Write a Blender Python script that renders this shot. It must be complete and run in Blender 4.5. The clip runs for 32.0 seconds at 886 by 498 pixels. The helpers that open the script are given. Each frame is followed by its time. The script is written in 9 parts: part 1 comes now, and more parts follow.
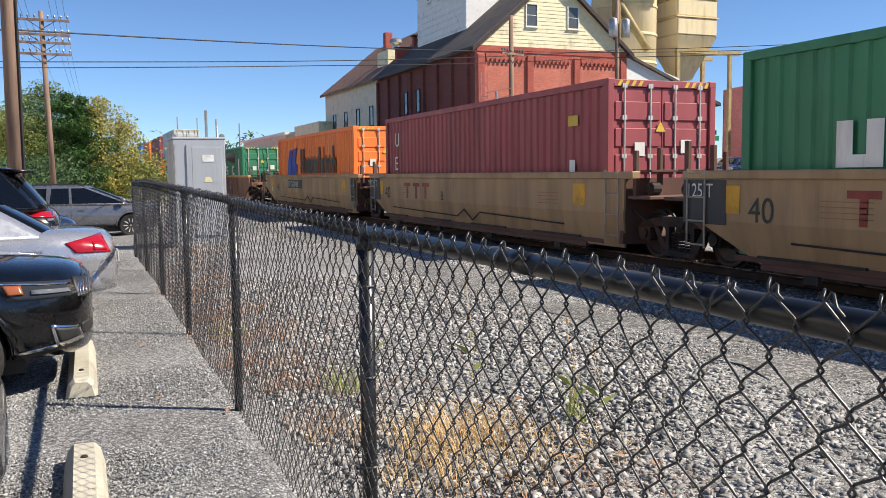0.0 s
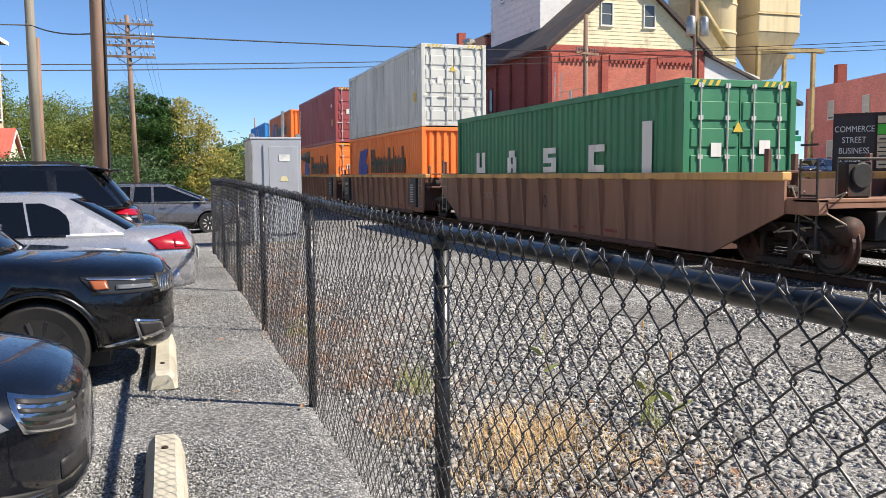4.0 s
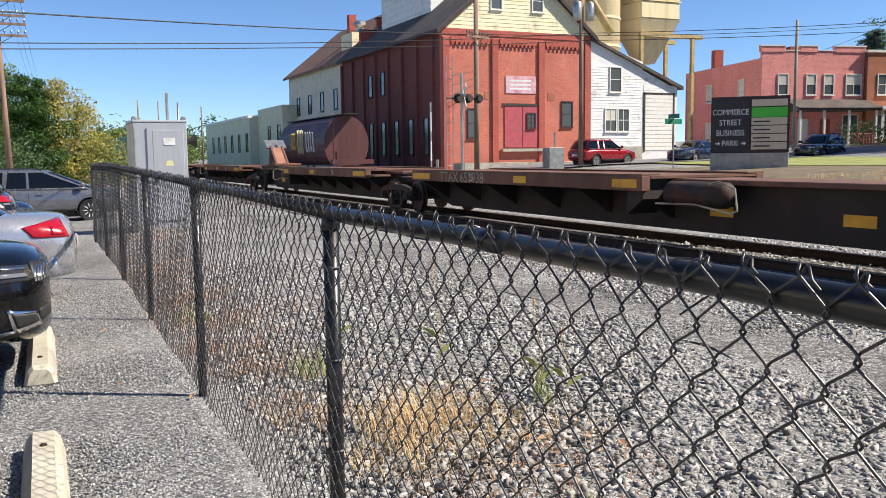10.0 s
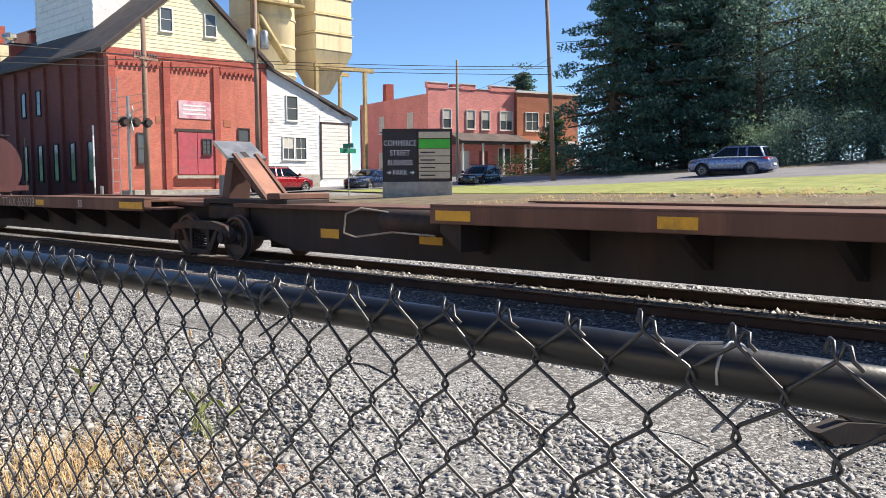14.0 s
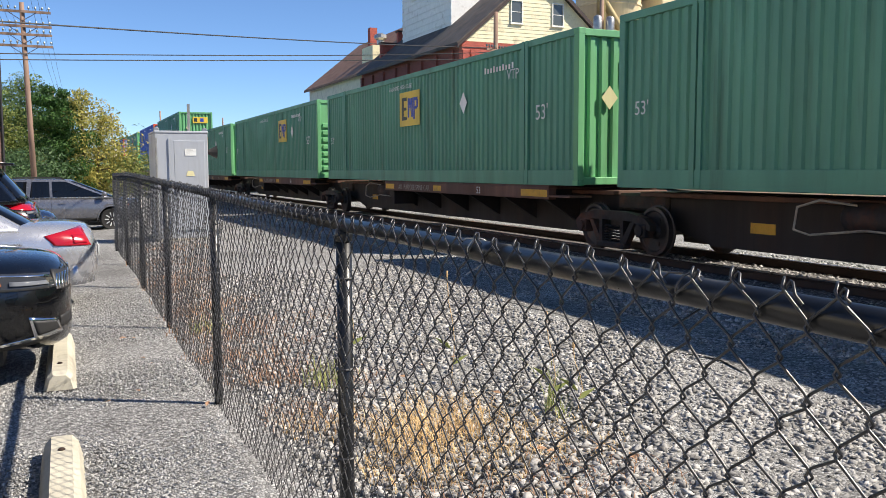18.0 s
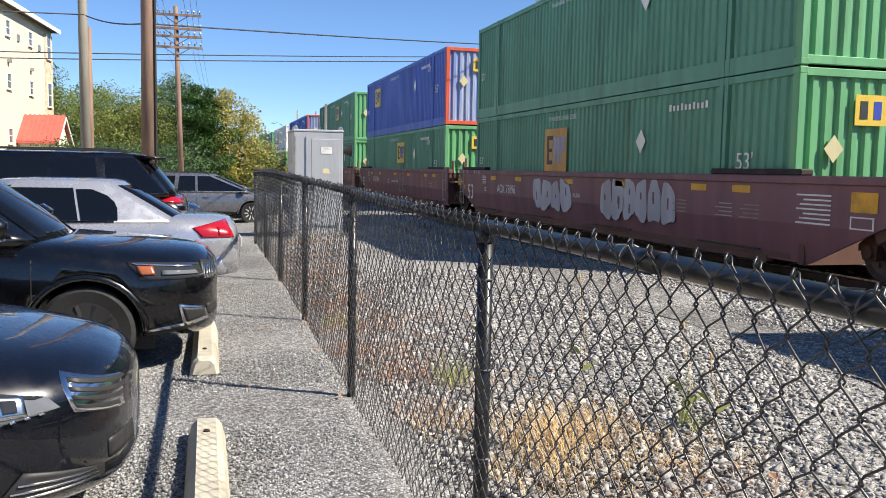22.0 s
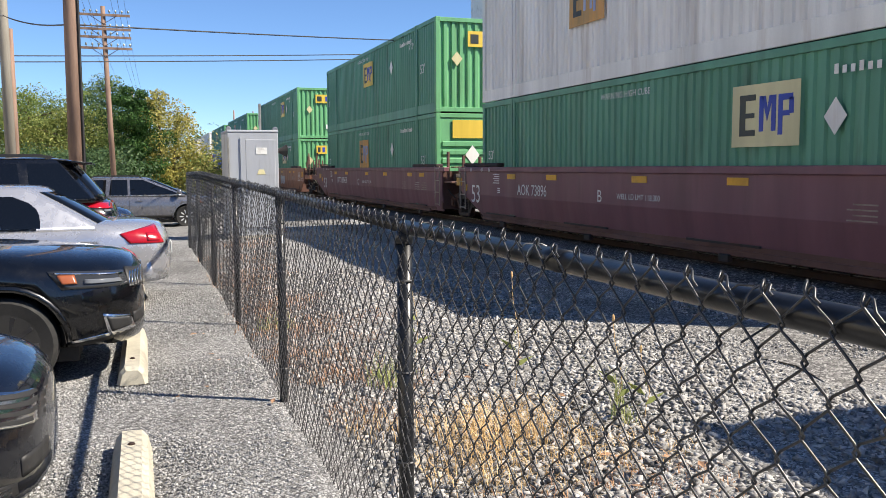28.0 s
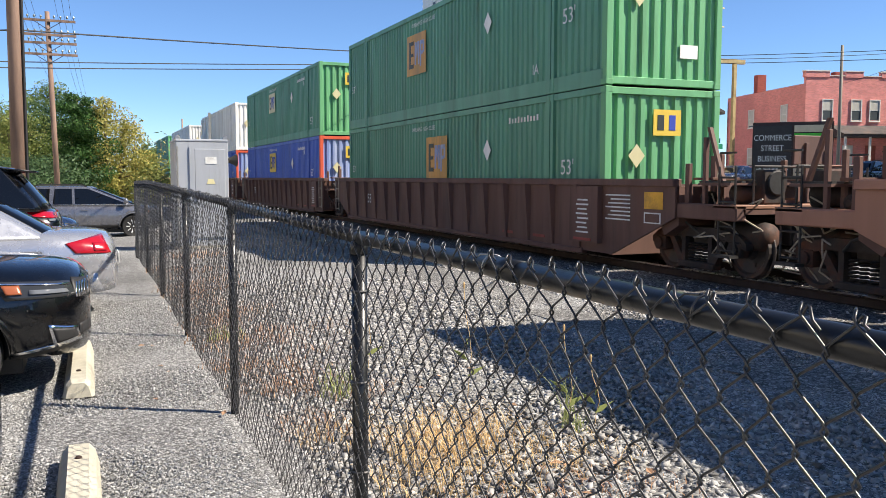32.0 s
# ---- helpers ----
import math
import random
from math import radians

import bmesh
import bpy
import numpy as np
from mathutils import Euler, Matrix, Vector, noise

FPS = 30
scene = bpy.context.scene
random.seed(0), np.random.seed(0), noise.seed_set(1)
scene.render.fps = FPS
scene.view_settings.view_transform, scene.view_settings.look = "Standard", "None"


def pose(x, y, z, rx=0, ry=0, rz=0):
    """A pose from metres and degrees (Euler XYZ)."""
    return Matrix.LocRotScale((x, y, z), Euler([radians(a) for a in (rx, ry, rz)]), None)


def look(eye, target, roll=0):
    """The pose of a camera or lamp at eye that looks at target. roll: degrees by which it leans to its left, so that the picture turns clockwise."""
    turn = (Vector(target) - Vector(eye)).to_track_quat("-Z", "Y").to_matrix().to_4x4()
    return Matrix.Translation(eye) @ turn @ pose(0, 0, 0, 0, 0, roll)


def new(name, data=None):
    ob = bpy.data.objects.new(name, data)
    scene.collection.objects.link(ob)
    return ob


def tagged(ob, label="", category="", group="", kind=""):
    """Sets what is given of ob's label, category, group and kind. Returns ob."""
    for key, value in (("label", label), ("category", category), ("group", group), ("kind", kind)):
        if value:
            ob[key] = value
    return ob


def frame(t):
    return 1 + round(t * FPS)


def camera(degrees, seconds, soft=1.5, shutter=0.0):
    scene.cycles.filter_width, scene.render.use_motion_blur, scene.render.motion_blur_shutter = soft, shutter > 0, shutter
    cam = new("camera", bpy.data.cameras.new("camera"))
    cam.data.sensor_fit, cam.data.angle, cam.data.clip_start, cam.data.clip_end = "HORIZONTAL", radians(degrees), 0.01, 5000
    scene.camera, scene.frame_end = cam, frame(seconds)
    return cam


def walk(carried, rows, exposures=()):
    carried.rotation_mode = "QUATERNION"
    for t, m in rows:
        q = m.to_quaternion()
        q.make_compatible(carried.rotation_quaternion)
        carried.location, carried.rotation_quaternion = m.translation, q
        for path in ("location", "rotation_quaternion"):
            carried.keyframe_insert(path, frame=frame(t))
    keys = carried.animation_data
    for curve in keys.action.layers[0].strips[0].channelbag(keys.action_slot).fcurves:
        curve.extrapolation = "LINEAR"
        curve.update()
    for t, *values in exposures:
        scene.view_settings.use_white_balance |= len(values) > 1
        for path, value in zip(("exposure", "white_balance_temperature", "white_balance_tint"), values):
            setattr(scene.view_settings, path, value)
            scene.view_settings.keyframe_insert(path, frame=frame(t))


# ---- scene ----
cam = camera(54.6, 32.0, 0.5)
PATH = [
    (0, (-0.04, -0.03, 1.722), (0.735, 1.805, 1.546), -0.6),
    (0.5, (-0.044, -0.017, 1.723), (0.664, 1.845, 1.538), -0.6),
    (1, (-0.041, -0.012, 1.719), (0.625, 1.864, 1.527), -0.6),
    (1.5, (-0.042, -0.007, 1.717), (0.598, 1.877, 1.519), -0.7),
    (2, (-0.043, -0.008, 1.715), (0.579, 1.883, 1.515), -0.7),
    (2.5, (-0.042, -0.013, 1.717), (0.57, 1.881, 1.52), -0.7),
    (3, (-0.047, -0.013, 1.719), (0.561, 1.883, 1.529), -0.6),
    (3.5, (-0.054, -0.011, 1.721), (0.557, 1.885, 1.541), -0.5),
    (5.5, (-0.042, -0.015, 1.72), (0.638, 1.858, 1.554), -0.5),
    (6, (-0.038, -0.016, 1.717), (0.667, 1.848, 1.549), -0.6),
    (6.5, (-0.037, -0.007, 1.717), (0.689, 1.849, 1.548), -0.3),
    (7, (-0.034, -0.002, 1.713), (0.707, 1.847, 1.539), -0.5),
    (7.5, (-0.037, -0.004, 1.713), (0.711, 1.843, 1.538), -0.2),
    (8, (-0.038, -0.012, 1.711), (0.706, 1.835, 1.528), -0.4),
    (8.5, (-0.045, -0.014, 1.711), (0.693, 1.835, 1.518), -0.4),
    (9, (-0.043, -0.013, 1.71), (0.693, 1.835, 1.504), -0.5),
    (9.5, (-0.043, 0.003, 1.71), (0.728, 1.836, 1.497), -0.5),
    (10, (-0.027, 0.009, 1.705), (0.819, 1.808, 1.491), -0.7),
    (10.5, (0.014, -0.005, 1.709), (1.056, 1.692, 1.52), -0.8),
    (11, (0.096, -0.067, 1.715), (1.528, 1.323, 1.579), -1.1),
    (11.5, (0.189, -0.176, 1.72), (1.903, 0.847, 1.595), -1.2),
    (12, (0.21, -0.222, 1.708), (2.01, 0.63, 1.581), -0.9),
    (12.5, (0.205, -0.223, 1.704), (2.004, 0.643, 1.578), -0.9),
    (13, (0.169, -0.201, 1.697), (1.901, 0.791, 1.57), -0.6),
    (13.5, (0.13, -0.172, 1.7), (1.731, 1.019, 1.559), -0.3),
    (14, (0.084, -0.133, 1.705), (1.523, 1.247, 1.548), -0.3),
    (14.5, (0.022, -0.08, 1.708), (1.284, 1.463, 1.544), -0.4),
    (15, (-0.031, -0.035, 1.711), (1.055, 1.637, 1.545), -0.5),
    (15.5, (-0.05, -0.018, 1.711), (0.898, 1.734, 1.536), 0.4),
    (17.5, (-0.03, -0.044, 1.709), (0.759, 1.784, 1.524), -0.0),
    (18, (-0.025, -0.055, 1.71), (0.784, 1.765, 1.525), -0.2),
    (18.5, (-0.016, -0.063, 1.709), (0.822, 1.743, 1.522), -0.4),
    (19, (-0.012, -0.069, 1.709), (0.852, 1.725, 1.524), -0.3),
    (19.5, (-0.012, -0.062, 1.708), (0.851, 1.732, 1.521), -0.2),
    (20, (-0.016, -0.051, 1.708), (0.806, 1.763, 1.522), 0.2),
    (20.5, (-0.034, -0.038, 1.708), (0.712, 1.809, 1.523), 0.5),
    (21, (-0.063, -0.025, 1.71), (0.586, 1.857, 1.522), 0.8),
    (21.5, (-0.079, -0.028, 1.711), (0.495, 1.879, 1.524), 0.9),
    (22, (-0.086, -0.032, 1.713), (0.451, 1.886, 1.529), 1.0),
    (22.5, (-0.084, -0.04, 1.718), (0.452, 1.878, 1.542), 0.7),
    (23, (-0.084, -0.048, 1.724), (0.472, 1.867, 1.559), 0.5),
    (23.5, (-0.074, -0.059, 1.725), (0.508, 1.848, 1.57), 0.0),
    (24, (-0.06, -0.065, 1.726), (0.547, 1.835, 1.578), -0.3),
    (24.5, (-0.045, -0.066, 1.728), (0.585, 1.826, 1.579), -0.5),
    (25, (-0.032, -0.061, 1.729), (0.612, 1.826, 1.572), -0.6),
    (25.5, (-0.021, -0.055, 1.728), (0.63, 1.829, 1.563), -0.7),
    (27.5, (0.014, -0.023, 1.723), (0.674, 1.856, 1.538), -0.5),
    (28, (0.017, -0.015, 1.724), (0.679, 1.862, 1.534), -0.3),
    (28.5, (0.015, -0.018, 1.723), (0.683, 1.857, 1.532), -0.2),
    (29, (0.01, -0.022, 1.724), (0.685, 1.851, 1.533), -0.1),
    (29.5, (0.009, -0.025, 1.723), (0.689, 1.847, 1.535), -0.1),
    (30, (0.007, -0.023, 1.724), (0.688, 1.848, 1.538), -0.1),
    (30.5, (0.004, -0.025, 1.722), (0.683, 1.847, 1.538), -0.0),
    (31, (-0.001, -0.026, 1.725), (0.68, 1.846, 1.542), 0.1),
    (31.5, (-0.004, -0.036, 1.724), (0.698, 1.828, 1.547), 0.0),
    (32, (-0.008, -0.046, 1.727), (0.761, 1.792, 1.562), 0.1),
]
walk(cam, [(t, look(eye, target, roll)) for t, eye, target, roll in PATH], [(0, 0.58), (5, 0.68), (7, 0.78), (9.6, 0.68), (11.0, 0.6), (12.0, 0.87), (14.0, 0.82), (15.2, 0.58), (18, 0.7), (23, 0.77), (32, 0.82)])

# ---- daylight: clear midday sky, sun high beyond the train ----
SUN = Vector((0.885, -0.52, 1.0)).normalized()
sky_world = bpy.data.worlds.new("sky")
scene.world = sky_world
sky_world.use_nodes = True
sky_node = sky_world.node_tree.nodes.new("ShaderNodeTexSky")
sky_node.sky_type, sky_node.sun_disc = "NISHITA", False
sky_node.sun_elevation = math.asin(SUN.z)
sky_node.sun_rotation = math.atan2(SUN.x, SUN.y)
sky_node.air_density, sky_node.dust_density, sky_node.ozone_density = 0.8, 0.0, 8.5
sky_node.altitude = 1200
sky_world.node_tree.links.new(sky_node.outputs[0], sky_world.node_tree.nodes["Background"].inputs[0])
sky_world.node_tree.nodes["Background"].inputs[1].default_value = 0.106
sun_light = bpy.data.lights.new("sun", "SUN")
sun_light.energy, sun_light.angle, sun_light.color = 5.3, radians(0.53), (1.0, 0.93, 0.83)
new("sun", sun_light).matrix_basis = look(SUN * 200, (0, 0, 0))

scene.view_settings.use_white_balance = True
scene.view_settings.white_balance_temperature = 6800

# ---- small tools ----
rnd = random.Random(7)


def lin(r, g, b):
    """Linear colour from 0-255 display values."""
    def f(c):
        c = c / 255
        return c / 12.92 if c <= 0.04045 else ((c + 0.055) / 1.055) ** 2.4
    return (f(r), f(g), f(b))


def part(name, bm, material, parent=None, label="", smooth=False, m=None):
    """One bmesh (freed) as one mesh object, under parent if given."""
    me = bpy.data.meshes.new(name)
    bm.to_mesh(me)
    bm.free()
    return held(name, me, material, parent, label, smooth, m)


def held(name, me, material, parent=None, label="", smooth=False, m=None):
    """An object on a mesh."""
    if material is not None and not me.materials:
        me.materials.append(material)
    if smooth:
        me.polygons.foreach_set("use_smooth", [True] * len(me.polygons))
    ob = new(name, me)
    if parent is not None:
        ob.parent = parent
    if m is not None:
        ob.matrix_basis = m
    if label:
        ob["label"] = label
    return ob


def raw(name, verts, faces, material, parent=None, label="", smooth=False, m=None):
    me = bpy.data.meshes.new(name)
    me.from_pydata(verts, [], faces)
    me.update()
    return held(name, me, material, parent, label, smooth, m)


def thing(name, label, category, group="", m=None, kind=""):
    ob = new(name)
    ob.empty_display_size = 0.3
    if m is not None:
        ob.matrix_basis = m
    return tagged(ob, label, category, group, kind)


CUBE_F = ((0, 2, 3, 1), (4, 5, 7, 6), (0, 1, 5, 4), (2, 6, 7, 3), (0, 4, 6, 2), (1, 3, 7, 5))


def add_box(bm, x0, x1, y0, y1, z0, z1, bevel=0.0):
    vs = [bm.verts.new((x, y, z)) for z in (z0, z1) for y in (y0, y1) for x in (x0, x1)]
    fs = [bm.faces.new([vs[i] for i in f]) for f in CUBE_F]
    if bevel:
        edges = list({e for f in fs for e in f.edges})
        bmesh.ops.bevel(bm, geom=edges, offset=bevel, segments=1, affect="EDGES", profile=0.5)
    return vs


def box_bm(*a, bevel=0.0):
    bm = bmesh.new()
    add_box(bm, *a, bevel=bevel)
    return bm


def add_rod(bm, p, q, r, n=8, r2=None, caps=True):
    """A round bar from p to q."""
    p, q = Vector(p), Vector(q)
    d = (q - p).normalized()
    u = d.orthogonal().normalized()
    v = d.cross(u)
    r2 = r if r2 is None else r2
    rings = []
    for c, rr in ((p, r), (q, r2)):
        rings.append([bm.verts.new(c + (u * math.cos(2 * math.pi * i / n) + v * math.sin(2 * math.pi * i / n)) * rr) for i in range(n)])
    for i in range(n):
        bm.faces.new((rings[0][i], rings[0][(i + 1) % n], rings[1][(i + 1) % n], rings[1][i]))
    if caps:
        bm.faces.new(rings[0][::-1])
        bm.faces.new(rings[1])


def rod_bm(*a, **k):
    bm = bmesh.new()
    add_rod(bm, *a, **k)
    return bm


def add_beam(bm, p, q, w, h):
    """A squared bar from p to q, w across and h high."""
    p, q = Vector(p), Vector(q)
    d = (q - p).normalized()
    side = d.cross(Vector((0, 0, 1)))
    side = side.normalized() if side.length > 1e-4 else Vector((1, 0, 0))
    up = side.cross(d)
    ring = [[bm.verts.new(c + side * (sx * w / 2) + up * (sz * h / 2)) for sx, sz in ((-1, -1), (1, -1), (1, 1), (-1, 1))] for c in (p, q)]
    for i in range(4):
        bm.faces.new((ring[0][i], ring[0][(i + 1) % 4], ring[1][(i + 1) % 4], ring[1][i]))
    bm.faces.new(ring[0][::-1])
    bm.faces.new(ring[1])


def add_prism(bm, outline, a, b, axis="x"):
    """A closed outline of (u, v) pushed from a to b along an axis: x takes (y, z), y takes (x, z), z takes (x, y)."""
    def at(u, v, w):
        return {"x": (w, u, v), "y": (u, w, v), "z": (u, v, w)}[axis]
    lo = [bm.verts.new(at(u, v, a)) for u, v in outline]
    hi = [bm.verts.new(at(u, v, b)) for u, v in outline]
    n = len(outline)
    for i in range(n):
        bm.faces.new((lo[i], lo[(i + 1) % n], hi[(i + 1) % n], hi[i]))
    bm.faces.new(lo[::-1])
    bm.faces.new(hi)
    bmesh.ops.recalc_face_normals(bm, faces=bm.faces[:])


def prism_bm(outline, a, b, axis="x"):
    bm = bmesh.new()
    add_prism(bm, outline, a, b, axis)
    return bm


def add_lathe(bm, profile, n=24, axis="z", c=(0, 0, 0)):
    """A turned shape: profile of (radius, height) round an axis."""
    rings = []
    for r, h in profile:
        ring = []
        for i in range(n):
            a = 2 * math.pi * i / n
            u, v = r * math.cos(a), r * math.sin(a)
            co = {"z": (u, v, h), "x": (h, u, v), "y": (u, h, v)}[axis]
            ring.append(bm.verts.new((co[0] + c[0], co[1] + c[1], co[2] + c[2])))
        rings.append(ring)
    for a, b in zip(rings, rings[1:]):
        for i in range(n):
            bm.faces.new((a[i], a[(i + 1) % n], b[(i + 1) % n], b[i]))
    bm.faces.new(rings[0][::-1])
    bm.faces.new(rings[-1])
    bmesh.ops.recalc_face_normals(bm, faces=bm.faces[:])


def lathe_bm(*a, **k):
    bm = bmesh.new()
    add_lathe(bm, *a, **k)
    return bm


TEXTS = {}


def text_mesh(words, depth=0.002):
    """A mesh of words in the built-in font, one unit high, from x = 0 to its width, standing in the x-z plane, facing -y."""
    if words not in TEXTS:
        cu = bpy.data.curves.new("words", "FONT")
        cu.body, cu.extrude = words, depth
        tmp = new("words", cu)
        me = bpy.data.meshes.new_from_object(tmp)
        bpy.data.objects.remove(tmp)
        me.transform(Matrix(((1, 0, 0, 0), (0, 0, -1, 0), (0, 1, 0, 0), (0, 0, 0, 1))))
        TEXTS[words] = me
    return TEXTS[words].copy()


# ---- materials ----
def mat(name, base, rough=0.6, metal=0.0, var=0.25, scale=3.0, grain=40.0, bump=0.15, bump_scale=60.0, dirt=None, dirt_amount=0.35, dirt_scale=1.2, coat=0.0, streak=False, dist=0.01, per_object=0.0, island=0.0, spec=None):
    """A surface of one base colour with wear: broad tone, fine grain, stains of a dirt colour, and fine relief."""
    m = bpy.data.materials.new(name)
    m.use_nodes = True
    nt = m.node_tree
    b = nt.nodes["Principled BSDF"]
    b.inputs["Metallic"].default_value = metal
    b.inputs["Coat Weight"].default_value = coat
    if spec is not None:
        b.inputs["Specular IOR Level"].default_value = spec
    co = nt.nodes.new("ShaderNodeTexCoord")
    geo = nt.nodes.new("ShaderNodeMapping")
    nt.links.new(co.outputs["Object"], geo.inputs["Vector"])
    if streak:
        geo.inputs["Scale"].default_value = (1, 1, 0.12)

    def tex(sc, detail=4.0, rough_=0.6, straight=False):
        n = nt.nodes.new("ShaderNodeTexNoise")
        n.inputs["Scale"].default_value, n.inputs["Detail"].default_value, n.inputs["Roughness"].default_value = sc, detail, rough_
        nt.links.new(co.outputs["Object"] if straight else geo.outputs["Vector"], n.inputs["Vector"])
        return n.outputs["Fac"]

    def mix(fac, a, c):
        n = nt.nodes.new("ShaderNodeMix")
        n.data_type = "RGBA"
        for k, v in ((0, fac), (6, a), (7, c)):
            if isinstance(v, (tuple, float, int)):
                n.inputs[k].default_value = (*v, 1) if isinstance(v, tuple) else v
            else:
                nt.links.new(v, n.inputs[k])
        return n.outputs[2]

    def ramp(v, lo, hi, a=0.0, c=1.0):
        n = nt.nodes.new("ShaderNodeMapRange")
        n.inputs["From Min"].default_value, n.inputs["From Max"].default_value = lo, hi
        n.inputs["To Min"].default_value, n.inputs["To Max"].default_value = a, c
        nt.links.new(v, n.inputs["Value"])
        return n.outputs[0]

    dark = tuple(c * (1 - var) for c in base)
    lite = tuple(min(1.0, c * (1 + var * 0.6) + 0.01 * var) for c in base)
    col = mix(ramp(tex(scale), 0.35, 0.65), dark, lite)
    col = mix(ramp(tex(grain, 2.0, straight=True), 0.3, 0.7, 0.0, var * 0.8), col, tuple(c * 0.7 for c in base))
    if dirt is not None:
        col = mix(ramp(tex(dirt_scale, 6.0, 0.7), 0.62 - dirt_amount * 0.4, 0.8 - dirt_amount * 0.25, 0.0, 0.9), col, dirt)
    if per_object or island:
        if per_object:
            n = nt.nodes.new("ShaderNodeObjectInfo")
            src = n.outputs["Random"]
        else:
            n = nt.nodes.new("ShaderNodeNewGeometry")
            src = n.outputs["Random Per Island"]
        amount = per_object or island
        hsv = nt.nodes.new("ShaderNodeHueSaturation")
        nt.links.new(ramp(src, 0, 1, 1 - amount, 1 + amount), hsv.inputs["Value"])
        nt.links.new(col, hsv.inputs["Color"])
        col = hsv.outputs[0]
    nt.links.new(col, b.inputs["Base Color"])
    nt.links.new(ramp(tex(scale * 2.3), 0.3, 0.7, max(0.02, rough - 0.08), min(1, rough + 0.1)), b.inputs["Roughness"])
    if bump:
        n = nt.nodes.new("ShaderNodeBump")
        n.inputs["Strength"].default_value, n.inputs["Distance"].default_value = bump, dist
        nt.links.new(tex(bump_scale, 3.0, straight=True), n.inputs["Height"])
        nt.links.new(n.outputs[0], b.inputs["Normal"])
    return m


def glass_mat(name, tint=(0.02, 0.025, 0.03), rough=0.04):
    """Dark car or house glass seen from outside."""
    m = bpy.data.materials.new(name)
    m.use_nodes = True
    b = m.node_tree.nodes["Principled BSDF"]
    b.inputs["Base Color"].default_value = (*tint, 1)
    b.inputs["Roughness"].default_value = rough
    b.inputs["Specular IOR Level"].default_value = 0.5
    return m


def leaf_mat(name, a, b_, thin=0.35):
    m = bpy.data.materials.new(name)
    m.use_nodes = True
    nt = m.node_tree
    p = nt.nodes["Principled BSDF"]
    geo = nt.nodes.new("ShaderNodeNewGeometry")
    n = nt.nodes.new("ShaderNodeMix")
    n.data_type = "RGBA"
    nt.links.new(geo.outputs["Random Per Island"], n.inputs[0])
    n.inputs[6].default_value, n.inputs[7].default_value = (*a, 1), (*b_, 1)
    nt.links.new(n.outputs[2], p.inputs["Base Color"])
    p.inputs["Roughness"].default_value = 0.55
    p.inputs["Specular IOR Level"].default_value = 0.3
    tr = nt.nodes.new("ShaderNodeBsdfTranslucent")
    nt.links.new(n.outputs[2], tr.inputs["Color"])
    mx = nt.nodes.new("ShaderNodeMixShader")
    mx.inputs[0].default_value = thin
    nt.links.new(p.outputs[0], mx.inputs[1])
    nt.links.new(tr.outputs[0], mx.inputs[2])
    nt.links.new(mx.outputs[0], nt.nodes["Material Output"].inputs["Surface"])
    return m


RUST = lin(110, 62, 40)
GRIME = lin(52, 44, 38)
M_black = mat("black_vinyl", (0.008, 0.009, 0.011), 0.33, var=0.2, bump=0.05, dirt=(0.05, 0.05, 0.05), dirt_amount=0.15, spec=0.5)
M_wire = mat("black_vinyl_wire", (0.026, 0.026, 0.028), 0.34, spec=0.7, var=0.3, bump=0.0, dirt=(0.03, 0.03, 0.03), dirt_amount=0.4, dirt_scale=9)
M_galv = mat("galvanised_wire", (0.42, 0.42, 0.41), 0.35, 0.7, bump=0.05)
M_rail = mat("rusty_rail", lin(58, 40, 33), 0.7, 0.3, dirt=GRIME)
M_railtop = mat("worn_rail_head", lin(165, 155, 148), 0.3, 0.85)
M_tie = mat("creosoted_tie", lin(62, 54, 48), 0.85, var=0.4, per_object=0.25, streak=False)
M_concrete = mat("cast_concrete", lin(196, 190, 172), 0.85, var=0.12, scale=5, grain=90, bump=0.35, bump_scale=120, dirt=lin(120, 110, 95), dirt_amount=0.2)
M_wood = mat("weathered_pole_wood", lin(142, 116, 100), 0.85, var=0.35, scale=4, streak=True, bump=0.5, bump_scale=35, dirt=lin(70, 56, 46), dirt_amount=0.4)
M_wood_grey = mat("grey_pole_wood", lin(140, 134, 122), 0.85, var=0.25, streak=True, bump=0.4, bump_scale=35)
M_insul = glass_mat("insulator_glass", (0.12, 0.14, 0.13), 0.15)
M_cable = mat("cable_black", (0.015, 0.015, 0.016), 0.6, bump=0)
M_steel = mat("dark_steel", (0.05, 0.048, 0.046), 0.6, 0.5, dirt=RUST, dirt_amount=0.25)
M_tyre = mat("tyre_rubber", (0.014, 0.014, 0.014), 0.75, var=0.3, bump=0.2, dirt=(0.08, 0.075, 0.07), dirt_amount=0.15)
M_white_mark = mat("white_marking", (0.75, 0.76, 0.74), 0.6, var=0.15, bump=0, dirt=(0.35, 0.34, 0.32), dirt_amount=0.25, dirt_scale=3)
M_yellow_mark = mat("yellow_reflector", lin(222, 165, 40), 0.45, var=0.15, bump=0, dirt=lin(120, 90, 40), dirt_amount=0.2)

# ---- ground ----
def table(x, rows):
    for (a, u), (b, v) in zip(rows, rows[1:]):
        if x <= b:
            k = max(0.0, (x - a) / (b - a))
            return u + (v - u) * k
    return rows[-1][1]


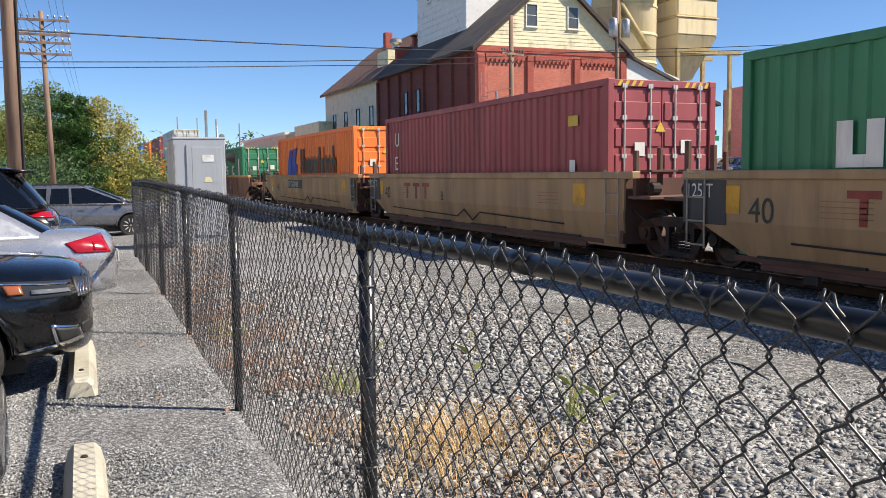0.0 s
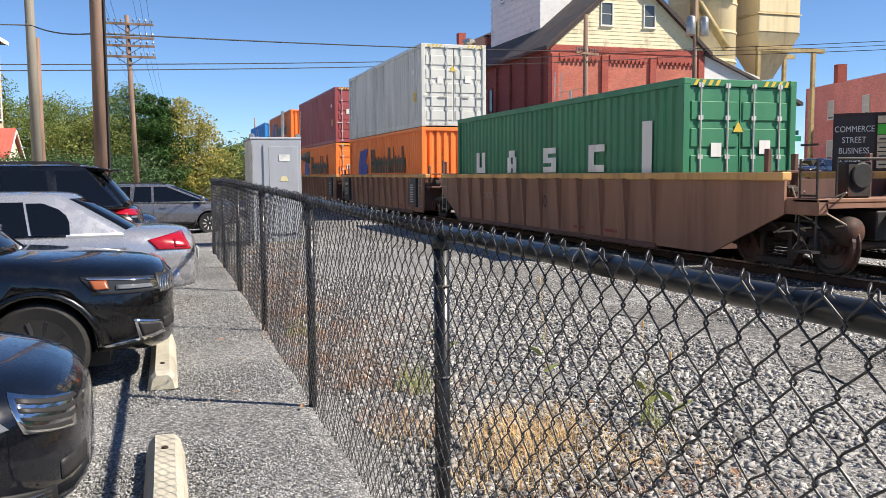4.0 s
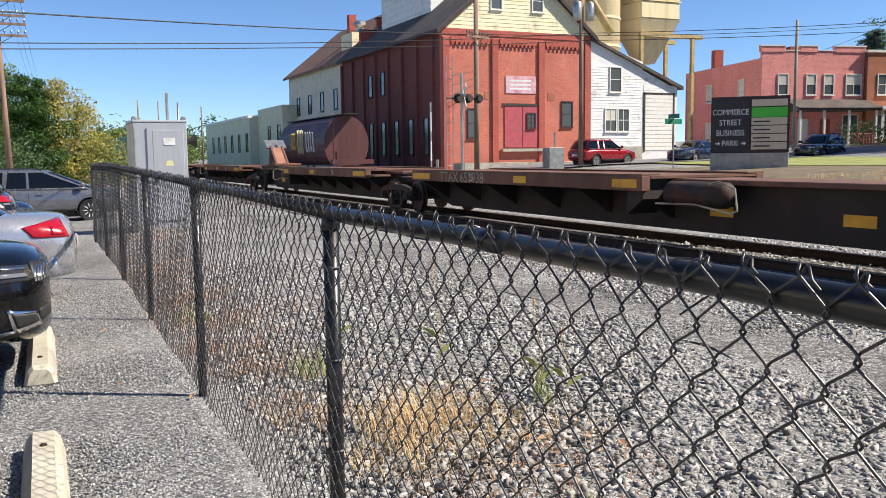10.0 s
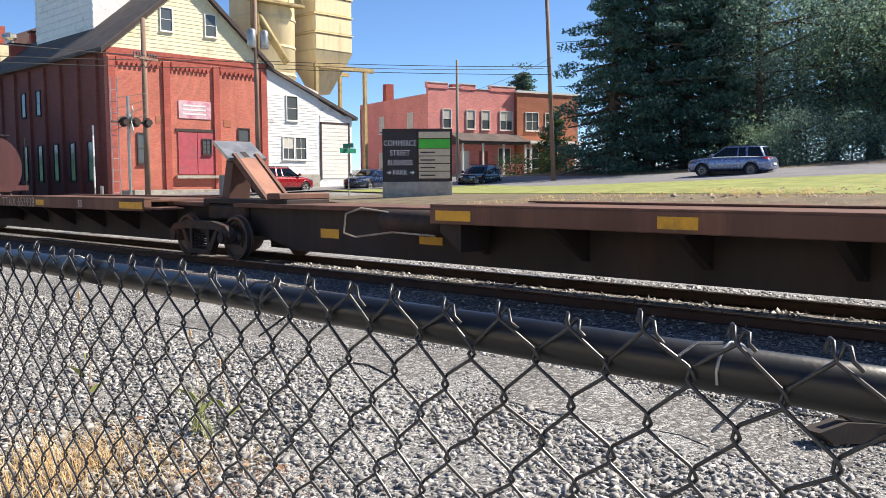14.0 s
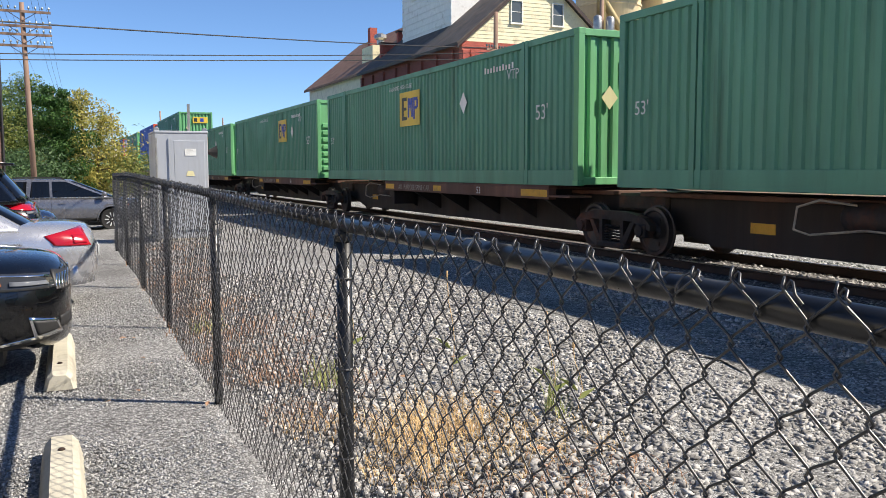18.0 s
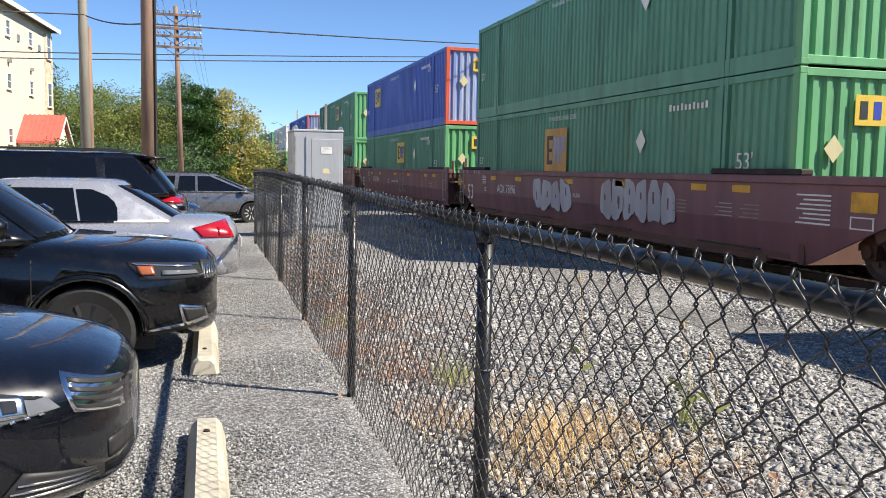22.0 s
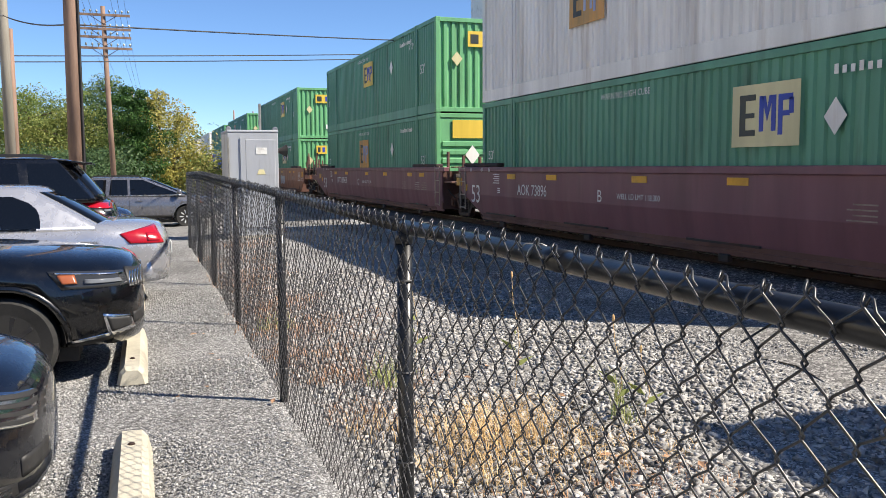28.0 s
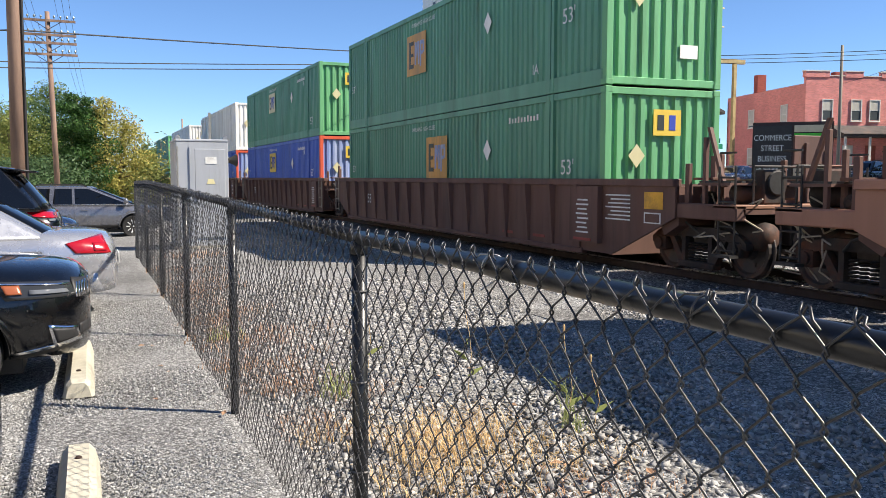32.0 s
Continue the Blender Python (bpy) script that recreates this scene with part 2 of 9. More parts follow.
PROFILE = [(-500, -0.6), (-60, -0.25), (-6, 0), (1.1, 0), (2.4, 0.045), (3.2, 0.07), (6.5, 0.075), (7.4, 0.05), (8.4, 0.05), (11.7, 0.05), (12.4, -0.02), (13.2, -0.08), (16.0, 0.0), (20, 0.15), (25, 0.8), (32, 1.05), (44, 1.38), (60, 1.8), (100, 3), (500, 12)]
LOT_RUN = [(-60, -0.3), (-8, -0.13), (3.06, 0.0), (14, 0.13), (18, 0.1), (24, -0.08), (29, -0.2), (80, -0.2), (900, 0)]


def ground_z(x, y):
    z = table(x, PROFILE)
    lot = 1 - min(1, max(0, (x - 1) / 5.5))
    z += table(y, LOT_RUN) * lot
    far = min(1, max(0, (x - 21) / 22))
    z += far * far * (3 - 2 * far) * 1.05 * min(2.4, max(0, (31 - y) / 31))
    return z


def grid_sheet(name, xs, ys, lift, material, rough=0.0):
    nx = len(xs)
    verts = [(x, y, ground_z(x, y) + lift + (rough * noise.noise((x * 0.9, y * 0.9, 0)) if -30 < x < 60 and -30 < y < 60 else 0)) for y in ys for x in xs]
    faces = [(j * nx + i, j * nx + i + 1, (j + 1) * nx + i + 1, (j + 1) * nx + i) for j in range(len(ys) - 1) for i in range(nx - 1)]
    return raw(name, verts, faces, material, smooth=True)


def gravel_mat(name, stones, gaps, size, tone_at=None):
    """Loose angular stone: cells of several greys with dark gaps and relief, and broad stains."""
    m = bpy.data.materials.new(name)
    m.use_nodes = True
    nt = m.node_tree
    b = nt.nodes["Principled BSDF"]
    b.inputs["Roughness"].default_value = 0.9
    b.inputs["Specular IOR Level"].default_value = 0.2
    co = nt.nodes.new("ShaderNodeTexCoord")
    v1 = nt.nodes.new("ShaderNodeTexVoronoi")
    v1.inputs["Scale"].default_value = 1 / size
    v2 = nt.nodes.new("ShaderNodeTexVoronoi")
    v2.feature = "DISTANCE_TO_EDGE"
    v2.inputs["Scale"].default_value = 1 / size
    warp = nt.nodes.new("ShaderNodeTexNoise")
    warp.inputs["Scale"].default_value, warp.inputs["Detail"].default_value = 0.6 / size, 2
    nt.links.new(co.outputs["Object"], warp.inputs["Vector"])
    shift = nt.nodes.new("ShaderNodeVectorMath")
    shift.operation = "MULTIPLY_ADD"
    shift.inputs[1].default_value = (size * 1.1,) * 3
    nt.links.new(warp.outputs["Color"], shift.inputs[0])
    nt.links.new(co.outputs["Object"], shift.inputs[2])
    for v in (v1, v2):
        nt.links.new(shift.outputs[0], v.inputs["Vector"])
    bw = nt.nodes.new("ShaderNodeSeparateColor")
    nt.links.new(v1.outputs["Color"], bw.inputs[0])
    r = nt.nodes.new("ShaderNodeValToRGB")
    e = r.color_ramp.elements
    e[0].color, e[1].color = (*stones[0], 1), (*stones[-1], 1)
    for i, c in enumerate(stones[1:-1]):
        n = e.new((i + 1) / (len(stones) - 1))
        n.color = (*c, 1)
    nt.links.new(bw.outputs[0], r.inputs[0])
    edge = nt.nodes.new("ShaderNodeMapRange")
    edge.inputs["From Max"].default_value = 0.16
    nt.links.new(v2.outputs["Distance"], edge.inputs["Value"])
    mx = nt.nodes.new("ShaderNodeMix")
    mx.data_type = "RGBA"
    nt.links.new(edge.outputs[0], mx.inputs[0])
    mx.inputs[6].default_value = (*gaps, 1)
    nt.links.new(r.outputs[0], mx.inputs[7])
    st = nt.nodes.new("ShaderNodeTexNoise")
    st.inputs["Scale"].default_value, st.inputs["Detail"].default_value = 0.55, 7
    nt.links.new(co.outputs["Object"], st.inputs["Vector"])
    sr = nt.nodes.new("ShaderNodeMapRange")
    sr.inputs["From Min"].default_value, sr.inputs["From Max"].default_value = 0.4, 0.75
    sr.inputs["To Max"].default_value = 0.55
    nt.links.new(st.outputs["Fac"], sr.inputs["Value"])
    mx2 = nt.nodes.new("ShaderNodeMix")
    mx2.data_type = "RGBA"
    nt.links.new(sr.outputs[0], mx2.inputs[0])
    nt.links.new(mx.outputs[2], mx2.inputs[6])
    mx2.inputs[7].default_value = (*gaps, 1)
    nt.links.new(mx2.outputs[2], b.inputs["Base Color"])
    bp = nt.nodes.new("ShaderNodeBump")
    bp.inputs["Strength"].default_value, bp.inputs["Distance"].default_value = 0.7, size * 0.35
    nt.links.new(v2.outputs["Distance"], bp.inputs["Height"])
    nt.links.new(bp.outputs[0], b.inputs["Normal"])
    return m


STONE = [lin(96, 96, 96), lin(144, 144, 143), lin(176, 176, 174), lin(206, 205, 202), lin(124, 124, 123)]
M_gravel = gravel_mat("grey_gravel", STONE, lin(66, 64, 62), 0.018)
M_ballast = gravel_mat("railway_ballast", [lin(70, 68, 67), lin(112, 109, 106), lin(140, 137, 133), lin(168, 165, 160), lin(96, 93, 91)], lin(40, 37, 36), 0.042)
M_dirt = gravel_mat("dark_cinder_track", [lin(92, 91, 90), lin(124, 123, 121), lin(158, 156, 153), lin(184, 182, 178), lin(112, 110, 108)], lin(62, 61, 60), 0.032)
M_stone = mat("crushed_stone", lin(158, 156, 153), 0.85, var=0.4, scale=14, grain=120, bump=0.4, bump_scale=70, island=0.5)
M_stone_small = mat("lot_stone", lin(162, 162, 161), 0.85, var=0.3, scale=20, grain=160, bump=0.2, bump_scale=120, island=0.42)
M_asphalt = mat("worn_asphalt", lin(122, 122, 126), 0.85, var=0.15, scale=0.6, grain=60, bump=0.2, bump_scale=90, dirt=lin(92, 90, 90), dirt_amount=0.3)
M_grass = mat("mown_grass", lin(134, 144, 78), 0.9, var=0.3, scale=0.8, grain=30, bump=0.15, bump_scale=60, dirt=lin(164, 156, 96), dirt_amount=0.35, dist=0.02)
M_scrub = mat("dry_scrub_soil", lin(112, 98, 82), 0.95, var=0.45, scale=1.5, grain=25, bump=0.2, bump_scale=25, dirt=lin(104, 104, 66), dirt_amount=0.4, dist=0.03)

xs = [-500, -200, -80, -40, -20, -10, -6, -4] + [round(-3 + 0.5 * i, 2) for i in range(34)] + [14.5, 16, 18, 20, 22, 24, 26, 29, 32, 36, 40, 44, 48, 54, 60, 70, 85, 100, 150, 250, 500]
ys = [-300, -120, -60, -30, -15, -8] + [-5 + i for i in range(36)] + [33, 36, 40, 45, 50, 55, 60, 70, 80, 100, 130, 180, 260, 400, 650, 1000, 2500]
tagged(grid_sheet("ground", xs, ys, 0.0, M_gravel, 0.03), "grey gravel ground of the car park and railway land", "ground", kind="structure")
tagged(grid_sheet("track_bed", [6.9, 7.25, 7.6, 8.0, 8.4, 9.2, 10, 10.9, 11.7, 12.0, 12.4, 12.8], [-60, -30, -15] + list(range(-8, 60, 2)) + [80, 120, 200, 350, 700], 0.02, M_ballast, 0.0), "grey crushed-stone ballast under the main track", "ballast", kind="structure")
path = grid_sheet("cinder_path", [4.9, 5.1, 5.35, 5.6, 5.85, 6.05], [-40, -20] + [-8 + 0.25 * i for i in range(192)] + [50, 70, 100], 0.006, M_dirt, 0.03)
for v in path.data.vertices:
    # ragged edges sinking into the gravel
    k = (v.co.x - 5.45) / 0.75
    v.co.x += 0.22 * k * noise.noise((v.co.y * 1.7, k * 3, 4)) + 0.1 * k * noise.noise((v.co.y * 6, k * 3, 9))
    v.co.z -= 0.012 * abs(k) ** 4
tagged(path, "dark packed cinder wheel path beside the track", "path", kind="structure")


def scatter(name, count, area, size, material, label, seed, bury=0.3, keep=None):
    """Loose stones as one object: jittered rock shapes pressed into the ground."""
    r = np.random.RandomState(seed)
    box = np.array([(a, b, c) for a in (-1, 1) for b in (-1, 1) for c in (-1, 1)]) * 0.62
    tri = np.array([(0, 1, 3), (0, 3, 2), (4, 6, 7), (4, 7, 5), (0, 4, 5), (0, 5, 1), (2, 3, 7), (2, 7, 6), (0, 2, 6), (0, 6, 4), (1, 5, 7), (1, 7, 3)])
    x0, x1, y0, y1 = area
    u = r.rand(count)
    px, py = x0 + (x1 - x0) * r.rand(count), y0 + (y1 - y0) * u ** 1.35
    px += np.where(px > (x0 + x1) / 2, 1, 0) * np.abs(r.normal(size=count)) * 0.14 * (r.rand(count) < 0.3)
    sz = size[0] + (size[1] - size[0]) * r.rand(count) ** 2
    py -= np.where(u < 0.12, 1, 0) * np.abs(np.sin(px * 917.0 + sz * 31337.0)) ** 3 * 2.2   # the stones thin out behind the camera
    pz = np.array([ground_z(a, b) for a, b in zip(px, py)])
    shape = (box[None] + r.normal(size=(count, 8, 3)) * 0.3) * sz[:, None, None] * np.stack([0.9 + 0.9 * r.rand(count), 0.6 + 0.4 * r.rand(count), 0.4 + 0.4 * r.rand(count)], 1)[:, None, :]
    t = r.normal(size=count) * 0.45
    c, s = np.cos(t)[:, None], np.sin(t)[:, None]
    shape = np.stack([shape[:, :, 0] * c - shape[:, :, 2] * s, shape[:, :, 1], shape[:, :, 0] * s + shape[:, :, 2] * c], 2)
    a = r.rand(count) * 6.283
    c, s = np.cos(a)[:, None], np.sin(a)[:, None]
    x = shape[:, :, 0] * c - shape[:, :, 1] * s + px[:, None]
    y = shape[:, :, 0] * s + shape[:, :, 1] * c + py[:, None]
    z = shape[:, :, 2] + (pz + sz * (0.55 - bury))[:, None]
    verts = np.stack([x, y, z], 2).reshape(-1, 3)
    faces = (tri[None] + (np.arange(count) * 8)[:, None, None]).reshape(-1, 3)
    me = bpy.data.meshes.new(name)
    me.vertices.add(len(verts))
    me.vertices.foreach_set("co", verts.ravel())
    me.loops.add(faces.size)
    me.loops.foreach_set("vertex_index", faces.ravel())
    me.polygons.add(len(faces))
    me.polygons.foreach_set("loop_start", np.arange(0, faces.size, 3))
    me.update(calc_edges=True)
    return tagged(held(name, me, material), label, "gravel", kind="stuff")


scatter("ballast_stones", 54000, (1.15, 4.75, -2.5, 13), (0.010, 0.03), M_stone, "loose grey angular railway stones beside the fence", 3)
scatter("ballast_stones", 30000, (6.05, 9.2, -3, 15), (0.013, 0.03), M_stone, "loose grey angular stones of the track shoulder", 4)
scatter("ballast_stones", 20000, (4.6, 6.2, -3, 14), (0.006, 0.018), M_stone, "sparse grey stones on the cinder path", 5, 0.5)
scatter("ballast_stones", 6000, (9.35, 10.7, -3, 14), (0.02, 0.045), M_stone, "loose grey stones between the rails", 6)
scatter("ballast_stones", 9000, (10.85, 13.2, -4, 14), (0.02, 0.045), M_stone, "loose grey stones beyond the rails", 7)
M_bankstone = mat("bank_rubble", lin(150, 132, 122), 0.9, var=0.4, scale=6, grain=40, bump=0.2, bump_scale=30, island=0.5)
scatter("bank_rubble", 7500, (22.5, 32.0, -14, 16), (0.04, 0.12), M_bankstone, "brown rubble and clods on the bank", 9, 0.5)
scatter("lot_gravel", 52000, (-0.9, 0.95, 2.6, 12), (0.005, 0.0115), M_stone_small, "fine grey gravel of the car park walkway", 8, 0.35)

# ---- main track and siding ----
TRACK_X, RAIL_Z = 10.02, 0.22
RAIL_OUT = [(-0.075, 0), (0.075, 0), (0.075, 0.014), (0.014, 0.035), (0.012, 0.125), (0.037, 0.14), (0.037, 0.155), (-0.037, 0.155), (-0.037, 0.14), (-0.012, 0.125), (-0.014, 0.035), (-0.075, 0.014)]


def rail_line(x, z, y0, y1, label):
    r = thing("rail", label, "rail", "rails", pose(x, 0, z - 0.172))
    part("rail_body", prism_bm(RAIL_OUT, y0, y1, "y"), M_rail, r)
    part("rail_head", box_bm(-0.034, 0.034, y0, y1, 0.154, 0.172, bevel=0.006), M_railtop, r, "worn bright rail head")


for x in (TRACK_X - 0.753, TRACK_X + 0.753):
    rail_line(x, RAIL_Z, -60, 700, "rust-brown steel rail with a bright worn head on ballast")
for x in (18.6 - 0.753, 18.6 + 0.753):
    rail_line(x, 0.3, 20, 130, "rusty steel rail of the siding by the mill")
ties = thing("track_ties", "dark creosoted timber ties set in ballast under the rails", "railway ties")
tie_me = None
for i in range(170):
    y = -22 + i * 0.52
    if tie_me is None:
        bm = box_bm(-1.3, 1.3, -0.11, 0.11, -0.12, 0.055, bevel=0.012)
        tie = part("tie", bm, M_tie, ties, m=pose(TRACK_X, y, 0))
        tie_me = tie.data
    else:
        held("tie", tie_me, None, ties, m=pose(TRACK_X + rnd.uniform(-.03, .03), y + rnd.uniform(-.02, .02), rnd.uniform(-.01, .006), 0, 0, rnd.uniform(-1, 1)))

# ---- chain-link fence ----
def fence_x(y):
    return 0.948 + 0.0012 * (y - 3.06)


def fence_g(y):
    return table(y, LOT_RUN) if y > 3.06 else 0.0


fence = thing("chain_link_fence", "black vinyl-coated chain-link fence with round posts and top rail on gravel", "fence")
POSTS = [-4.4, -0.85] + [3.06 + 3.05 * i for i in range(6)]
TOP = 1.525
for y in POSTS:
    x, g = fence_x(y), fence_g(y)
    post = part("post", rod_bm((x, y, g - 0.1), (x, y, g + TOP - 0.05), 0.03, 14), M_black, fence, smooth=True)
    part("post_cap", lathe_bm([(0.034, 0), (0.035, 0.02), (0.033, 0.045), (0.02, 0.052)], 14, c=(x, y, g + TOP - 0.085)), M_black, post, "pressed loop cap under the top rail", smooth=True)
    for h in (0.25, 0.6, 0.95, 1.3):
        bm = bmesh.new()
        add_lathe(bm, [(0.034, -0.004), (0.037, 0), (0.034, 0.004)], 14, c=(x, y, g + h))
        part("tie_wire", bm, M_wire, post)
for y0, y1 in zip(POSTS, POSTS[1:]):
    bm = bmesh.new()
    add_rod(bm, (fence_x(y0), y0, fence_g(y0) + TOP - 0.022), (fence_x(y1), y1, fence_g(y1) + TOP - 0.022), 0.0262, 20)
    part("top_rail", bm, M_black, fence, "round black top rail", smooth=True)
bm = bmesh.new()
add_rod(bm, (fence_x(1.9), 1.9, fence_g(1.9) + TOP - 0.022), (fence_x(1.75), 1.75, fence_g(1.75) + TOP - 0.022), 0.0284, 20)
part("rail_sleeve", bm, M_black, fence, smooth=True)


def wire_tubes(paths, r, n):
    """Tubes along polylines, all in one vertex list."""
    verts, faces = [], []
    for path in paths:
        k0 = len(verts)
        P = [Vector(p) for p in path]
        for i, p in enumerate(P):
            d = (P[min(i + 1, len(P) - 1)] - P[max(i - 1, 0)]).normalized()
            u = d.cross(Vector((1, 0, 0))).normalized()
            v = d.cross(u)
            for a in range(n):
                t = 2 * math.pi * a / n
                verts.append(p + (u * math.cos(t) + v * math.sin(t)) * r)
        for i in range(len(P) - 1):
            for a in range(n):
                b = (a + 1) % n
                faces.append((k0 + i * n + a, k0 + i * n + b, k0 + (i + 1) * n + b, k0 + (i + 1) * n + a))
    return verts, faces


ROW = 0.0525
COLUMN = 0.0504
wr = random.Random(21)
for k, (y0, y1) in enumerate(zip(POSTS, POSTS[1:])):
    paths = []
    near = -1 < y0 < 5
    n_w = int(round((y1 - y0) / COLUMN)) // 2 * 2
    sag = wr.uniform(0.006, 0.012)
    rows_j = int((TOP + 0.02 - 0.03) / ROW)
    lift = TOP + 0.018 - rows_j * ROW

    def knot(c, h, col):
        """How far the fabric is pushed in, along and up at a place: hand-stretched, never quite regular."""
        bow = sag * math.sin(3 * c + 5 * h) + 0.003 * math.sin(17 * c + 9 * h)
        along_ = 0.006 * math.sin(7 * h + col * 5) + 0.004 * math.sin(23 * h + 31 * col)
        up_ = 0.005 * math.sin(11 * col + 3 * h) + 0.003 * math.sin(29 * col - 13 * h)
        return fence_x(c) - 0.033 + bow * (0.1 if h > 1.4 else 1.0), along_, up_

    for i in range(n_w):
        c = y0 + (i + 0.5) * (y1 - y0) / n_w
        base = fence_g(c)
        path = []
        for j in range(rows_j + 1):
            h = lift + j * ROW
            side = 1 if (j + i) % 2 else -1
            col = c + side * COLUMN * 0.5
            xx, wob, dz = knot(c, h, col)
            for e, ez_, inn in (((-1, 0.0105, 0.0046), (-1, 0.0035, -0.0008), (1, 0.0035, -0.0008), (1, 0.0105, 0.0046)) if j < rows_j else ((-1, 0.009, 0.004), (-1, 0.001, 0.0))):
                path.append((xx + e * side * 0.0026, col + side * (0.0022 - inn) + wob, base + h + dz + e * ez_))
        ex, ey, ez = path[-1]
        side = 1 if (rows_j + i) % 2 else -1
        up = wr.uniform(0.0, 0.006)
        if side < 0:
            # this wire ends in a barb twisted over its neighbour and laid down along it
            far = wr.uniform(0.016, 0.034)
            path += [(ex + 0.004, ey - 0.002, ez + up + 0.003), (ex + 0.002, ey - 0.008, ez + up + 0.001), (ex - 0.004, ey - far * 0.6, ez + up - far * 0.5), (ex - 0.002, ey - far, ez + up - far * wr.uniform(0.75, 0.95))]
        else:
            # its neighbour closes in a small hook behind
            path += [(ex + 0.006, ey + 0.003, ez + up + 0.006), (ex + 0.012, ey + 0.008, ez + up + 0.008), (ex + 0.016, ey + 0.012, ez + up + 0.001), (ex + 0.012, ey + 0.013, ez + up - 0.007)]
        paths.append(path)
    v, f = wire_tubes(paths, 0.0024, 6 if near else 4)
    raw("wire_panel", v, f, M_wire, fence, "woven black chain-link wire with knuckled ends over the rail", smooth=True)["kind"] = "stuff"
    # rail ties: wire wraps over the top rail
    for q in range(5):
        c = y0 + (q + 0.5) * (y1 - y0) / 5 + wr.uniform(-0.1, 0.1)
        x, z = fence_x(c), fence_g(c) + TOP - 0.022
        loop = [(x + 0.031 * math.cos(a), c + 0.01 * math.sin(a * 0.5), z + 0.031 * math.sin(a)) for a in [radians(d) for d in range(200, -100, -25)]]
        loop.append((x - 0.034, c + 0.012, z - 0.06))
        v, f = wire_tubes([loop, [(x - 0.012, c + 0.012, z + 0.031), (x - 0.024, c + 0.035, z + 0.03), (x - 0.034, c + 0.055, z + 0.012)]], 0.002, 6)
        raw("rail_tie", v, f, M_galv if q % 2 else M_wire, fence, smooth=True)


# ---- the train: it comes from far along +y and passes towards -y ----
RUN = [(0, 0.0), (1, 14.6), (2, 29.3), (3, 44.4), (3.5, 52.0), (6, 89.4), (7, 104.4), (8, 119.3), (9, 134.2), (10, 149.2), (12, 179.2), (14, 209.2), (15, 224.2), (18, 269.2), (19, 284.0), (20, 298.8), (21, 313.6), (22, 328.6), (23, 343.7), (24, 358.95), (25, 374.2), (28, 419.7), (29, 434.8), (30, 449.9), (31, 465.1), (32, 480.3)]
ROLLING = []  # things of the train and where each stands along it
WHEELS = []   # wheel sets and the place of each along the train


def on_train(ob, s, z=0.0):
    ROLLING.append((ob, s, z))
    ob.matrix_basis = pose(TRACK_X, s, z)
    return ob


def paint(name, rgb, dirt=None, amount=0.25, rough=0.5, var=0.16):
    return mat(name, lin(*rgb), rough, var=var, scale=1.2, grain=50, bump=0.06, bump_scale=30, dirt=dirt or lin(rgb[0] * .6, rgb[1] * .55, rgb[2] * .5), dirt_amount=amount, dirt_scale=0.9, streak=True)


P_green = paint("emerald_container_paint", (90, 150, 124), amount=0.18)
# paler green for the front ends: the sun on them put into the colour
P_greenlit = paint("sunlit_green_end_paint", (104, 170, 118), amount=0.25)
P_uasc = paint("deep_green_container_paint", (58, 132, 94), amount=0.15)
P_maroon = paint("maroon_container_paint", (164, 80, 84), lin(110, 60, 62))
P_orange = paint("orange_container_paint", (255, 136, 62), lin(214, 112, 66), 0.14, 0.5, 0.08)
P_blue = paint("sky_blue_container_paint", (64, 158, 232), lin(44, 104, 160), 0.1)
P_navy = paint("navy_container_paint", (72, 106, 194), lin(62, 80, 136), 0.2)
P_white = paint("off_white_container_paint", (238, 236, 230), lin(186, 170, 150), 0.2)
P_greyw = paint("grey_white_container_paint", (216, 216, 210), lin(136, 124, 110), 0.25)
P_redend = paint("orange_red_end_paint", (214, 92, 62))
P_navyend = paint("pale_blue_end_paint", (120, 140, 190), lin(190, 196, 206), 0.45)
P_spray = paint("pale_spray_paint", (176, 178, 188), lin(130, 116, 120), 0.25)
P_fadedmark = paint("faded_grey_stencil", (172, 164, 154), lin(100, 76, 62), 0.5)
P_tan = paint("tan_well_paint", (178, 146, 108), lin(132, 100, 72), 0.32)
P_brown = paint("brown_well_paint", (156, 115, 92), lin(100, 68, 54), 0.34, 0.7)
P_brownlite = paint("buff_chord_paint", (220, 172, 108), lin(130, 92, 62), 0.35, 0.7)
P_maroonwell = paint("maroon_well_paint", (122, 82, 89), lin(102, 68, 70), 0.2)
P_rustwell = paint("rust_brown_well_paint", (164, 114, 92), lin(120, 80, 64), 0.34)
P_darkwell = paint("dark_brown_well_paint", (104, 74, 64), lin(70, 50, 44), 0.3, 0.7)
P_spine = paint("rusty_deck_paint", (100, 70, 58), lin(136, 94, 74), 0.35, 0.75)
# sill and outriggers: the shade below the deck is put into this near-black
P_spinedark = paint("shaded_sill_paint", (46, 38, 36), lin(70, 50, 42), 0.3, 0.75)
P_redmark = paint("faded_red_stencil", (150, 60, 50), amount=0.4)
P_charcoal = paint("charcoal_panel_paint", (58, 60, 66))
P_lock = paint("galvanised_lock_bar", (196, 196, 192), amount=0.1)
P_logoblue = paint("blue_logo", (44, 70, 168), amount=0.05)
P_logodark = paint("dark_lettering", (44, 52, 48), amount=0.05)
P_logoyellow = paint("yellow_logo_panel", (222, 190, 70), lin(170, 140, 80), 0.15)
P_oldemblem = paint("sun_bleached_emblem", (206, 150, 70), lin(120, 120, 80), 0.35)
P_logocream = paint("cream_logo_panel", (214, 206, 160), lin(170, 150, 110), 0.15)
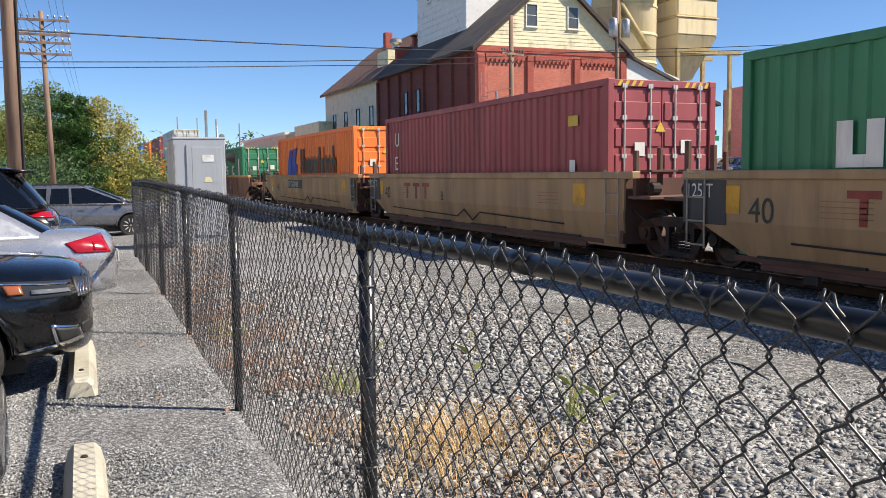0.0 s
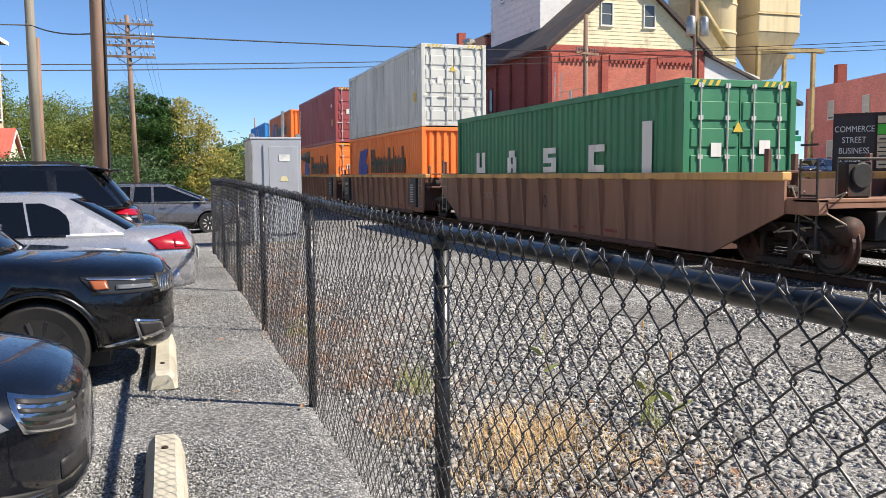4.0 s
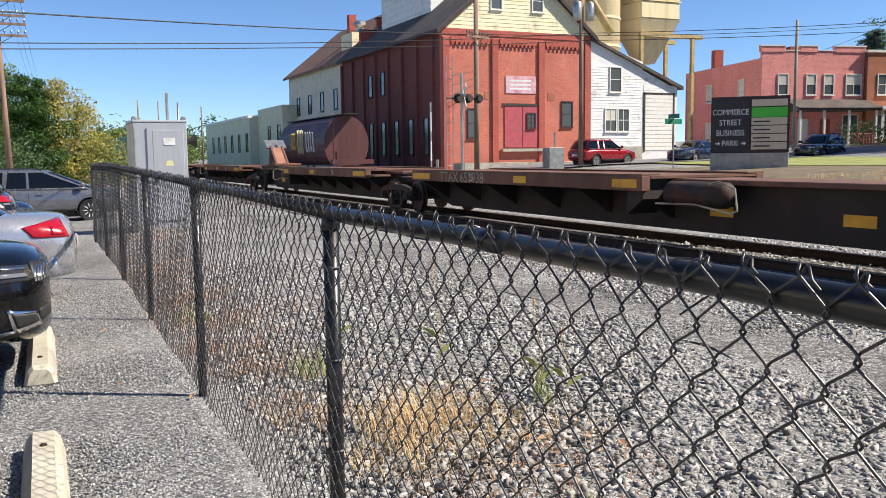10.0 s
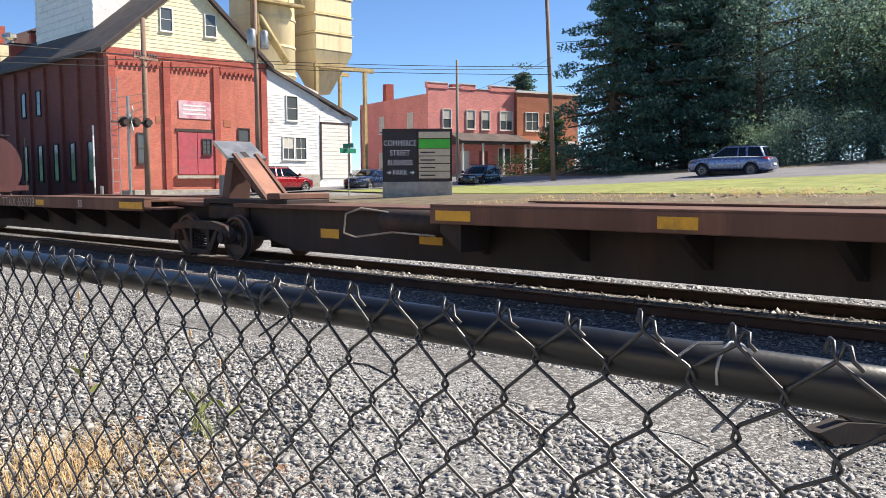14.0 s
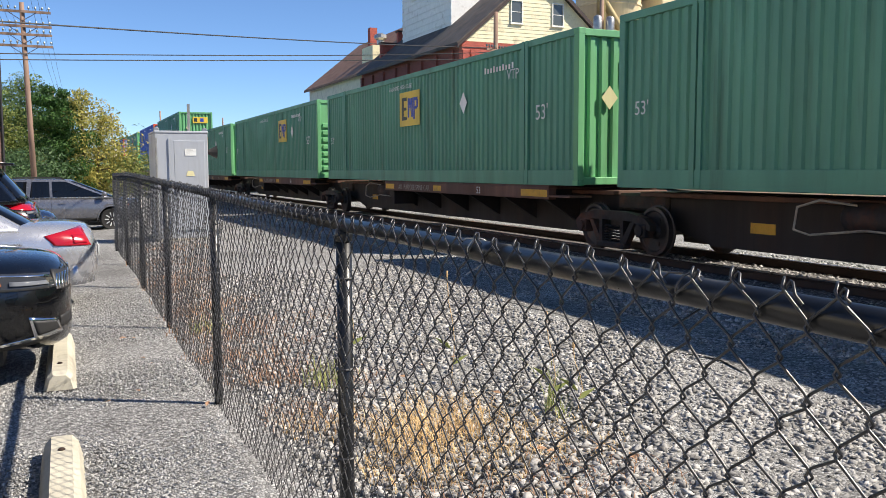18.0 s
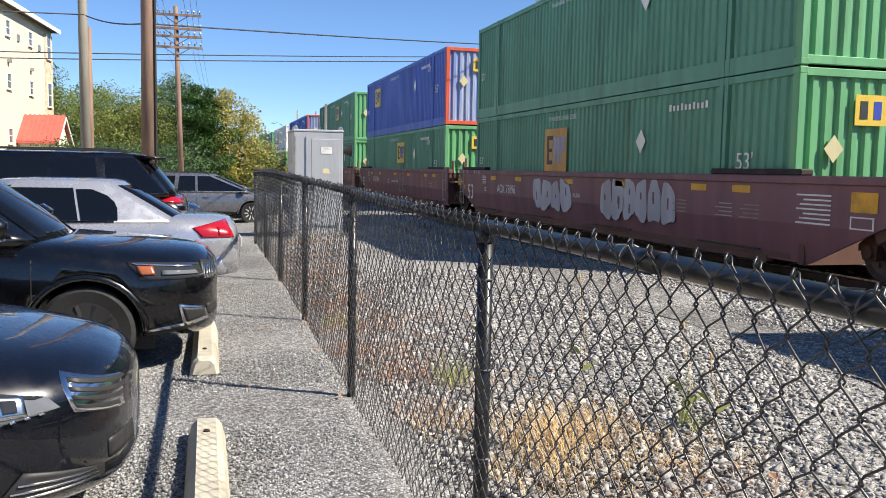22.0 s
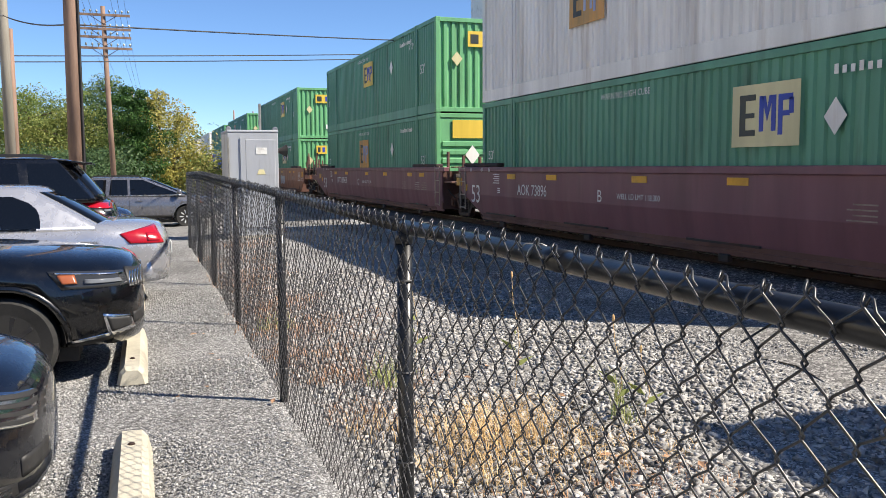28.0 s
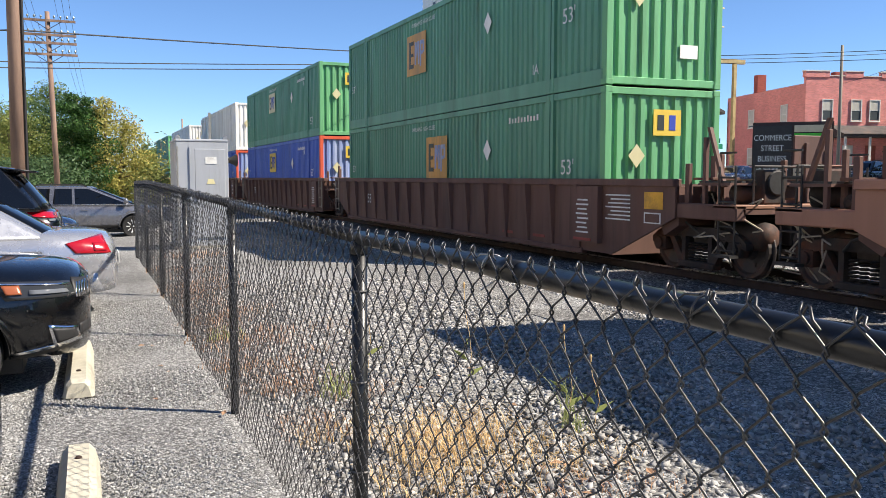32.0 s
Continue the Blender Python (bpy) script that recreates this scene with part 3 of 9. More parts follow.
M_truck = mat("grimy_cast_steel", lin(58, 50, 46), 0.75, 0.25, var=0.35, dirt=RUST, dirt_amount=0.3, bump=0.3)
M_wheel = mat("rail_wheel_steel", lin(78, 72, 70), 0.5, 0.6, var=0.25, dirt=RUST, dirt_amount=0.3)

M_lightgear = mat("worn_pale_rungs", lin(176, 166, 150), 0.6, 0.2, var=0.3, dirt=RUST, dirt_amount=0.35)
MESHES = {}


def shared(key, build):
    """One mesh for all alike pieces."""
    if key not in MESHES:
        bm = build()
        me = bpy.data.meshes.new(key[0])
        bm.to_mesh(me)
        bm.free()
        MESHES[key] = me
    return MESHES[key]


def corrugated(length, height, depth=0.036, pitch=0.28, thick=0.004):
    """A folded steel sheet in the y-z plane, ribs upright, outer face towards -x."""
    bm = bmesh.new()
    n = int(length / pitch)
    p = length / n
    pts = []
    for i in range(n):
        y = i * p
        pts += [(0, y), (0, y + 0.38 * p), (depth, y + 0.5 * p), (depth, y + 0.88 * p)]
    pts.append((0, length))
    lo = [bm.verts.new((x, y, 0)) for x, y in pts]
    hi = [bm.verts.new((x, y, height)) for x, y in pts]
    for i in range(len(pts) - 1):
        bm.faces.new((lo[i], hi[i], hi[i + 1], lo[i + 1]))
    return bm


def plane_text(words, h, material, parent, x, y, z, name="lettering", narrow=1.0):
    """Letters on the near (-x) side that read towards -y (the viewer's right is -y... the train's front)."""
    ob = held(name, text_mesh(words), material, parent)
    ob.matrix_basis = Matrix.Translation((x, y, z)) @ Matrix.Rotation(radians(-90), 4, "Z") @ Matrix.Diagonal((h * narrow, h, h, 1))
    ob["kind"] = "stuff"
    return ob


def side_panel_mark(name, x, y0, y1, z0, z1, material, parent, label=""):
    return part(name, box_bm(x - 0.004, x + 0.002, min(y0, y1), max(y0, y1), z0, z1), material, parent, label)


def bars(parent, x, y0, y1, z0, z1, n, material, name="lettering", fill=0.6, lean=0.0):
    """Plain upright bars in place of a name on the near side."""
    for i in range(n):
        w = (y1 - y0) / n
        a, b = y0 + i * w, y0 + (i + fill) * w
        hz = z1 if i % 3 == 0 else z1 - (z1 - z0) * 0.22
        part(name, box_bm(x - 0.004, x + 0.002, min(a, b), max(a, b), z0, hz), material, parent)


def inner_post_bm():
    """A pair of posts with an open slot between them, as on boxes longer than their stacking frame."""
    bm = bmesh.new()
    add_box(bm, -0.05, 0.05, -0.125, -0.022, 0.02, 2.9)
    add_box(bm, -0.05, 0.05, 0.022, 0.125, 0.02, 2.9)
    return bm


def container(s, z, length, colour, key, label, end="doors", end_paint=None, mark=None, h=2.896, w=2.438, at=8.5):
    """An ISO or domestic box; its front end is at s along the train. Local: y from 0 to length, near side at -w/2."""
    c = thing("container", label, "container", "containers on the train")
    ep = end_paint or colour
    ek = key if end_paint is None else key + "_end"
    hw = w / 2
    big = length > 14
    for sx in (-1, 1):
        me = shared(("side_panel", key, length), lambda: corrugated(length - 0.24, h - 0.3, 0.04, 0.28 if not big else 0.225))
        m = pose(sx * (hw - 0.03), 0.12, 0.17) if sx < 0 else pose(hw - 0.03, length - 0.12, 0.17, 0, 0, 180)
        held("side_panel", me, colour, c, m=m)
        for zz, hh, nm in ((0.0, 0.3 if big else 0.17, "bottom_rail"), (h - 0.13, 0.13, "top_rail")):
            me = shared((nm, key, length), lambda: box_bm(-0.03, 0.03, 0.1, length - 0.1, 0, hh, bevel=0.008))
            held(nm, me, colour, c, m=pose(sx * (hw - 0.03), 0, zz))
        for yy, pk in ((0.0, ek), (length, key)):
            me = shared(("corner_post", pk), lambda: box_bm(-0.07, 0.07, -0.08, 0.08, 0.1, h - 0.1, bevel=0.012))
            held("corner_post", me, ep if pk == ek else colour, c, m=pose(sx * (hw - 0.07), yy + (0.08 if yy == 0 else -0.08), 0))
            for zz in (0.0, h - 0.118):
                me = shared(("corner_casting", pk), lambda: box_bm(-0.082, 0.082, -0.09, 0.09, 0, 0.118, bevel=0.014))
                held("corner_casting", me, ep if pk == ek else colour, c, m=pose(sx * (hw - 0.08), yy + (0.088 if yy == 0 else -0.088), zz))
        if big:
            for yy in (1.98, length - 1.98):
                me = shared(("inner_post", key), inner_post_bm)
                held("inner_post", me, colour, c, m=pose(sx * (hw - 0.04), yy, 0))
    held("roof", shared(("roof", key, length), lambda: box_bm(-hw + 0.05, hw - 0.05, 0.1, length - 0.1, h - 0.06, h - 0.035)), colour, c)
    held("floor", shared(("floor", key, length), lambda: box_bm(-hw + 0.05, hw - 0.05, 0.06, length - 0.06, 0.05, 0.14)), M_steel, c)
    held("end_wall", shared(("end_wall", key), lambda: box_bm(-hw + 0.1, hw - 0.1, -0.03, 0.02, 0.1, h - 0.1)), colour, c, m=pose(0, length - 0.03, 0))
    held("header", shared(("header", ek), lambda: box_bm(-hw + 0.13, hw - 0.13, 0.02, 0.14, h - 0.14, h - 0.01, bevel=0.01)), ep, c)
    held("sill", shared(("sill", ek), lambda: box_bm(-hw + 0.13, hw - 0.13, 0.02, 0.14, 0.02, 0.16, bevel=0.01)), ep, c)
    if end == "doors":
        for sx in (-1, 1):
            def leaf():
                bm = bmesh.new()
                add_box(bm, 0.012, hw - 0.14, 0.05, 0.08, 0.17, h - 0.15)
                return bm
            door = held("door", shared(("door", ek), leaf), ep, c, m=pose(0, 0, 0) if sx > 0 else Matrix.Diagonal((-1, 1, 1, 1)))
            for i in range(5):
                held("door_panel", shared(("door_panel", ek, w), lambda: box_bm(0.05, hw - 0.18, 0.028, 0.055, 0, (h - 0.48) / 5 - 0.14, bevel=0.015)), ep, door, m=pose(0, 0, 0.22 + i * (h - 0.48) / 5))
            for bx in (0.28, 0.85):
                def bar():
                    bm = bmesh.new()
                    add_rod(bm, (0, 0.012, 0.1), (0, 0.012, h - 0.08), 0.018, 8)
                    for zz in (0.12, 0.6, 1.5, 2.2, h - 0.12):
                        add_box(bm, -0.05, 0.05, 0.0, 0.04, zz - 0.04, zz + 0.04)
                    add_box(bm, 0.0, 0.3, -0.012, 0.004, 1.02, 1.07)
                    return bm
                held("lock_bar", shared(("lock_bar",), bar), P_lock if key not in ("green", "green2") else ep, door, m=pose(bx, 0, 0))
        for sx in (-1, 1):
            for i in range(4):
                held("hazard_stripe", shared(("hazard_stripe",), lambda: prism_bm([(0, 0), (0.07, 0), (0.13, 0.1), (0.06, 0.1)], 0, 0.004, "y")), P_logoyellow, c, m=pose(sx * 0.75 - 0.26 + i * 0.15, 0.014, h - 0.125))
        part("placard", box_bm(-0.62, -0.4, 0.012, 0.018, 1.5, 1.75), P_white, c)
        part("placard", box_bm(0.42, 0.66, 0.012, 0.018, 1.55, 1.8), P_white, c)
        part("warning_triangle", prism_bm([(-0.16, 1.95), (0.06, 1.95), (-0.05, 2.14)], 0.010, 0.016, "y"), P_logoyellow, c)
    elif end == "ribbed":
        me = shared(("rib_sheet", ek), lambda: corrugated(w - 0.28, h - 0.3, 0.05, 0.24))
        held("end_sheet", me, P_navyend if ep is P_redend else ep, c, m=pose(hw - 0.14, 0.06, 0.16, 0, 0, 90))
        if big:
            part("placard", prism_bm([(-0.6, 1.42), (-0.42, 1.64), (-0.6, 1.86), (-0.78, 1.64)], 0.0, 0.012, "y"), P_logocream, c, "pale diamond placard")
            we = 0.62 if z < 1 else 1.15
            part("end_emblem", box_bm(-0.24, -0.24 + we, 0.0, 0.012, 2.02, 2.5), P_logoyellow, c, "yellow emblem panel")
            for i in range(2):
                part("emblem_bar", box_bm(-0.15 + i * we * 0.42, -0.15 + (i + 0.55) * we * 0.42, -0.006, 0.0, 2.12, 2.4), (P_logodark, P_logoblue)[i], c)
            part("label_plate", box_bm(0.35, 0.75, 0.03, 0.04, 0.55, 0.8), P_white, c)
    else:
        me = shared(("slat_door", ek), lambda: box_bm(-hw + 0.14, hw - 0.14, 0.05, 0.08, 0.15, h - 0.14))
        held("end_door", me, ep, c)
        for i in range(7):
            held("door_rib", shared(("door_rib", ek), lambda: box_bm(-hw + 0.2, hw - 0.2, 0.0, 0.06, 0, 0.16, bevel=0.02)), ep, c, m=pose(0, 0, 0.3 + i * 0.26))
        part("end_emblem", box_bm(-0.75, 0.85, 0.0, 0.02, 2.12, 2.68), P_logoyellow, c, "yellow emblem panel")
        part("placard", prism_bm([(-0.1, 1.3), (0.14, 1.6), (-0.1, 1.9), (-0.34, 1.6)], -0.02, 0.0, "y"), P_white, c, "white diamond placard")
    X = -hw - 0.004
    if mark == "lloyd":
        # blue slanted emblem and dark bars for the line's name
        yb = length * 0.74
        for outline in ([(yb + 1.25, 1.18), (yb + 1.12, 1.75), (yb + 0.78, 2.3), (yb + 0.2, 2.32), (yb + 0.62, 1.42), (yb + 0.58, 1.18)], [(yb + 0.5, 1.18), (yb + 0.52, 1.42), (yb + 0.08, 2.34), (yb - 0.62, 2.38), (yb - 0.2, 1.68), (yb - 0.66, 1.66), (yb - 0.42, 1.18)]):
            part("emblem", prism_bm(outline, X - 0.004, X, "x"), P_logoblue, c, "leaning blue sail emblem")
        y = yb - 1.25
        for i, w_ in enumerate((0.9, 0.6, 0.6, 0.6, 0.6, 0.28, 0.9, 0.3, 0.6, 0.6, 0.6)):
            hi = 2.3 if i in (0, 6, 7, 10) else 1.95
            part("lettering", box_bm(X - 0.004, X, y - w_ * 0.3, y, 1.28, hi), P_logodark, c)
            if w_ > 0.3:
                part("lettering", box_bm(X - 0.004, X, y - w_ * 0.78, y - w_ * 0.5, 1.28, hi if i in (0,) else 1.85), P_logodark, c)
                part("lettering", box_bm(X - 0.004, X, y - w_ * 0.5, y - w_ * 0.3, 1.62, 1.78), P_logodark, c)
            y -= w_ * 0.85
    elif mark == "uasc":
        shapes = (((0, -0.25, 1.24, 2.05), (-0.45, -0.7, 1.24, 2.05), (-0.25, -0.45, 1.24, 1.46)), ((-0.05, -0.28, 1.24, 1.8), (-0.42, -0.65, 1.24, 1.8), (-0.16, -0.54, 1.8, 2.05), (-0.28, -0.42, 1.4, 1.56)), ((0, -0.7, 1.86, 2.05), (0, -0.25, 1.55, 1.86), (-0.25, -0.7, 1.55, 1.73), (-0.45, -0.7, 1.43, 1.55), (0, -0.7, 1.24, 1.43)), ((0, -0.25, 1.24, 2.05), (-0.25, -0.7, 1.84, 2.05), (-0.25, -0.7, 1.24, 1.45)))
        for i, strokes in enumerate(shapes):
            y = length * 0.86 - i * length * 0.19
            for a_, b_, z0_, z1_ in strokes:
                part("lettering", box_bm(X - 0.004, X, y + b_, y + a_, 1.24 + (z0_ - 1.24) * 0.72, 1.24 + (z1_ - 1.24) * 0.72), P_white, c)
        part("lettering", box_bm(X - 0.004, X, 1.0, 1.35, 1.2, 2.2), P_white, c)
    elif mark == "globe":
        yc = length * 0.48
        for r_, e in ((1.0, 1.0), (1.0, 0.62), (1.0, 0.25)):
            bm = bmesh.new()
            ring = [[bm.verts.new((X - 0.003, yc + e * rr * math.cos(math.pi * i / 16), 1.98 + 0.62 * rr * math.sin(math.pi * i / 16))) for i in range(17)] for rr in (1.0, 0.9 if e == 1.0 else 0.86)]
            for i in range(16):
                bm.faces.new((ring[0][i], ring[0][i + 1], ring[1][i + 1], ring[1][i]))
            low_arc = bm.copy()
            part("emblem", bm, P_white, c, "white globe arcs")
            for v in low_arc.verts:
                v.co.z = 2 * 1.62 - v.co.z
            part("emblem", low_arc, P_white, c, "white globe arcs")
        for i in range(5):
            y = yc + 1.05 - i * 0.45
            for y0_, y1_, z0_, z1_ in ((-0.36, 0, 1.88, 1.96), (-0.36, 0, 1.5, 1.58), (-0.1, 0, 1.58, 1.88), (-0.36, -0.26, 1.58, 1.88 if i % 2 else 1.7)):
                part("lettering", box_bm(X - 0.004, X, y + y0_, y + y1_, z0_, z1_), P_white, c)
        bars(c, X, yc + 0.95, yc - 0.95, 1.28, 1.42, 8, P_white)
        bars(c, X, length - 0.5, length - 0.75, 1.3, 2.4, 1, P_white, fill=0.9)
        part("warning_triangle", prism_bm([(0.45, 1.3), (0.85, 1.3), (0.65, 1.62)], X - 0.006, X, "x"), P_logoyellow, c)
    elif mark == "line":
        plane_text("U", 0.58, P_white, c, X - 0.002, 11.35, 2.03)
        plane_text("E", 0.58, P_white, c, X - 0.002, 11.35, 1.33)
        part("lettering", box_bm(X - 0.004, X, 1.0, 1.35, 2.1, 2.3), P_logoyellow, c)
        part("lettering", box_bm(X - 0.004, X, 1.1, 1.3, 1.2, 1.45), P_white, c)
    elif mark == "codes":
        for i in range(7):
            part("lettering", box_bm(X - 0.004, X, length - 0.62, length - 0.45, 0.7 + i * 0.26, 0.88 + i * 0.26), P_white, c)
        part("label_plate", box_bm(X - 0.004, X, 0.7, 1.0, 0.9, 1.25), P_logoyellow, c)
        part("lettering", box_bm(X - 0.004, X, 0.85, 1.15, 1.9, 2.05), P_white, c)
    elif mark in ("yellow", "cream", "old"):
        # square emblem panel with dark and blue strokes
        my = at
        pm = P_logocream if mark == "cream" else P_logoyellow
        z0, zf = (1.2, 0.9) if mark == "old" else (1.5, 0.74)
        part("emblem_panel", box_bm(X - 0.006, X, my, my + 1.45, z0, z0 + 1.25 * zf), P_oldemblem if mark == "old" else pm, c, "square emblem panel")
        for a, b, u, v in ((1.14, 1.27, 0.22, 1.05), (0.92, 1.14, 0.93, 1.05), (0.94, 1.14, 0.58, 0.68), (0.92, 1.14, 0.22, 0.34)):
            part("emblem_bar", box_bm(X - 0.012, X - 0.006, my + a, my + b, z0 + u * zf, z0 + v * zf), P_logodark, c)
        tone = P_logoblue if mark != "old" else P_navyend
        for a, b, u, v in ((0.74, 0.83, 0.3, 1.0), (0.48, 0.57, 0.3, 1.0), (0.34, 0.43, 0.22, 1.0), (0.14, 0.34, 0.88, 1.0), (0.12, 0.21, 0.62, 0.92), (0.2, 0.34, 0.58, 0.68)):
            part("emblem_bar", box_bm(X - 0.012, X - 0.006, my + a, my + b, z0 + u * zf, z0 + v * zf), tone, c)
        part("emblem_bar", prism_bm([(my + 0.78, z0 + zf), (my + 0.66, z0 + 0.5 * zf), (my + 0.54, z0 + zf), (my + 0.62, z0 + zf), (my + 0.66, z0 + 0.75 * zf), (my + 0.7, z0 + zf)], X - 0.012, X - 0.006, "x"), tone, c)
    if big:
        dq = 3.75 if at < 5 else 4.9
        plane_text("53'", 0.42, M_white_mark, c, X - 0.002, 1.55, 1.3 if mark != "cream" else 0.5)
        plane_text("IA" if int(s) % 2 else "VTP", 0.3, M_white_mark, c, X - 0.002, 2.75, 0.45 if mark == "old" else 2.2)
        part("placard", prism_bm([(dq, 1.62), (dq + 0.2, 1.87), (dq, 2.12), (dq - 0.2, 1.87)], X - 0.01, X - 0.004, "x"), P_white, c, "white diamond placard")
        plane_text("WARNING HIGH CUBE", 0.17, M_white_mark, c, X - 0.002, 9.9, 2.52)
        plane_text("53'", 0.32, M_white_mark, c, X - 0.03, length - 0.5, 1.2 if z > 1 else 1.42)
        bars(c, X, 3.8, 2.4, 2.42, 2.55, 10, P_white, fill=0.5)
    return on_train(c, s, z)


# ---- running gear ----
def wheelset_bm():
    bm = bmesh.new()
    for sx in (-1, 1):
        prof = [(0.06, sx * 0.66), (0.4, sx * 0.69), (0.45, sx * 0.69), (0.45, sx * 0.715), (0.42, sx * 0.725), (0.415, sx * 0.81), (0.36, sx * 0.815), (0.33, sx * 0.785), (0.14, sx * 0.76), (0.11, sx * 0.83), (0.02, sx * 0.83)]
        add_lathe(bm, prof, 28, "x")
        for i in range(3):
            a = 2 * math.pi * i / 3
            add_box(bm, sx * 0.79 - 0.008, sx * 0.79 + 0.008, 0.23 * math.cos(a) - 0.03, 0.23 * math.cos(a) + 0.03, 0.23 * math.sin(a) - 0.03, 0.23 * math.sin(a) + 0.03)
    add_rod(bm, (-0.95, 0, 0), (0.95, 0, 0), 0.075, 12)
    return bm


def side_frame_bm():
    """Cast three-piece truck side: arched top, spring window, axle boxes."""
    bm = bmesh.new()
    add_prism(bm, [(-1.12, 0.54), (-0.95, 0.66), (-0.45, 0.74), (0.45, 0.74), (0.95, 0.66), (1.12, 0.54), (1.12, 0.44), (0.6, 0.58), (-0.6, 0.58), (-1.12, 0.44)], -0.07, 0.07, "x")
    for sy in (-1, 1):
        add_prism(bm, [(sy * 0.68, 0.56), (sy * 0.56, 0.56), (sy * 0.30, 0.20), (sy * 0.42, 0.14)], -0.06, 0.06, "x")
        add_prism(bm, [(sy * 0.27, 0.60), (sy * 0.36, 0.60), (sy * 0.36, 0.14), (sy * 0.27, 0.14)], -0.06, 0.06, "x")
        add_box(bm, -0.10, 0.10, sy * 0.89 - 0.13, sy * 0.89 + 0.13, 0.32, 0.56, bevel=0.02)
        add_rod(bm, (-0.14, sy * 0.89, 0.44), (0.14, sy * 0.89, 0.44), 0.1, 12)
    add_box(bm, -0.09, 0.09, -0.42, 0.42, 0.08, 0.19, bevel=0.02)
    return bm


def springs_bm():
    bm = bmesh.new()
    for y in (-0.16, 0.0, 0.16):
        for k in range(6):
            add_lathe(bm, [(0.05, 0.0), (0.075, 0.018), (0.05, 0.036)], 10, c=(0, y, 0.2 + k * 0.05))
    return bm


def truck(parent, y, s0):
    """A two-axle truck at y on its car."""
    t = held("truck", shared(("truck_bolster",), lambda: box_bm(-0.95, 0.95, -0.2, 0.2, 0.4, 0.68, bevel=0.04)), M_truck, parent, "grimy cast-steel two-axle truck", m=pose(0, y, RAIL_Z))
    for sx in (-1, 1):
        held("side_frame", shared(("side_frame",), side_frame_bm), M_truck, t, m=pose(sx * 1.0, 0, 0))
        held("spring_nest", shared(("spring_nest",), springs_bm), M_truck, t, m=pose(sx * 1.0, 0, 0))["kind"] = "stuff"
    for yy in (-0.89, 0.89):
        ws = held("wheelset", shared(("wheelset",), wheelset_bm), M_wheel, t, "worn steel wheels on their axle", m=pose(0, yy, 0.42))
        WHEELS.append((ws, yy, s0 + y))
    return t


def coupler(parent, y, way):
    """Coupler, hoses, steps and hand rails at a car's end; way is -1 at the front."""
    part("draft_sill", box_bm(-0.3, 0.3, min(y, y - way * 1.0), max(y, y - way * 1.0), 0.72, 1.15, bevel=0.02), M_steel, parent)
    bm = bmesh.new()
    add_box(bm, -0.09, 0.09, min(y, y + way * 0.6), max(y, y + way * 0.6), 0.98, 1.16, bevel=0.02)
    add_box(bm, -0.17, 0.15, min(y + way * 0.5, y + way * 0.85), max(y + way * 0.5, y + way * 0.85), 0.92, 1.22, bevel=0.05)
    part("coupler", bm, M_truck, parent)
    bm = bmesh.new()
    prev = Vector((0.4, y, 1.0))
    for i in range(1, 8):
        p = Vector((0.4 + 0.02 * i, y + way * 0.1 * i, 1.0 - 0.42 * math.sin(math.pi * i / 8)))
        add_rod(bm, prev, p, 0.025, 6)
        prev = p
    part("air_hose", bm, M_cable, parent)


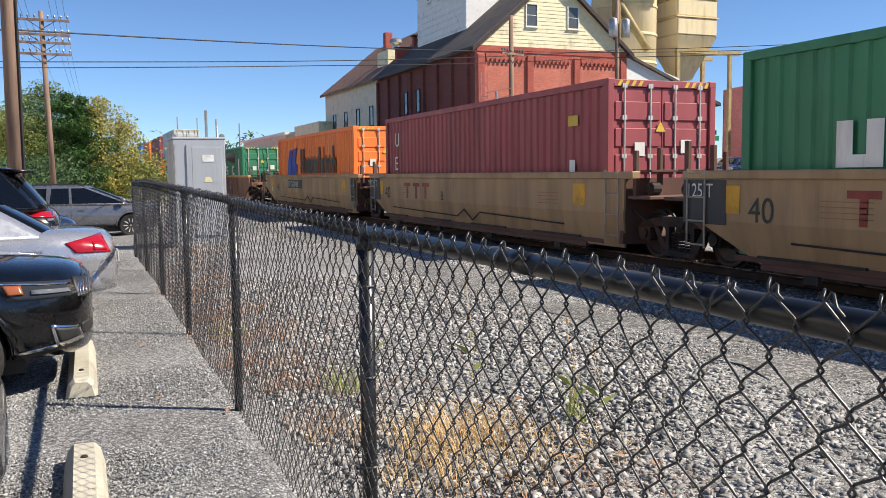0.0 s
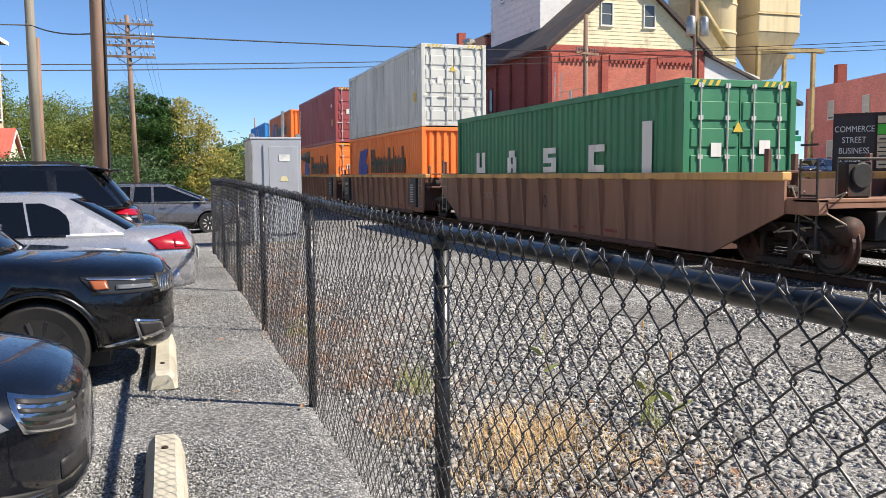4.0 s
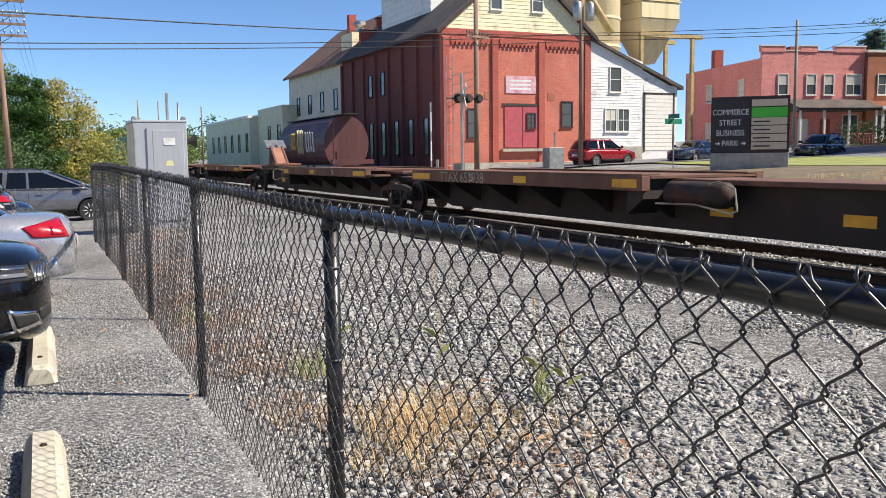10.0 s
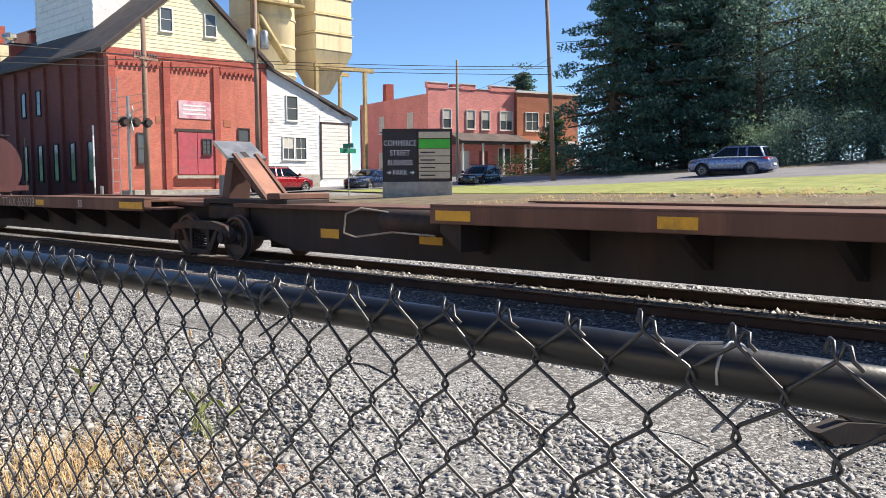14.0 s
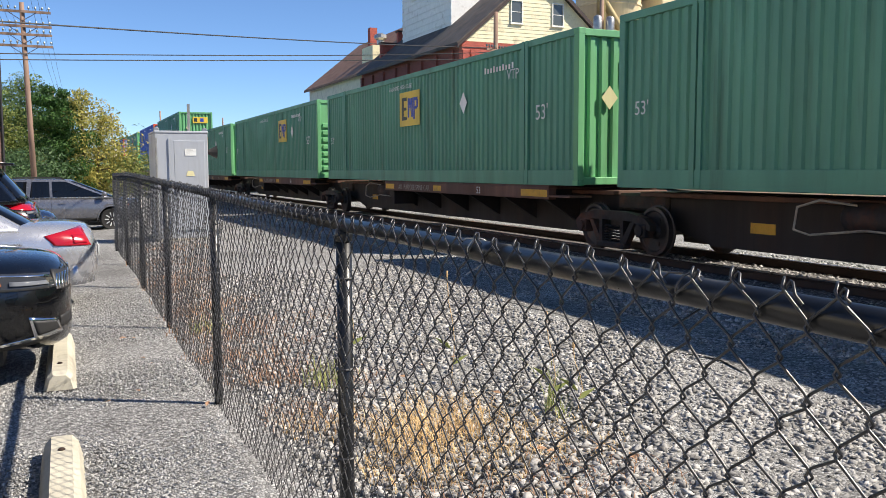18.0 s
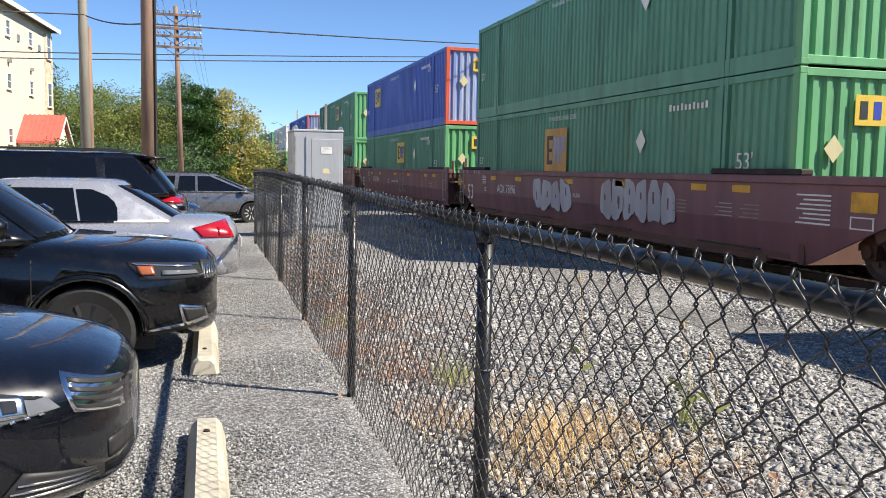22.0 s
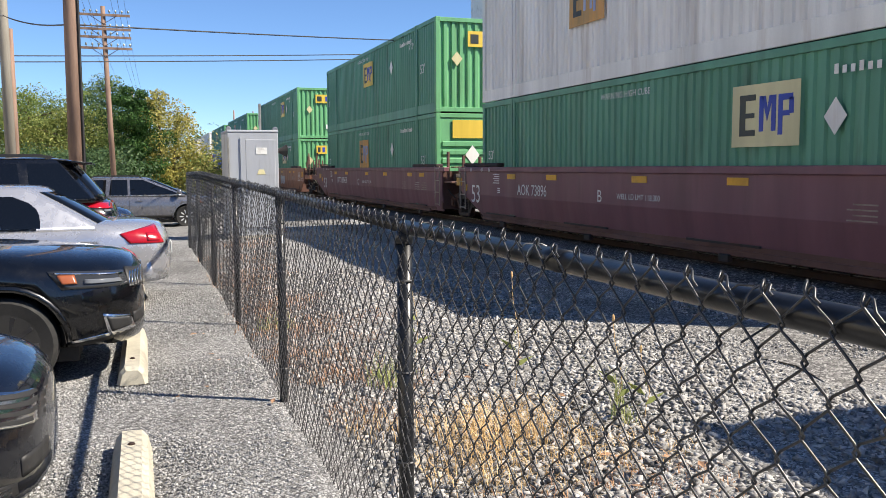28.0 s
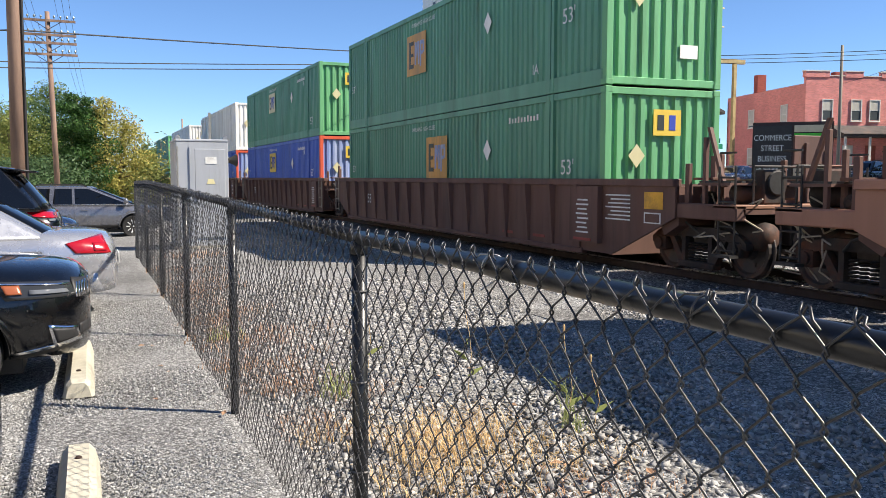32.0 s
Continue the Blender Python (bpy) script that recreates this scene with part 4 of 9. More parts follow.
def handrails(parent, y, way, tall=False, top=1.9):
    """Platform, ladder and grab rails over a car's end truck."""
    part("end_platform", box_bm(-1.35, 1.35, min(y, y + way * 0.5), max(y, y + way * 0.5), 1.28, 1.34, bevel=0.01), P_brown, parent)
    for sx in (-1, 1):
        bm = bmesh.new()
        for yy in (0.08, 0.42):
            add_rod(bm, (sx * 1.3, y + way * yy, 0.62), (sx * 1.3, y + way * yy, top), 0.019, 6)
        for k in range(5):
            zz = 0.66 + k * 0.36
            add_rod(bm, (sx * 1.3, y + way * 0.08, zz), (sx * 1.3, y + way * 0.42, zz), 0.016, 6)
        part("ladder", bm, M_steel, parent)
        part("step", box_bm(sx * 1.32 - 0.08, sx * 1.32 + 0.08, min(y + way * 0.05, y + way * 0.45), max(y + way * 0.05, y + way * 0.45), 0.56, 0.6), M_steel, parent)
    if tall:
        for x, h_ in ((-1.25, 2.35), (-0.95, 2.1), (0.75, 2.3), (1.2, 2.2)):
            part("stand_post", box_bm(x - 0.035, x + 0.035, min(y - way * 0.33, y - way * 0.26), max(y - way * 0.33, y - way * 0.26), 1.3, h_, bevel=0.008), P_darkwell, parent)
        part("stand_bracket", prism_bm([(y - way * 0.3, 2.5), (y - way * 0.24, 2.5), (y + way * 0.12, 1.6), (y + way * 0.06, 1.6)], -1.24, -1.18, "x"), P_darkwell, parent)
        part("stand_plate", box_bm(0.5, 1.25, min(y - way * 0.34, y - way * 0.3), max(y - way * 0.34, y - way * 0.3), 1.95, 2.42, bevel=0.015), P_darkwell, parent)
        part("stand_shelf", box_bm(-1.3, 1.3, min(y - way * 0.4, y + way * 0.3), max(y - way * 0.4, y + way * 0.3), 1.62, 1.66), P_darkwell, parent)
        for k in range(5):
            part("shelf_bar", box_bm(-1.28 + k * 0.2, -1.2 + k * 0.2, min(y - way * 0.4, y + way * 0.3), max(y - way * 0.4, y + way * 0.3), 1.662, 1.69), M_steel, parent)
        part("brake_cylinder", lathe_bm([(0.1, -0.3), (0.16, -0.24), (0.16, 0.2), (0.08, 0.3)], 14, "x", (-0.75, y + way * 0.1, 1.5)), M_truck, parent, smooth=True)
        part("slack_chain_guard", box_bm(-0.5, 0.1, min(y, y + way * 0.2), max(y, y + way * 0.2), 1.4, 1.62, bevel=0.03), M_truck, parent)
    bm = bmesh.new()
    add_rod(bm, (-1.0, y + way * 0.46, 1.34), (-1.0, y + way * 0.46, top), 0.019, 6)
    add_rod(bm, (0.2, y + way * 0.46, 1.34), (0.2, y + way * 0.46, top), 0.019, 6)
    add_rod(bm, (-1.0, y + way * 0.46, top), (0.2, y + way * 0.46, top), 0.019, 6)
    part("grab_rail", bm, M_steel, parent)
    part("brake_wheel", lathe_bm([(0.17, 0.0), (0.19, 0.02), (0.17, 0.04), (0.14, 0.02)], 18, "y", (-0.55, y + way * 0.48, 1.66)), M_steel, parent)
    r = random.Random(int(y * 100))
    bm = bmesh.new()
    for i in range(11):
        p = Vector((-1.28 + 0.25 * r.random(), y + way * r.uniform(-0.5, 0.6), r.uniform(0.7, 1.5)))
        for k in range(2):
            q = p + Vector((r.uniform(0, 0.25), r.uniform(-0.35, 0.35), r.uniform(-0.35, 0.15)))
            add_rod(bm, p, q, 0.013, 6)
            p = q
    part("brake_pipes", bm, M_lightgear, parent, "tangle of worn pale pipes and rods")
    part("brake_reservoir", lathe_bm([(0.05, -0.55), (0.2, -0.5), (0.22, -0.42), (0.22, 0.42), (0.2, 0.5), (0.05, 0.55)], 16, "y", (-0.75, y + way * 0.05, 0.86)), M_truck, parent, smooth=True)
    part("brake_box", box_bm(-0.8, -0.35, min(y + way * 0.2, y + way * 0.44), max(y + way * 0.2, y + way * 0.44), 1.34, 1.86, bevel=0.03), M_truck, parent)


def end_fittings(u, yy, way, over_truck):
    """Posts, crossover step, side ladder and small gear at a well's end."""
    for x in (-1.22, -0.72, 0.72, 1.22):
        held("end_post", shared(("end_post",), lambda: box_bm(-0.035, 0.035, -0.05, 0.05, 1.2, 2.05, bevel=0.008)), P_darkwell, u, m=pose(x, yy + way * 0.12, rnd.uniform(-0.1, 0.15)))
    held("crossover_step", shared(("crossover_step",), lambda: box_bm(-1.15, -0.5, -0.16, 0.16, 1.7, 1.74, bevel=0.006)), P_spine, u, m=pose(0, yy + way * 0.3, 0))
    def ladder():
        bm = bmesh.new()
        for d in (-0.2, 0.2):
            add_rod(bm, (0, d, 0.55), (0, d, 1.75), 0.016, 6)
        for k in range(4):
            add_rod(bm, (0, -0.2, 0.6 + k * 0.36), (0, 0.2, 0.6 + k * 0.36), 0.015, 6)
        return bm
    if not over_truck:
        held("side_ladder", shared(("side_ladder",), ladder), M_lightgear, u, "pale worn ladder rungs", m=pose(-1.42, yy - way * 0.32, 0))
    held("valve", shared(("valve",), lambda: lathe_bm([(0.05, -0.12), (0.11, -0.08), (0.11, 0.08), (0.05, 0.12)], 12, "x", (-1.0, 0, 1.42))), M_truck, u, m=pose(0, yy + way * 0.34, 0))
    def pipe():
        bm = bmesh.new()
        pts = [(-1.15, -0.05, 1.05), (-1.18, 0.2, 0.95), (-1.1, 0.4, 0.8), (-0.9, 0.5, 0.85)]
        for p, q in zip(pts, pts[1:]):
            add_rod(bm, p, q, 0.02, 6)
        return bm
    held("brake_pipe", shared(("brake_pipe",), pipe), M_steel, u, m=pose(0, yy, 0) if way > 0 else pose(0, yy, 0) @ Matrix.Diagonal((1, -1, 1, 1)))


WT, WB = 1.72, 0.38   # top and bottom of a well's side


def rib_bm():
    """An upright channel rib, wider and deeper towards the top chord."""
    bm = bmesh.new()
    lo = [bm.verts.new(p) for p in ((0.02, -0.05, 0), (-0.06, -0.035, 0), (-0.06, 0.035, 0), (0.02, 0.05, 0))]
    hi = [bm.verts.new(p) for p in ((0.02, -0.085, 1.18), (-0.15, -0.05, 1.18), (-0.15, 0.05, 1.18), (0.02, 0.085, 1.18))]
    for i in range(3):
        bm.faces.new((lo[i], lo[i + 1], hi[i + 1], hi[i]))
    bm.faces.new(lo[::-1])
    bm.faces.new(hi)
    bmesh.ops.recalc_face_normals(bm, faces=bm.faces[:])
    return bm


def well_unit(s, length, paint_m, style, label, front="joint", rear="joint", number="", key="w", paint_on=()):
    """One well of an articulated car; its container front is at s. Local y from 0 to the box length."""
    u = thing("well_car", label, "well car", "well cars of the train")
    hw = 1.36
    chord = P_brownlite if style == "ribbed" and key == "brown" else paint_m
    a, b = -0.55, length + (1.0 if length > 14 else 0.55)
    low = WB if style == "ribbed" else 0.98
    open_front = front != "joint"
    open_rear = rear != "joint"
    f0 = a - (2.3 if style == "ribbed" and length < 14 else 1.6) if open_front else a - 0.2
    b1 = b + 1.5 if open_rear else b + 0.5

    def edge(z):
        """Front and rear ends of the side at a height: upright at a joint's front, cut back over a truck."""
        k = (WT - 0.62 - z) / (WT - 0.62 - WB)
        k = min(1.0, max(0.0, k))
        return (f0 + (1.75 * k if open_front else 0.12 * k), b1 - (1.75 if open_rear else 1.6) * k)

    for sx in (-1, 1):
        def wall():
            return prism_bm([(f0, WT - 0.1), (f0, WT - 0.62), (edge(low)[0], low), (edge(low)[1], low), (b1, WT - 0.62), (b1, WT - 0.1)], -0.02, 0.02, "x")
        held("side_wall", shared(("side_wall", key, length, open_front, open_rear), wall), paint_m, u, m=pose(sx * hw, 0, 0))
        if style != "ribbed":
            def skirt():
                bm = prism_bm([(edge(low)[0], low), (edge(WB)[0], WB), (edge(WB)[1], WB), (edge(low)[1], low)], -0.02, 0.02, "x")
                for v in bm.verts:
                    v.co.x += (low - v.co.z) * 0.17
                return bm
            held("lower_side", shared(("lower_side", key, length, open_front, open_rear), skirt), paint_m, u, m=pose(sx * hw, 0, 0) if sx < 0 else Matrix.Translation((hw, 0, 0)) @ Matrix.Diagonal((-1, 1, 1, 1)))
        held("top_chord", shared(("top_chord", key, length, open_front, open_rear), lambda: box_bm(-0.09, 0.09, min(f0, a - 0.5), b1, -0.13, 0.0, bevel=0.015)), chord, u, m=pose(sx * (hw - 0.02), 0, WT))
        held("bottom_chord", shared(("bottom_chord", key, length), lambda: box_bm(-0.07, 0.07, a + 1.1, b - 1.1, 0.0, 0.1, bevel=0.012)), P_darkwell, u, m=pose(sx * (hw - (0.01 if style == "ribbed" else 0.1)), 0, WB - 0.06))
        if style == "ribbed":
            n = 16 if length > 14 else 12
            for i in range(n if sx < 0 else 0):
                y = a + 1.2 + i * (b - a - 2.4) / (n - 1)
                held("rib", shared(("rib", key), lambda: rib_bm()), paint_m, u, m=pose(sx * hw, y, WB + 0.05) if sx < 0 else pose(sx * hw, y, WB + 0.05, 0, 0, 180))
        else:
            for i in range(4 if sx < 0 else 0):
                y = 1.5 + i * (length - 3) / 3
                held("foot_bar", shared(("foot_bar",), lambda: box_bm(-0.03, 0.01, -0.9, 0.9, 0, 0.035)), M_steel, u, m=pose(sx * (hw + 0.05), y, WB + 0.12))
                held("foot_block", shared(("foot_block",), lambda: box_bm(-0.05, 0.05, -0.12, 0.12, 0, 0.12, bevel=0.01)), M_steel, u, m=pose(sx * (hw - 0.02), y, WB - 0.16))
    held("well_floor", shared(("well_floor", key, length), lambda: box_bm(-1.3, 1.3, 0.0, length, 0.42, 0.5)), P_darkwell, u)
    for yy, way, kind in ((a - 1.6 if open_front else a - 0.5, -1, front), (b1, 1, rear)):
        bm = bmesh.new()
        if way < 0 and not open_front:
            yy = f0
            add_prism(bm, [(yy + 0.01, WT - 0.12), (yy + 0.12, WT - 0.12), (yy + 0.2, 0.45), (yy + 0.09, 0.45)], -1.33, 1.33, "x")
        else:
            add_prism(bm, [(yy, WT - 0.12), (yy - way * 0.9, WT - 0.12), (yy - way * 0.35, 0.8), (yy, 0.98)], -1.3, 1.3, "x")
        part("bulkhead", bm, P_darkwell, u)
        if kind != "joint":
            ye = -0.3 if way < 0 else length + 0.3
            part("end_plate", box_bm(-1.33, 1.33, ye - 0.06, ye + 0.06, 0.36, 1.62), P_darkwell, u)
        end_fittings(u, yy, way, kind != "joint")
        part("deck_plate", box_bm(-1.3, 1.3, min(yy, yy + way * 0.62), max(yy, yy + way * 0.62), 1.24, 1.3, bevel=0.01), P_darkwell, u)
        if kind == "joint":
            part("joint_casting", box_bm(-0.35, 0.35, min(yy, yy + way * 1.0), max(yy, yy + way * 1.0), 0.88, 1.2, bevel=0.05), M_truck, u)
        else:
            for sx in (-1, 1):
                part("end_sill", box_bm(sx * 1.25 - 0.1, sx * 1.25 + 0.1, min(yy, yy + way * 1.35), max(yy, yy + way * 1.35), 1.1, 1.34, bevel=0.02), paint_m, u)
            part("end_deck", box_bm(-1.2, 1.2, min(yy, yy + way * 1.35), max(yy, yy + way * 1.35), 1.2, 1.27), paint_m, u)
            coupler(u, yy + way * 1.35, way)
            handrails(u, yy + way * 0.85, way, length > 14)
            truck(u, yy + way * 0.15, s)
    if front == "joint":
        truck(u, a - 1.3, s)
    X = -hw - 0.026
    if style == "ribbed":
        zt = WT - 0.7
        if number or length > 14:
            part("number_panel", box_bm(X - 0.11, X - 0.002, -0.1, 0.86, 0.55, WT - 0.14), P_charcoal if length < 14 else paint_m, u, "charcoal stencil panel")
            for i in range(8):
                side_panel_mark("stencil", X - 0.112, 0.2 + 0.03 * (i % 3), 0.62 - 0.05 * (i % 2), 0.72 + i * 0.085, 0.75 + i * 0.085, M_white_mark, u)
            side_panel_mark("danger_stencil", X - 0.112, 0.1, 0.7, 0.58, 0.63, P_redmark, u)
        else:
            if s == 50.85:
                scrawl_lines(u, X - 0.002, 4.15, 3.3, ((1.15, 1.42, 5), (0.84, 1.1, 5)), P_spray, 4)
        plane_text("53" if length > 14 else "40", 0.42, M_white_mark if length > 14 else P_logodark, u, X - 0.004, length - 2.35 if length > 14 else (8.05 if number else 5.7), 0.92)
        if number:
            for y in (8.7, 9.06, 9.42):
                part("faded_letter", box_bm(X - 0.004, X, y, y + 0.3, 1.14, 1.22), P_redmark, u)
                part("faded_letter", box_bm(X - 0.004, X, y + 0.11, y + 0.19, 0.86, 1.14), P_redmark, u)
        for y in (2.0, 3.4):
            side_panel_mark("danger_stencil", X, y, y + 0.5, 0.52, 0.58, P_redmark, u)
        if number:
            part("number_panel", box_bm(X - 0.11, X - 0.002, length - 1.0, length + 0.02, 0.5, WT - 0.14), P_charcoal, u, "charcoal panel with a white code")
            plane_text(number, 0.5, M_white_mark, u, X - 0.114, length - 0.12, 0.78, narrow=0.62)
            for i in range(3):
                side_panel_mark("stencil", X - 0.112, length - 0.75, length - 0.2, 1.22 + i * 0.06, 1.245 + i * 0.06, M_white_mark, u)
            side_panel_mark("danger_stencil", X - 0.112, length - 0.75, length - 0.25, 0.62, 0.67, P_redmark, u)
        elif length < 14:
            plane_text("DTTX 781130" if s > 130 else "DTTX 753212", 0.26, P_fadedmark, u, X - 0.004, 9.67, 1.04, narrow=0.8)
    else:
        if length > 14:
            plane_text("53", 0.68, M_white_mark, u, X - 0.002, length + 0.6, 0.77)
            side_panel_mark("reflector", X, length + 1.3, length + 1.75, 1.2, 1.42, M_yellow_mark, u)
            side_panel_mark("reflector", X, length + 0.9, length + 1.08, 1.06, 1.24, M_yellow_mark, u)
            for i in range(5):
                side_panel_mark("stencil", X, length - 1.35, length - 0.95 - 0.08 * (i % 2), 1.3 + i * 0.055, 1.322 + i * 0.055, M_white_mark, u)
        else:
            if not open_rear:
                part("number_panel", box_bm(X - 0.008, X - 0.002, length + 0.1, length + 1.05, 0.92, WT - 0.14), P_charcoal, u, "dark panel with a white code")
                plane_text("125 T", 0.3, M_white_mark, u, X - 0.012, length + 0.98, 1.32, narrow=0.85)
            else:
                side_panel_mark("reflector", X, length + 0.45, length + 0.85, 1.22, 1.55, M_yellow_mark, u)
                part("notice_plate", box_bm(X - 0.008, X, length + 0.62, length + 0.8, 0.95, 1.18), P_logocream, u, "small pale notice plate")
                part("plate_frame", box_bm(X - 0.004, X, length - 2.25, length - 1.95, 0.82, 1.14), P_logodark, u)
                part("plate_face", box_bm(X - 0.006, X - 0.004, length - 2.23, length - 1.97, 0.84, 1.12), paint_m, u)
            plane_text("40", 0.5, P_logodark, u, X - 0.002, length - 0.35, 0.99)
        if length > 14:
            for i in range(3):
                part("stencil", box_bm(X - 0.004, X, length - 1.4, length - 1.24, 1.06 + i * 0.05, 1.085 + i * 0.05), M_white_mark, u)
            held("cover_box", shared(("cover_box",), lambda: box_bm(-0.12, 0.12, -1.2, 1.2, 0.0, 0.1, bevel=0.02)), M_truck, u, m=pose(-hw + 0.06, 0.9, WT))
            held("cover_box", shared(("cover_box",), None), M_truck, u, m=pose(-hw + 0.06, length - 0.1, WT))
            plane_text("WELL LD LMT 118,300", 0.15, M_white_mark, u, X - 0.002, 9.1, 1.1)
        else:
            # faded red initials and a thin line of stencils
            for y in (9.9, 9.2, 8.5) if s != 28.8 else ():
                part("faded_letter", box_bm(X - 0.004, X, y - 0.25, y + 0.25, 1.36, 1.46), P_redmark, u)
                part("faded_letter", box_bm(X - 0.004, X, y - 0.06, y + 0.06, 1.02, 1.36), P_redmark, u)
            bm = bmesh.new()
            pts = [(X - 0.03, length - 1.2, 0.74), (X - 0.03, 6.3, 0.66), (X - 0.03, 5.9, 0.84), (X - 0.03, 5.4, 0.6), (X - 0.03, 5.0, 0.8), (X - 0.03, 1.2, 0.72)]
            for p, q in zip(pts, pts[1:]):
                add_rod(bm, p, q, 0.016, 6)
            part("brake_rigging", bm, M_steel, u, "bent rod along the side")
        if number:
            plane_text(number, 0.36, M_white_mark, u, X - 0.002, 13.7, 1.05, narrow=0.9)
        plane_text("B" if int(s) % 2 else "C", 0.34, M_white_mark if length > 14 else P_logodark, u, X - 0.002, length * 0.61, 1.02)
        if length > 14:
            for f in (0.06, 0.14, 0.33, 0.5, 0.72, 0.855):
                side_panel_mark("reflector", X, length * f, length * f + 0.5, 1.42, 1.54, M_yellow_mark, u)
            for f in (0.045, 0.09, 0.18):
                for i in range(4):
                    side_panel_mark("stencil", X, length * f, length * f + 0.5 - 0.1 * (i % 2), 1.0 + i * 0.07, 1.02 + i * 0.07, P_fadedmark, u)
            for y, w in ((length - 0.2, "48"), (length - 0.7, "45"), (length + 0.58, "53")):
                plane_text(w, 0.15, M_white_mark, u, -hw - 0.074, y, 1.6)
        else:
            for f in (0.04, 0.985)[:1 if open_rear else 2]:
                side_panel_mark("reflector", X, length * f, length * f + 0.42, 1.1, 1.5, M_yellow_mark, u)
            for f in (0.12, 0.8):
                for i in range(4):
                    side_panel_mark("stencil", X, length * f, length * f + 0.8, 1.1 + i * 0.07, 1.112 + i * 0.07, P_brown, u)
    if s == 28.8:
        part("number_panel", box_bm(X - 0.008, X - 0.002, 6.9, 9.5, 1.14, 1.5), P_charcoal, u, "dark plate with white initials")
        plane_text("DTTX 759789", 0.33, M_white_mark, u, X - 0.012, 9.42, 1.2, narrow=0.95)
        part("front_plate", box_bm(X - 0.008, X - 0.002, -0.7, -0.15, 0.8, WT - 0.14), P_charcoal, u, "black end plate")
    if open_front and length > 14:
        part("reflector", box_bm(X - 0.004, X, -1.85, -1.35, 1.22, 1.5), M_yellow_mark, u, "large yellow end reflector")
        part("plate_frame", box_bm(X - 0.004, X, -1.8, -1.35, 0.98, 1.16), M_white_mark, u)
        part("plate_face", box_bm(X - 0.006, X - 0.004, -1.77, -1.38, 1.0, 1.14), paint_m, u)
        for i in range(7):
            part("stencil", box_bm(X - 0.004, X, -0.95, -0.2 - 0.08 * (i % 3), 1.0 + i * 0.07, 1.025 + i * 0.07), M_white_mark, u)
    if paint_on:
        scrawl(u, X, paint_on)
    if s == 360.0:
        scrawl_lines(u, X - 0.002, 7.4, 5.3, ((1.1, 1.5, 4), (0.66, 1.02, 4)), P_fadedmark, 9)
    return on_train(u, s)


def scrawl_lines(u, x, y0, y1, rows, material, seed):
    """Rows of unreadable sprayed strokes in thin line, from y0 to y1."""
    r = random.Random(seed)
    bm = bmesh.new()
    for z0, z1, n in rows:
        for i in range(n):
            a, b = y0 + (y1 - y0) * (i + 0.12) / n, y0 + (y1 - y0) * (i + 0.82) / n
            pts = [(x, a, z0 + r.uniform(0, 0.05)), (x, a + r.uniform(-0.03, 0.03), z1), (x, b, z1 - r.uniform(0, 0.12)), (x, a, (z0 + z1) / 2), (x, b, z0 + r.uniform(0, 0.06))]
            for p, q in zip(pts[r.choice((0, 0, 1)):], pts[r.choice((1, 1, 2)):]):
                add_rod(bm, p, q, 0.011, 5)
    part("sprayed_scrawl", bm, material, u, "thin faded sprayed strokes")["kind"] = "stuff"


def scrawl(u, X, groups):
    """Sprayed pale bubble letters, each a lumpy upright blob with a dark slit, side by side on the side wall."""
    for y0, y1, z0, z1, n, seed in groups:
        r = random.Random(seed)
        step = (y1 - y0) / n
        for i in range(n):
            yc, zc = y0 + (i + 0.5) * step, (z0 + z1) / 2 + r.uniform(-0.04, 0.04)
            w_, h_ = step * r.uniform(0.46, 0.56), (z1 - z0) / 2 * r.uniform(0.85, 1.05)
            lean, ph = r.uniform(-0.12, 0.12), r.uniform(0, 6)
            ring = []
            for j in range(20):
                a_ = 2 * math.pi * j / 20
                ca, sa = math.cos(a_), math.sin(a_)
                k = 1 + 0.1 * math.sin(3 * a_ + ph) + 0.06 * math.sin(5 * a_ + 2 * ph)
                ring.append((yc + w_ * k * math.copysign(abs(ca) ** 0.6, ca) + lean * sa, zc + h_ * k * math.copysign(abs(sa) ** 0.7, sa)))
            part("sprayed_scrawl", prism_bm(ring, X - 0.004, X, "x"), P_spray, u)
            for q in range(r.choice((1, 2))):
                zs, b_ = zc + r.uniform(-0.5, 0.4) * h_, r.uniform(0.12, 0.3) * h_
                yq = yc + r.uniform(-0.3, 0.3) * w_
                part("scrawl_slit", prism_bm([(yq - 0.03, zs - b_), (yq + 0.03, zs - b_), (yq + 0.03 + lean * 0.3, zs + b_), (yq - 0.03 + lean * 0.3, zs + b_)], X - 0.007, X - 0.004, "x"), P_maroonwell, u)


ZL = 0.5                 # floor of a box down in a well
ZU = ZL + 2.896 + 0.02   # floor of the upper box
L40, L53 = 12.192, 16.154
H40 = "40-foot corrugated steel container"

# tan smooth-sided cars with single boxes
TAN = "tan smooth-sided articulated well car with dark stencils"
for s0, fr, re in ((-17.9, "joint", "joint"), (-2.4, "joint", "joint"), (13.2, "joint", "joint"), (28.8, "joint", "end")):
    well_unit(s0, L40, P_tan, "smooth", TAN, fr, re, "", "tan")
container(-2.4, ZL, L40, P_uasc, "uasc", "deep green " + H40 + " in a tan well", mark="uasc")
container(-17.9, ZL, L40, P_uasc, "uasc", "deep green " + H40 + " in a tan well", mark="uasc")
container(13.2, ZL, L40, P_maroon, "maroon", "faded maroon " + H40 + " with marked doors", mark="line")
container(28.8, ZL, L40, P_orange, "orange", "bright orange " + H40 + " low in a tan well", mark="lloyd")
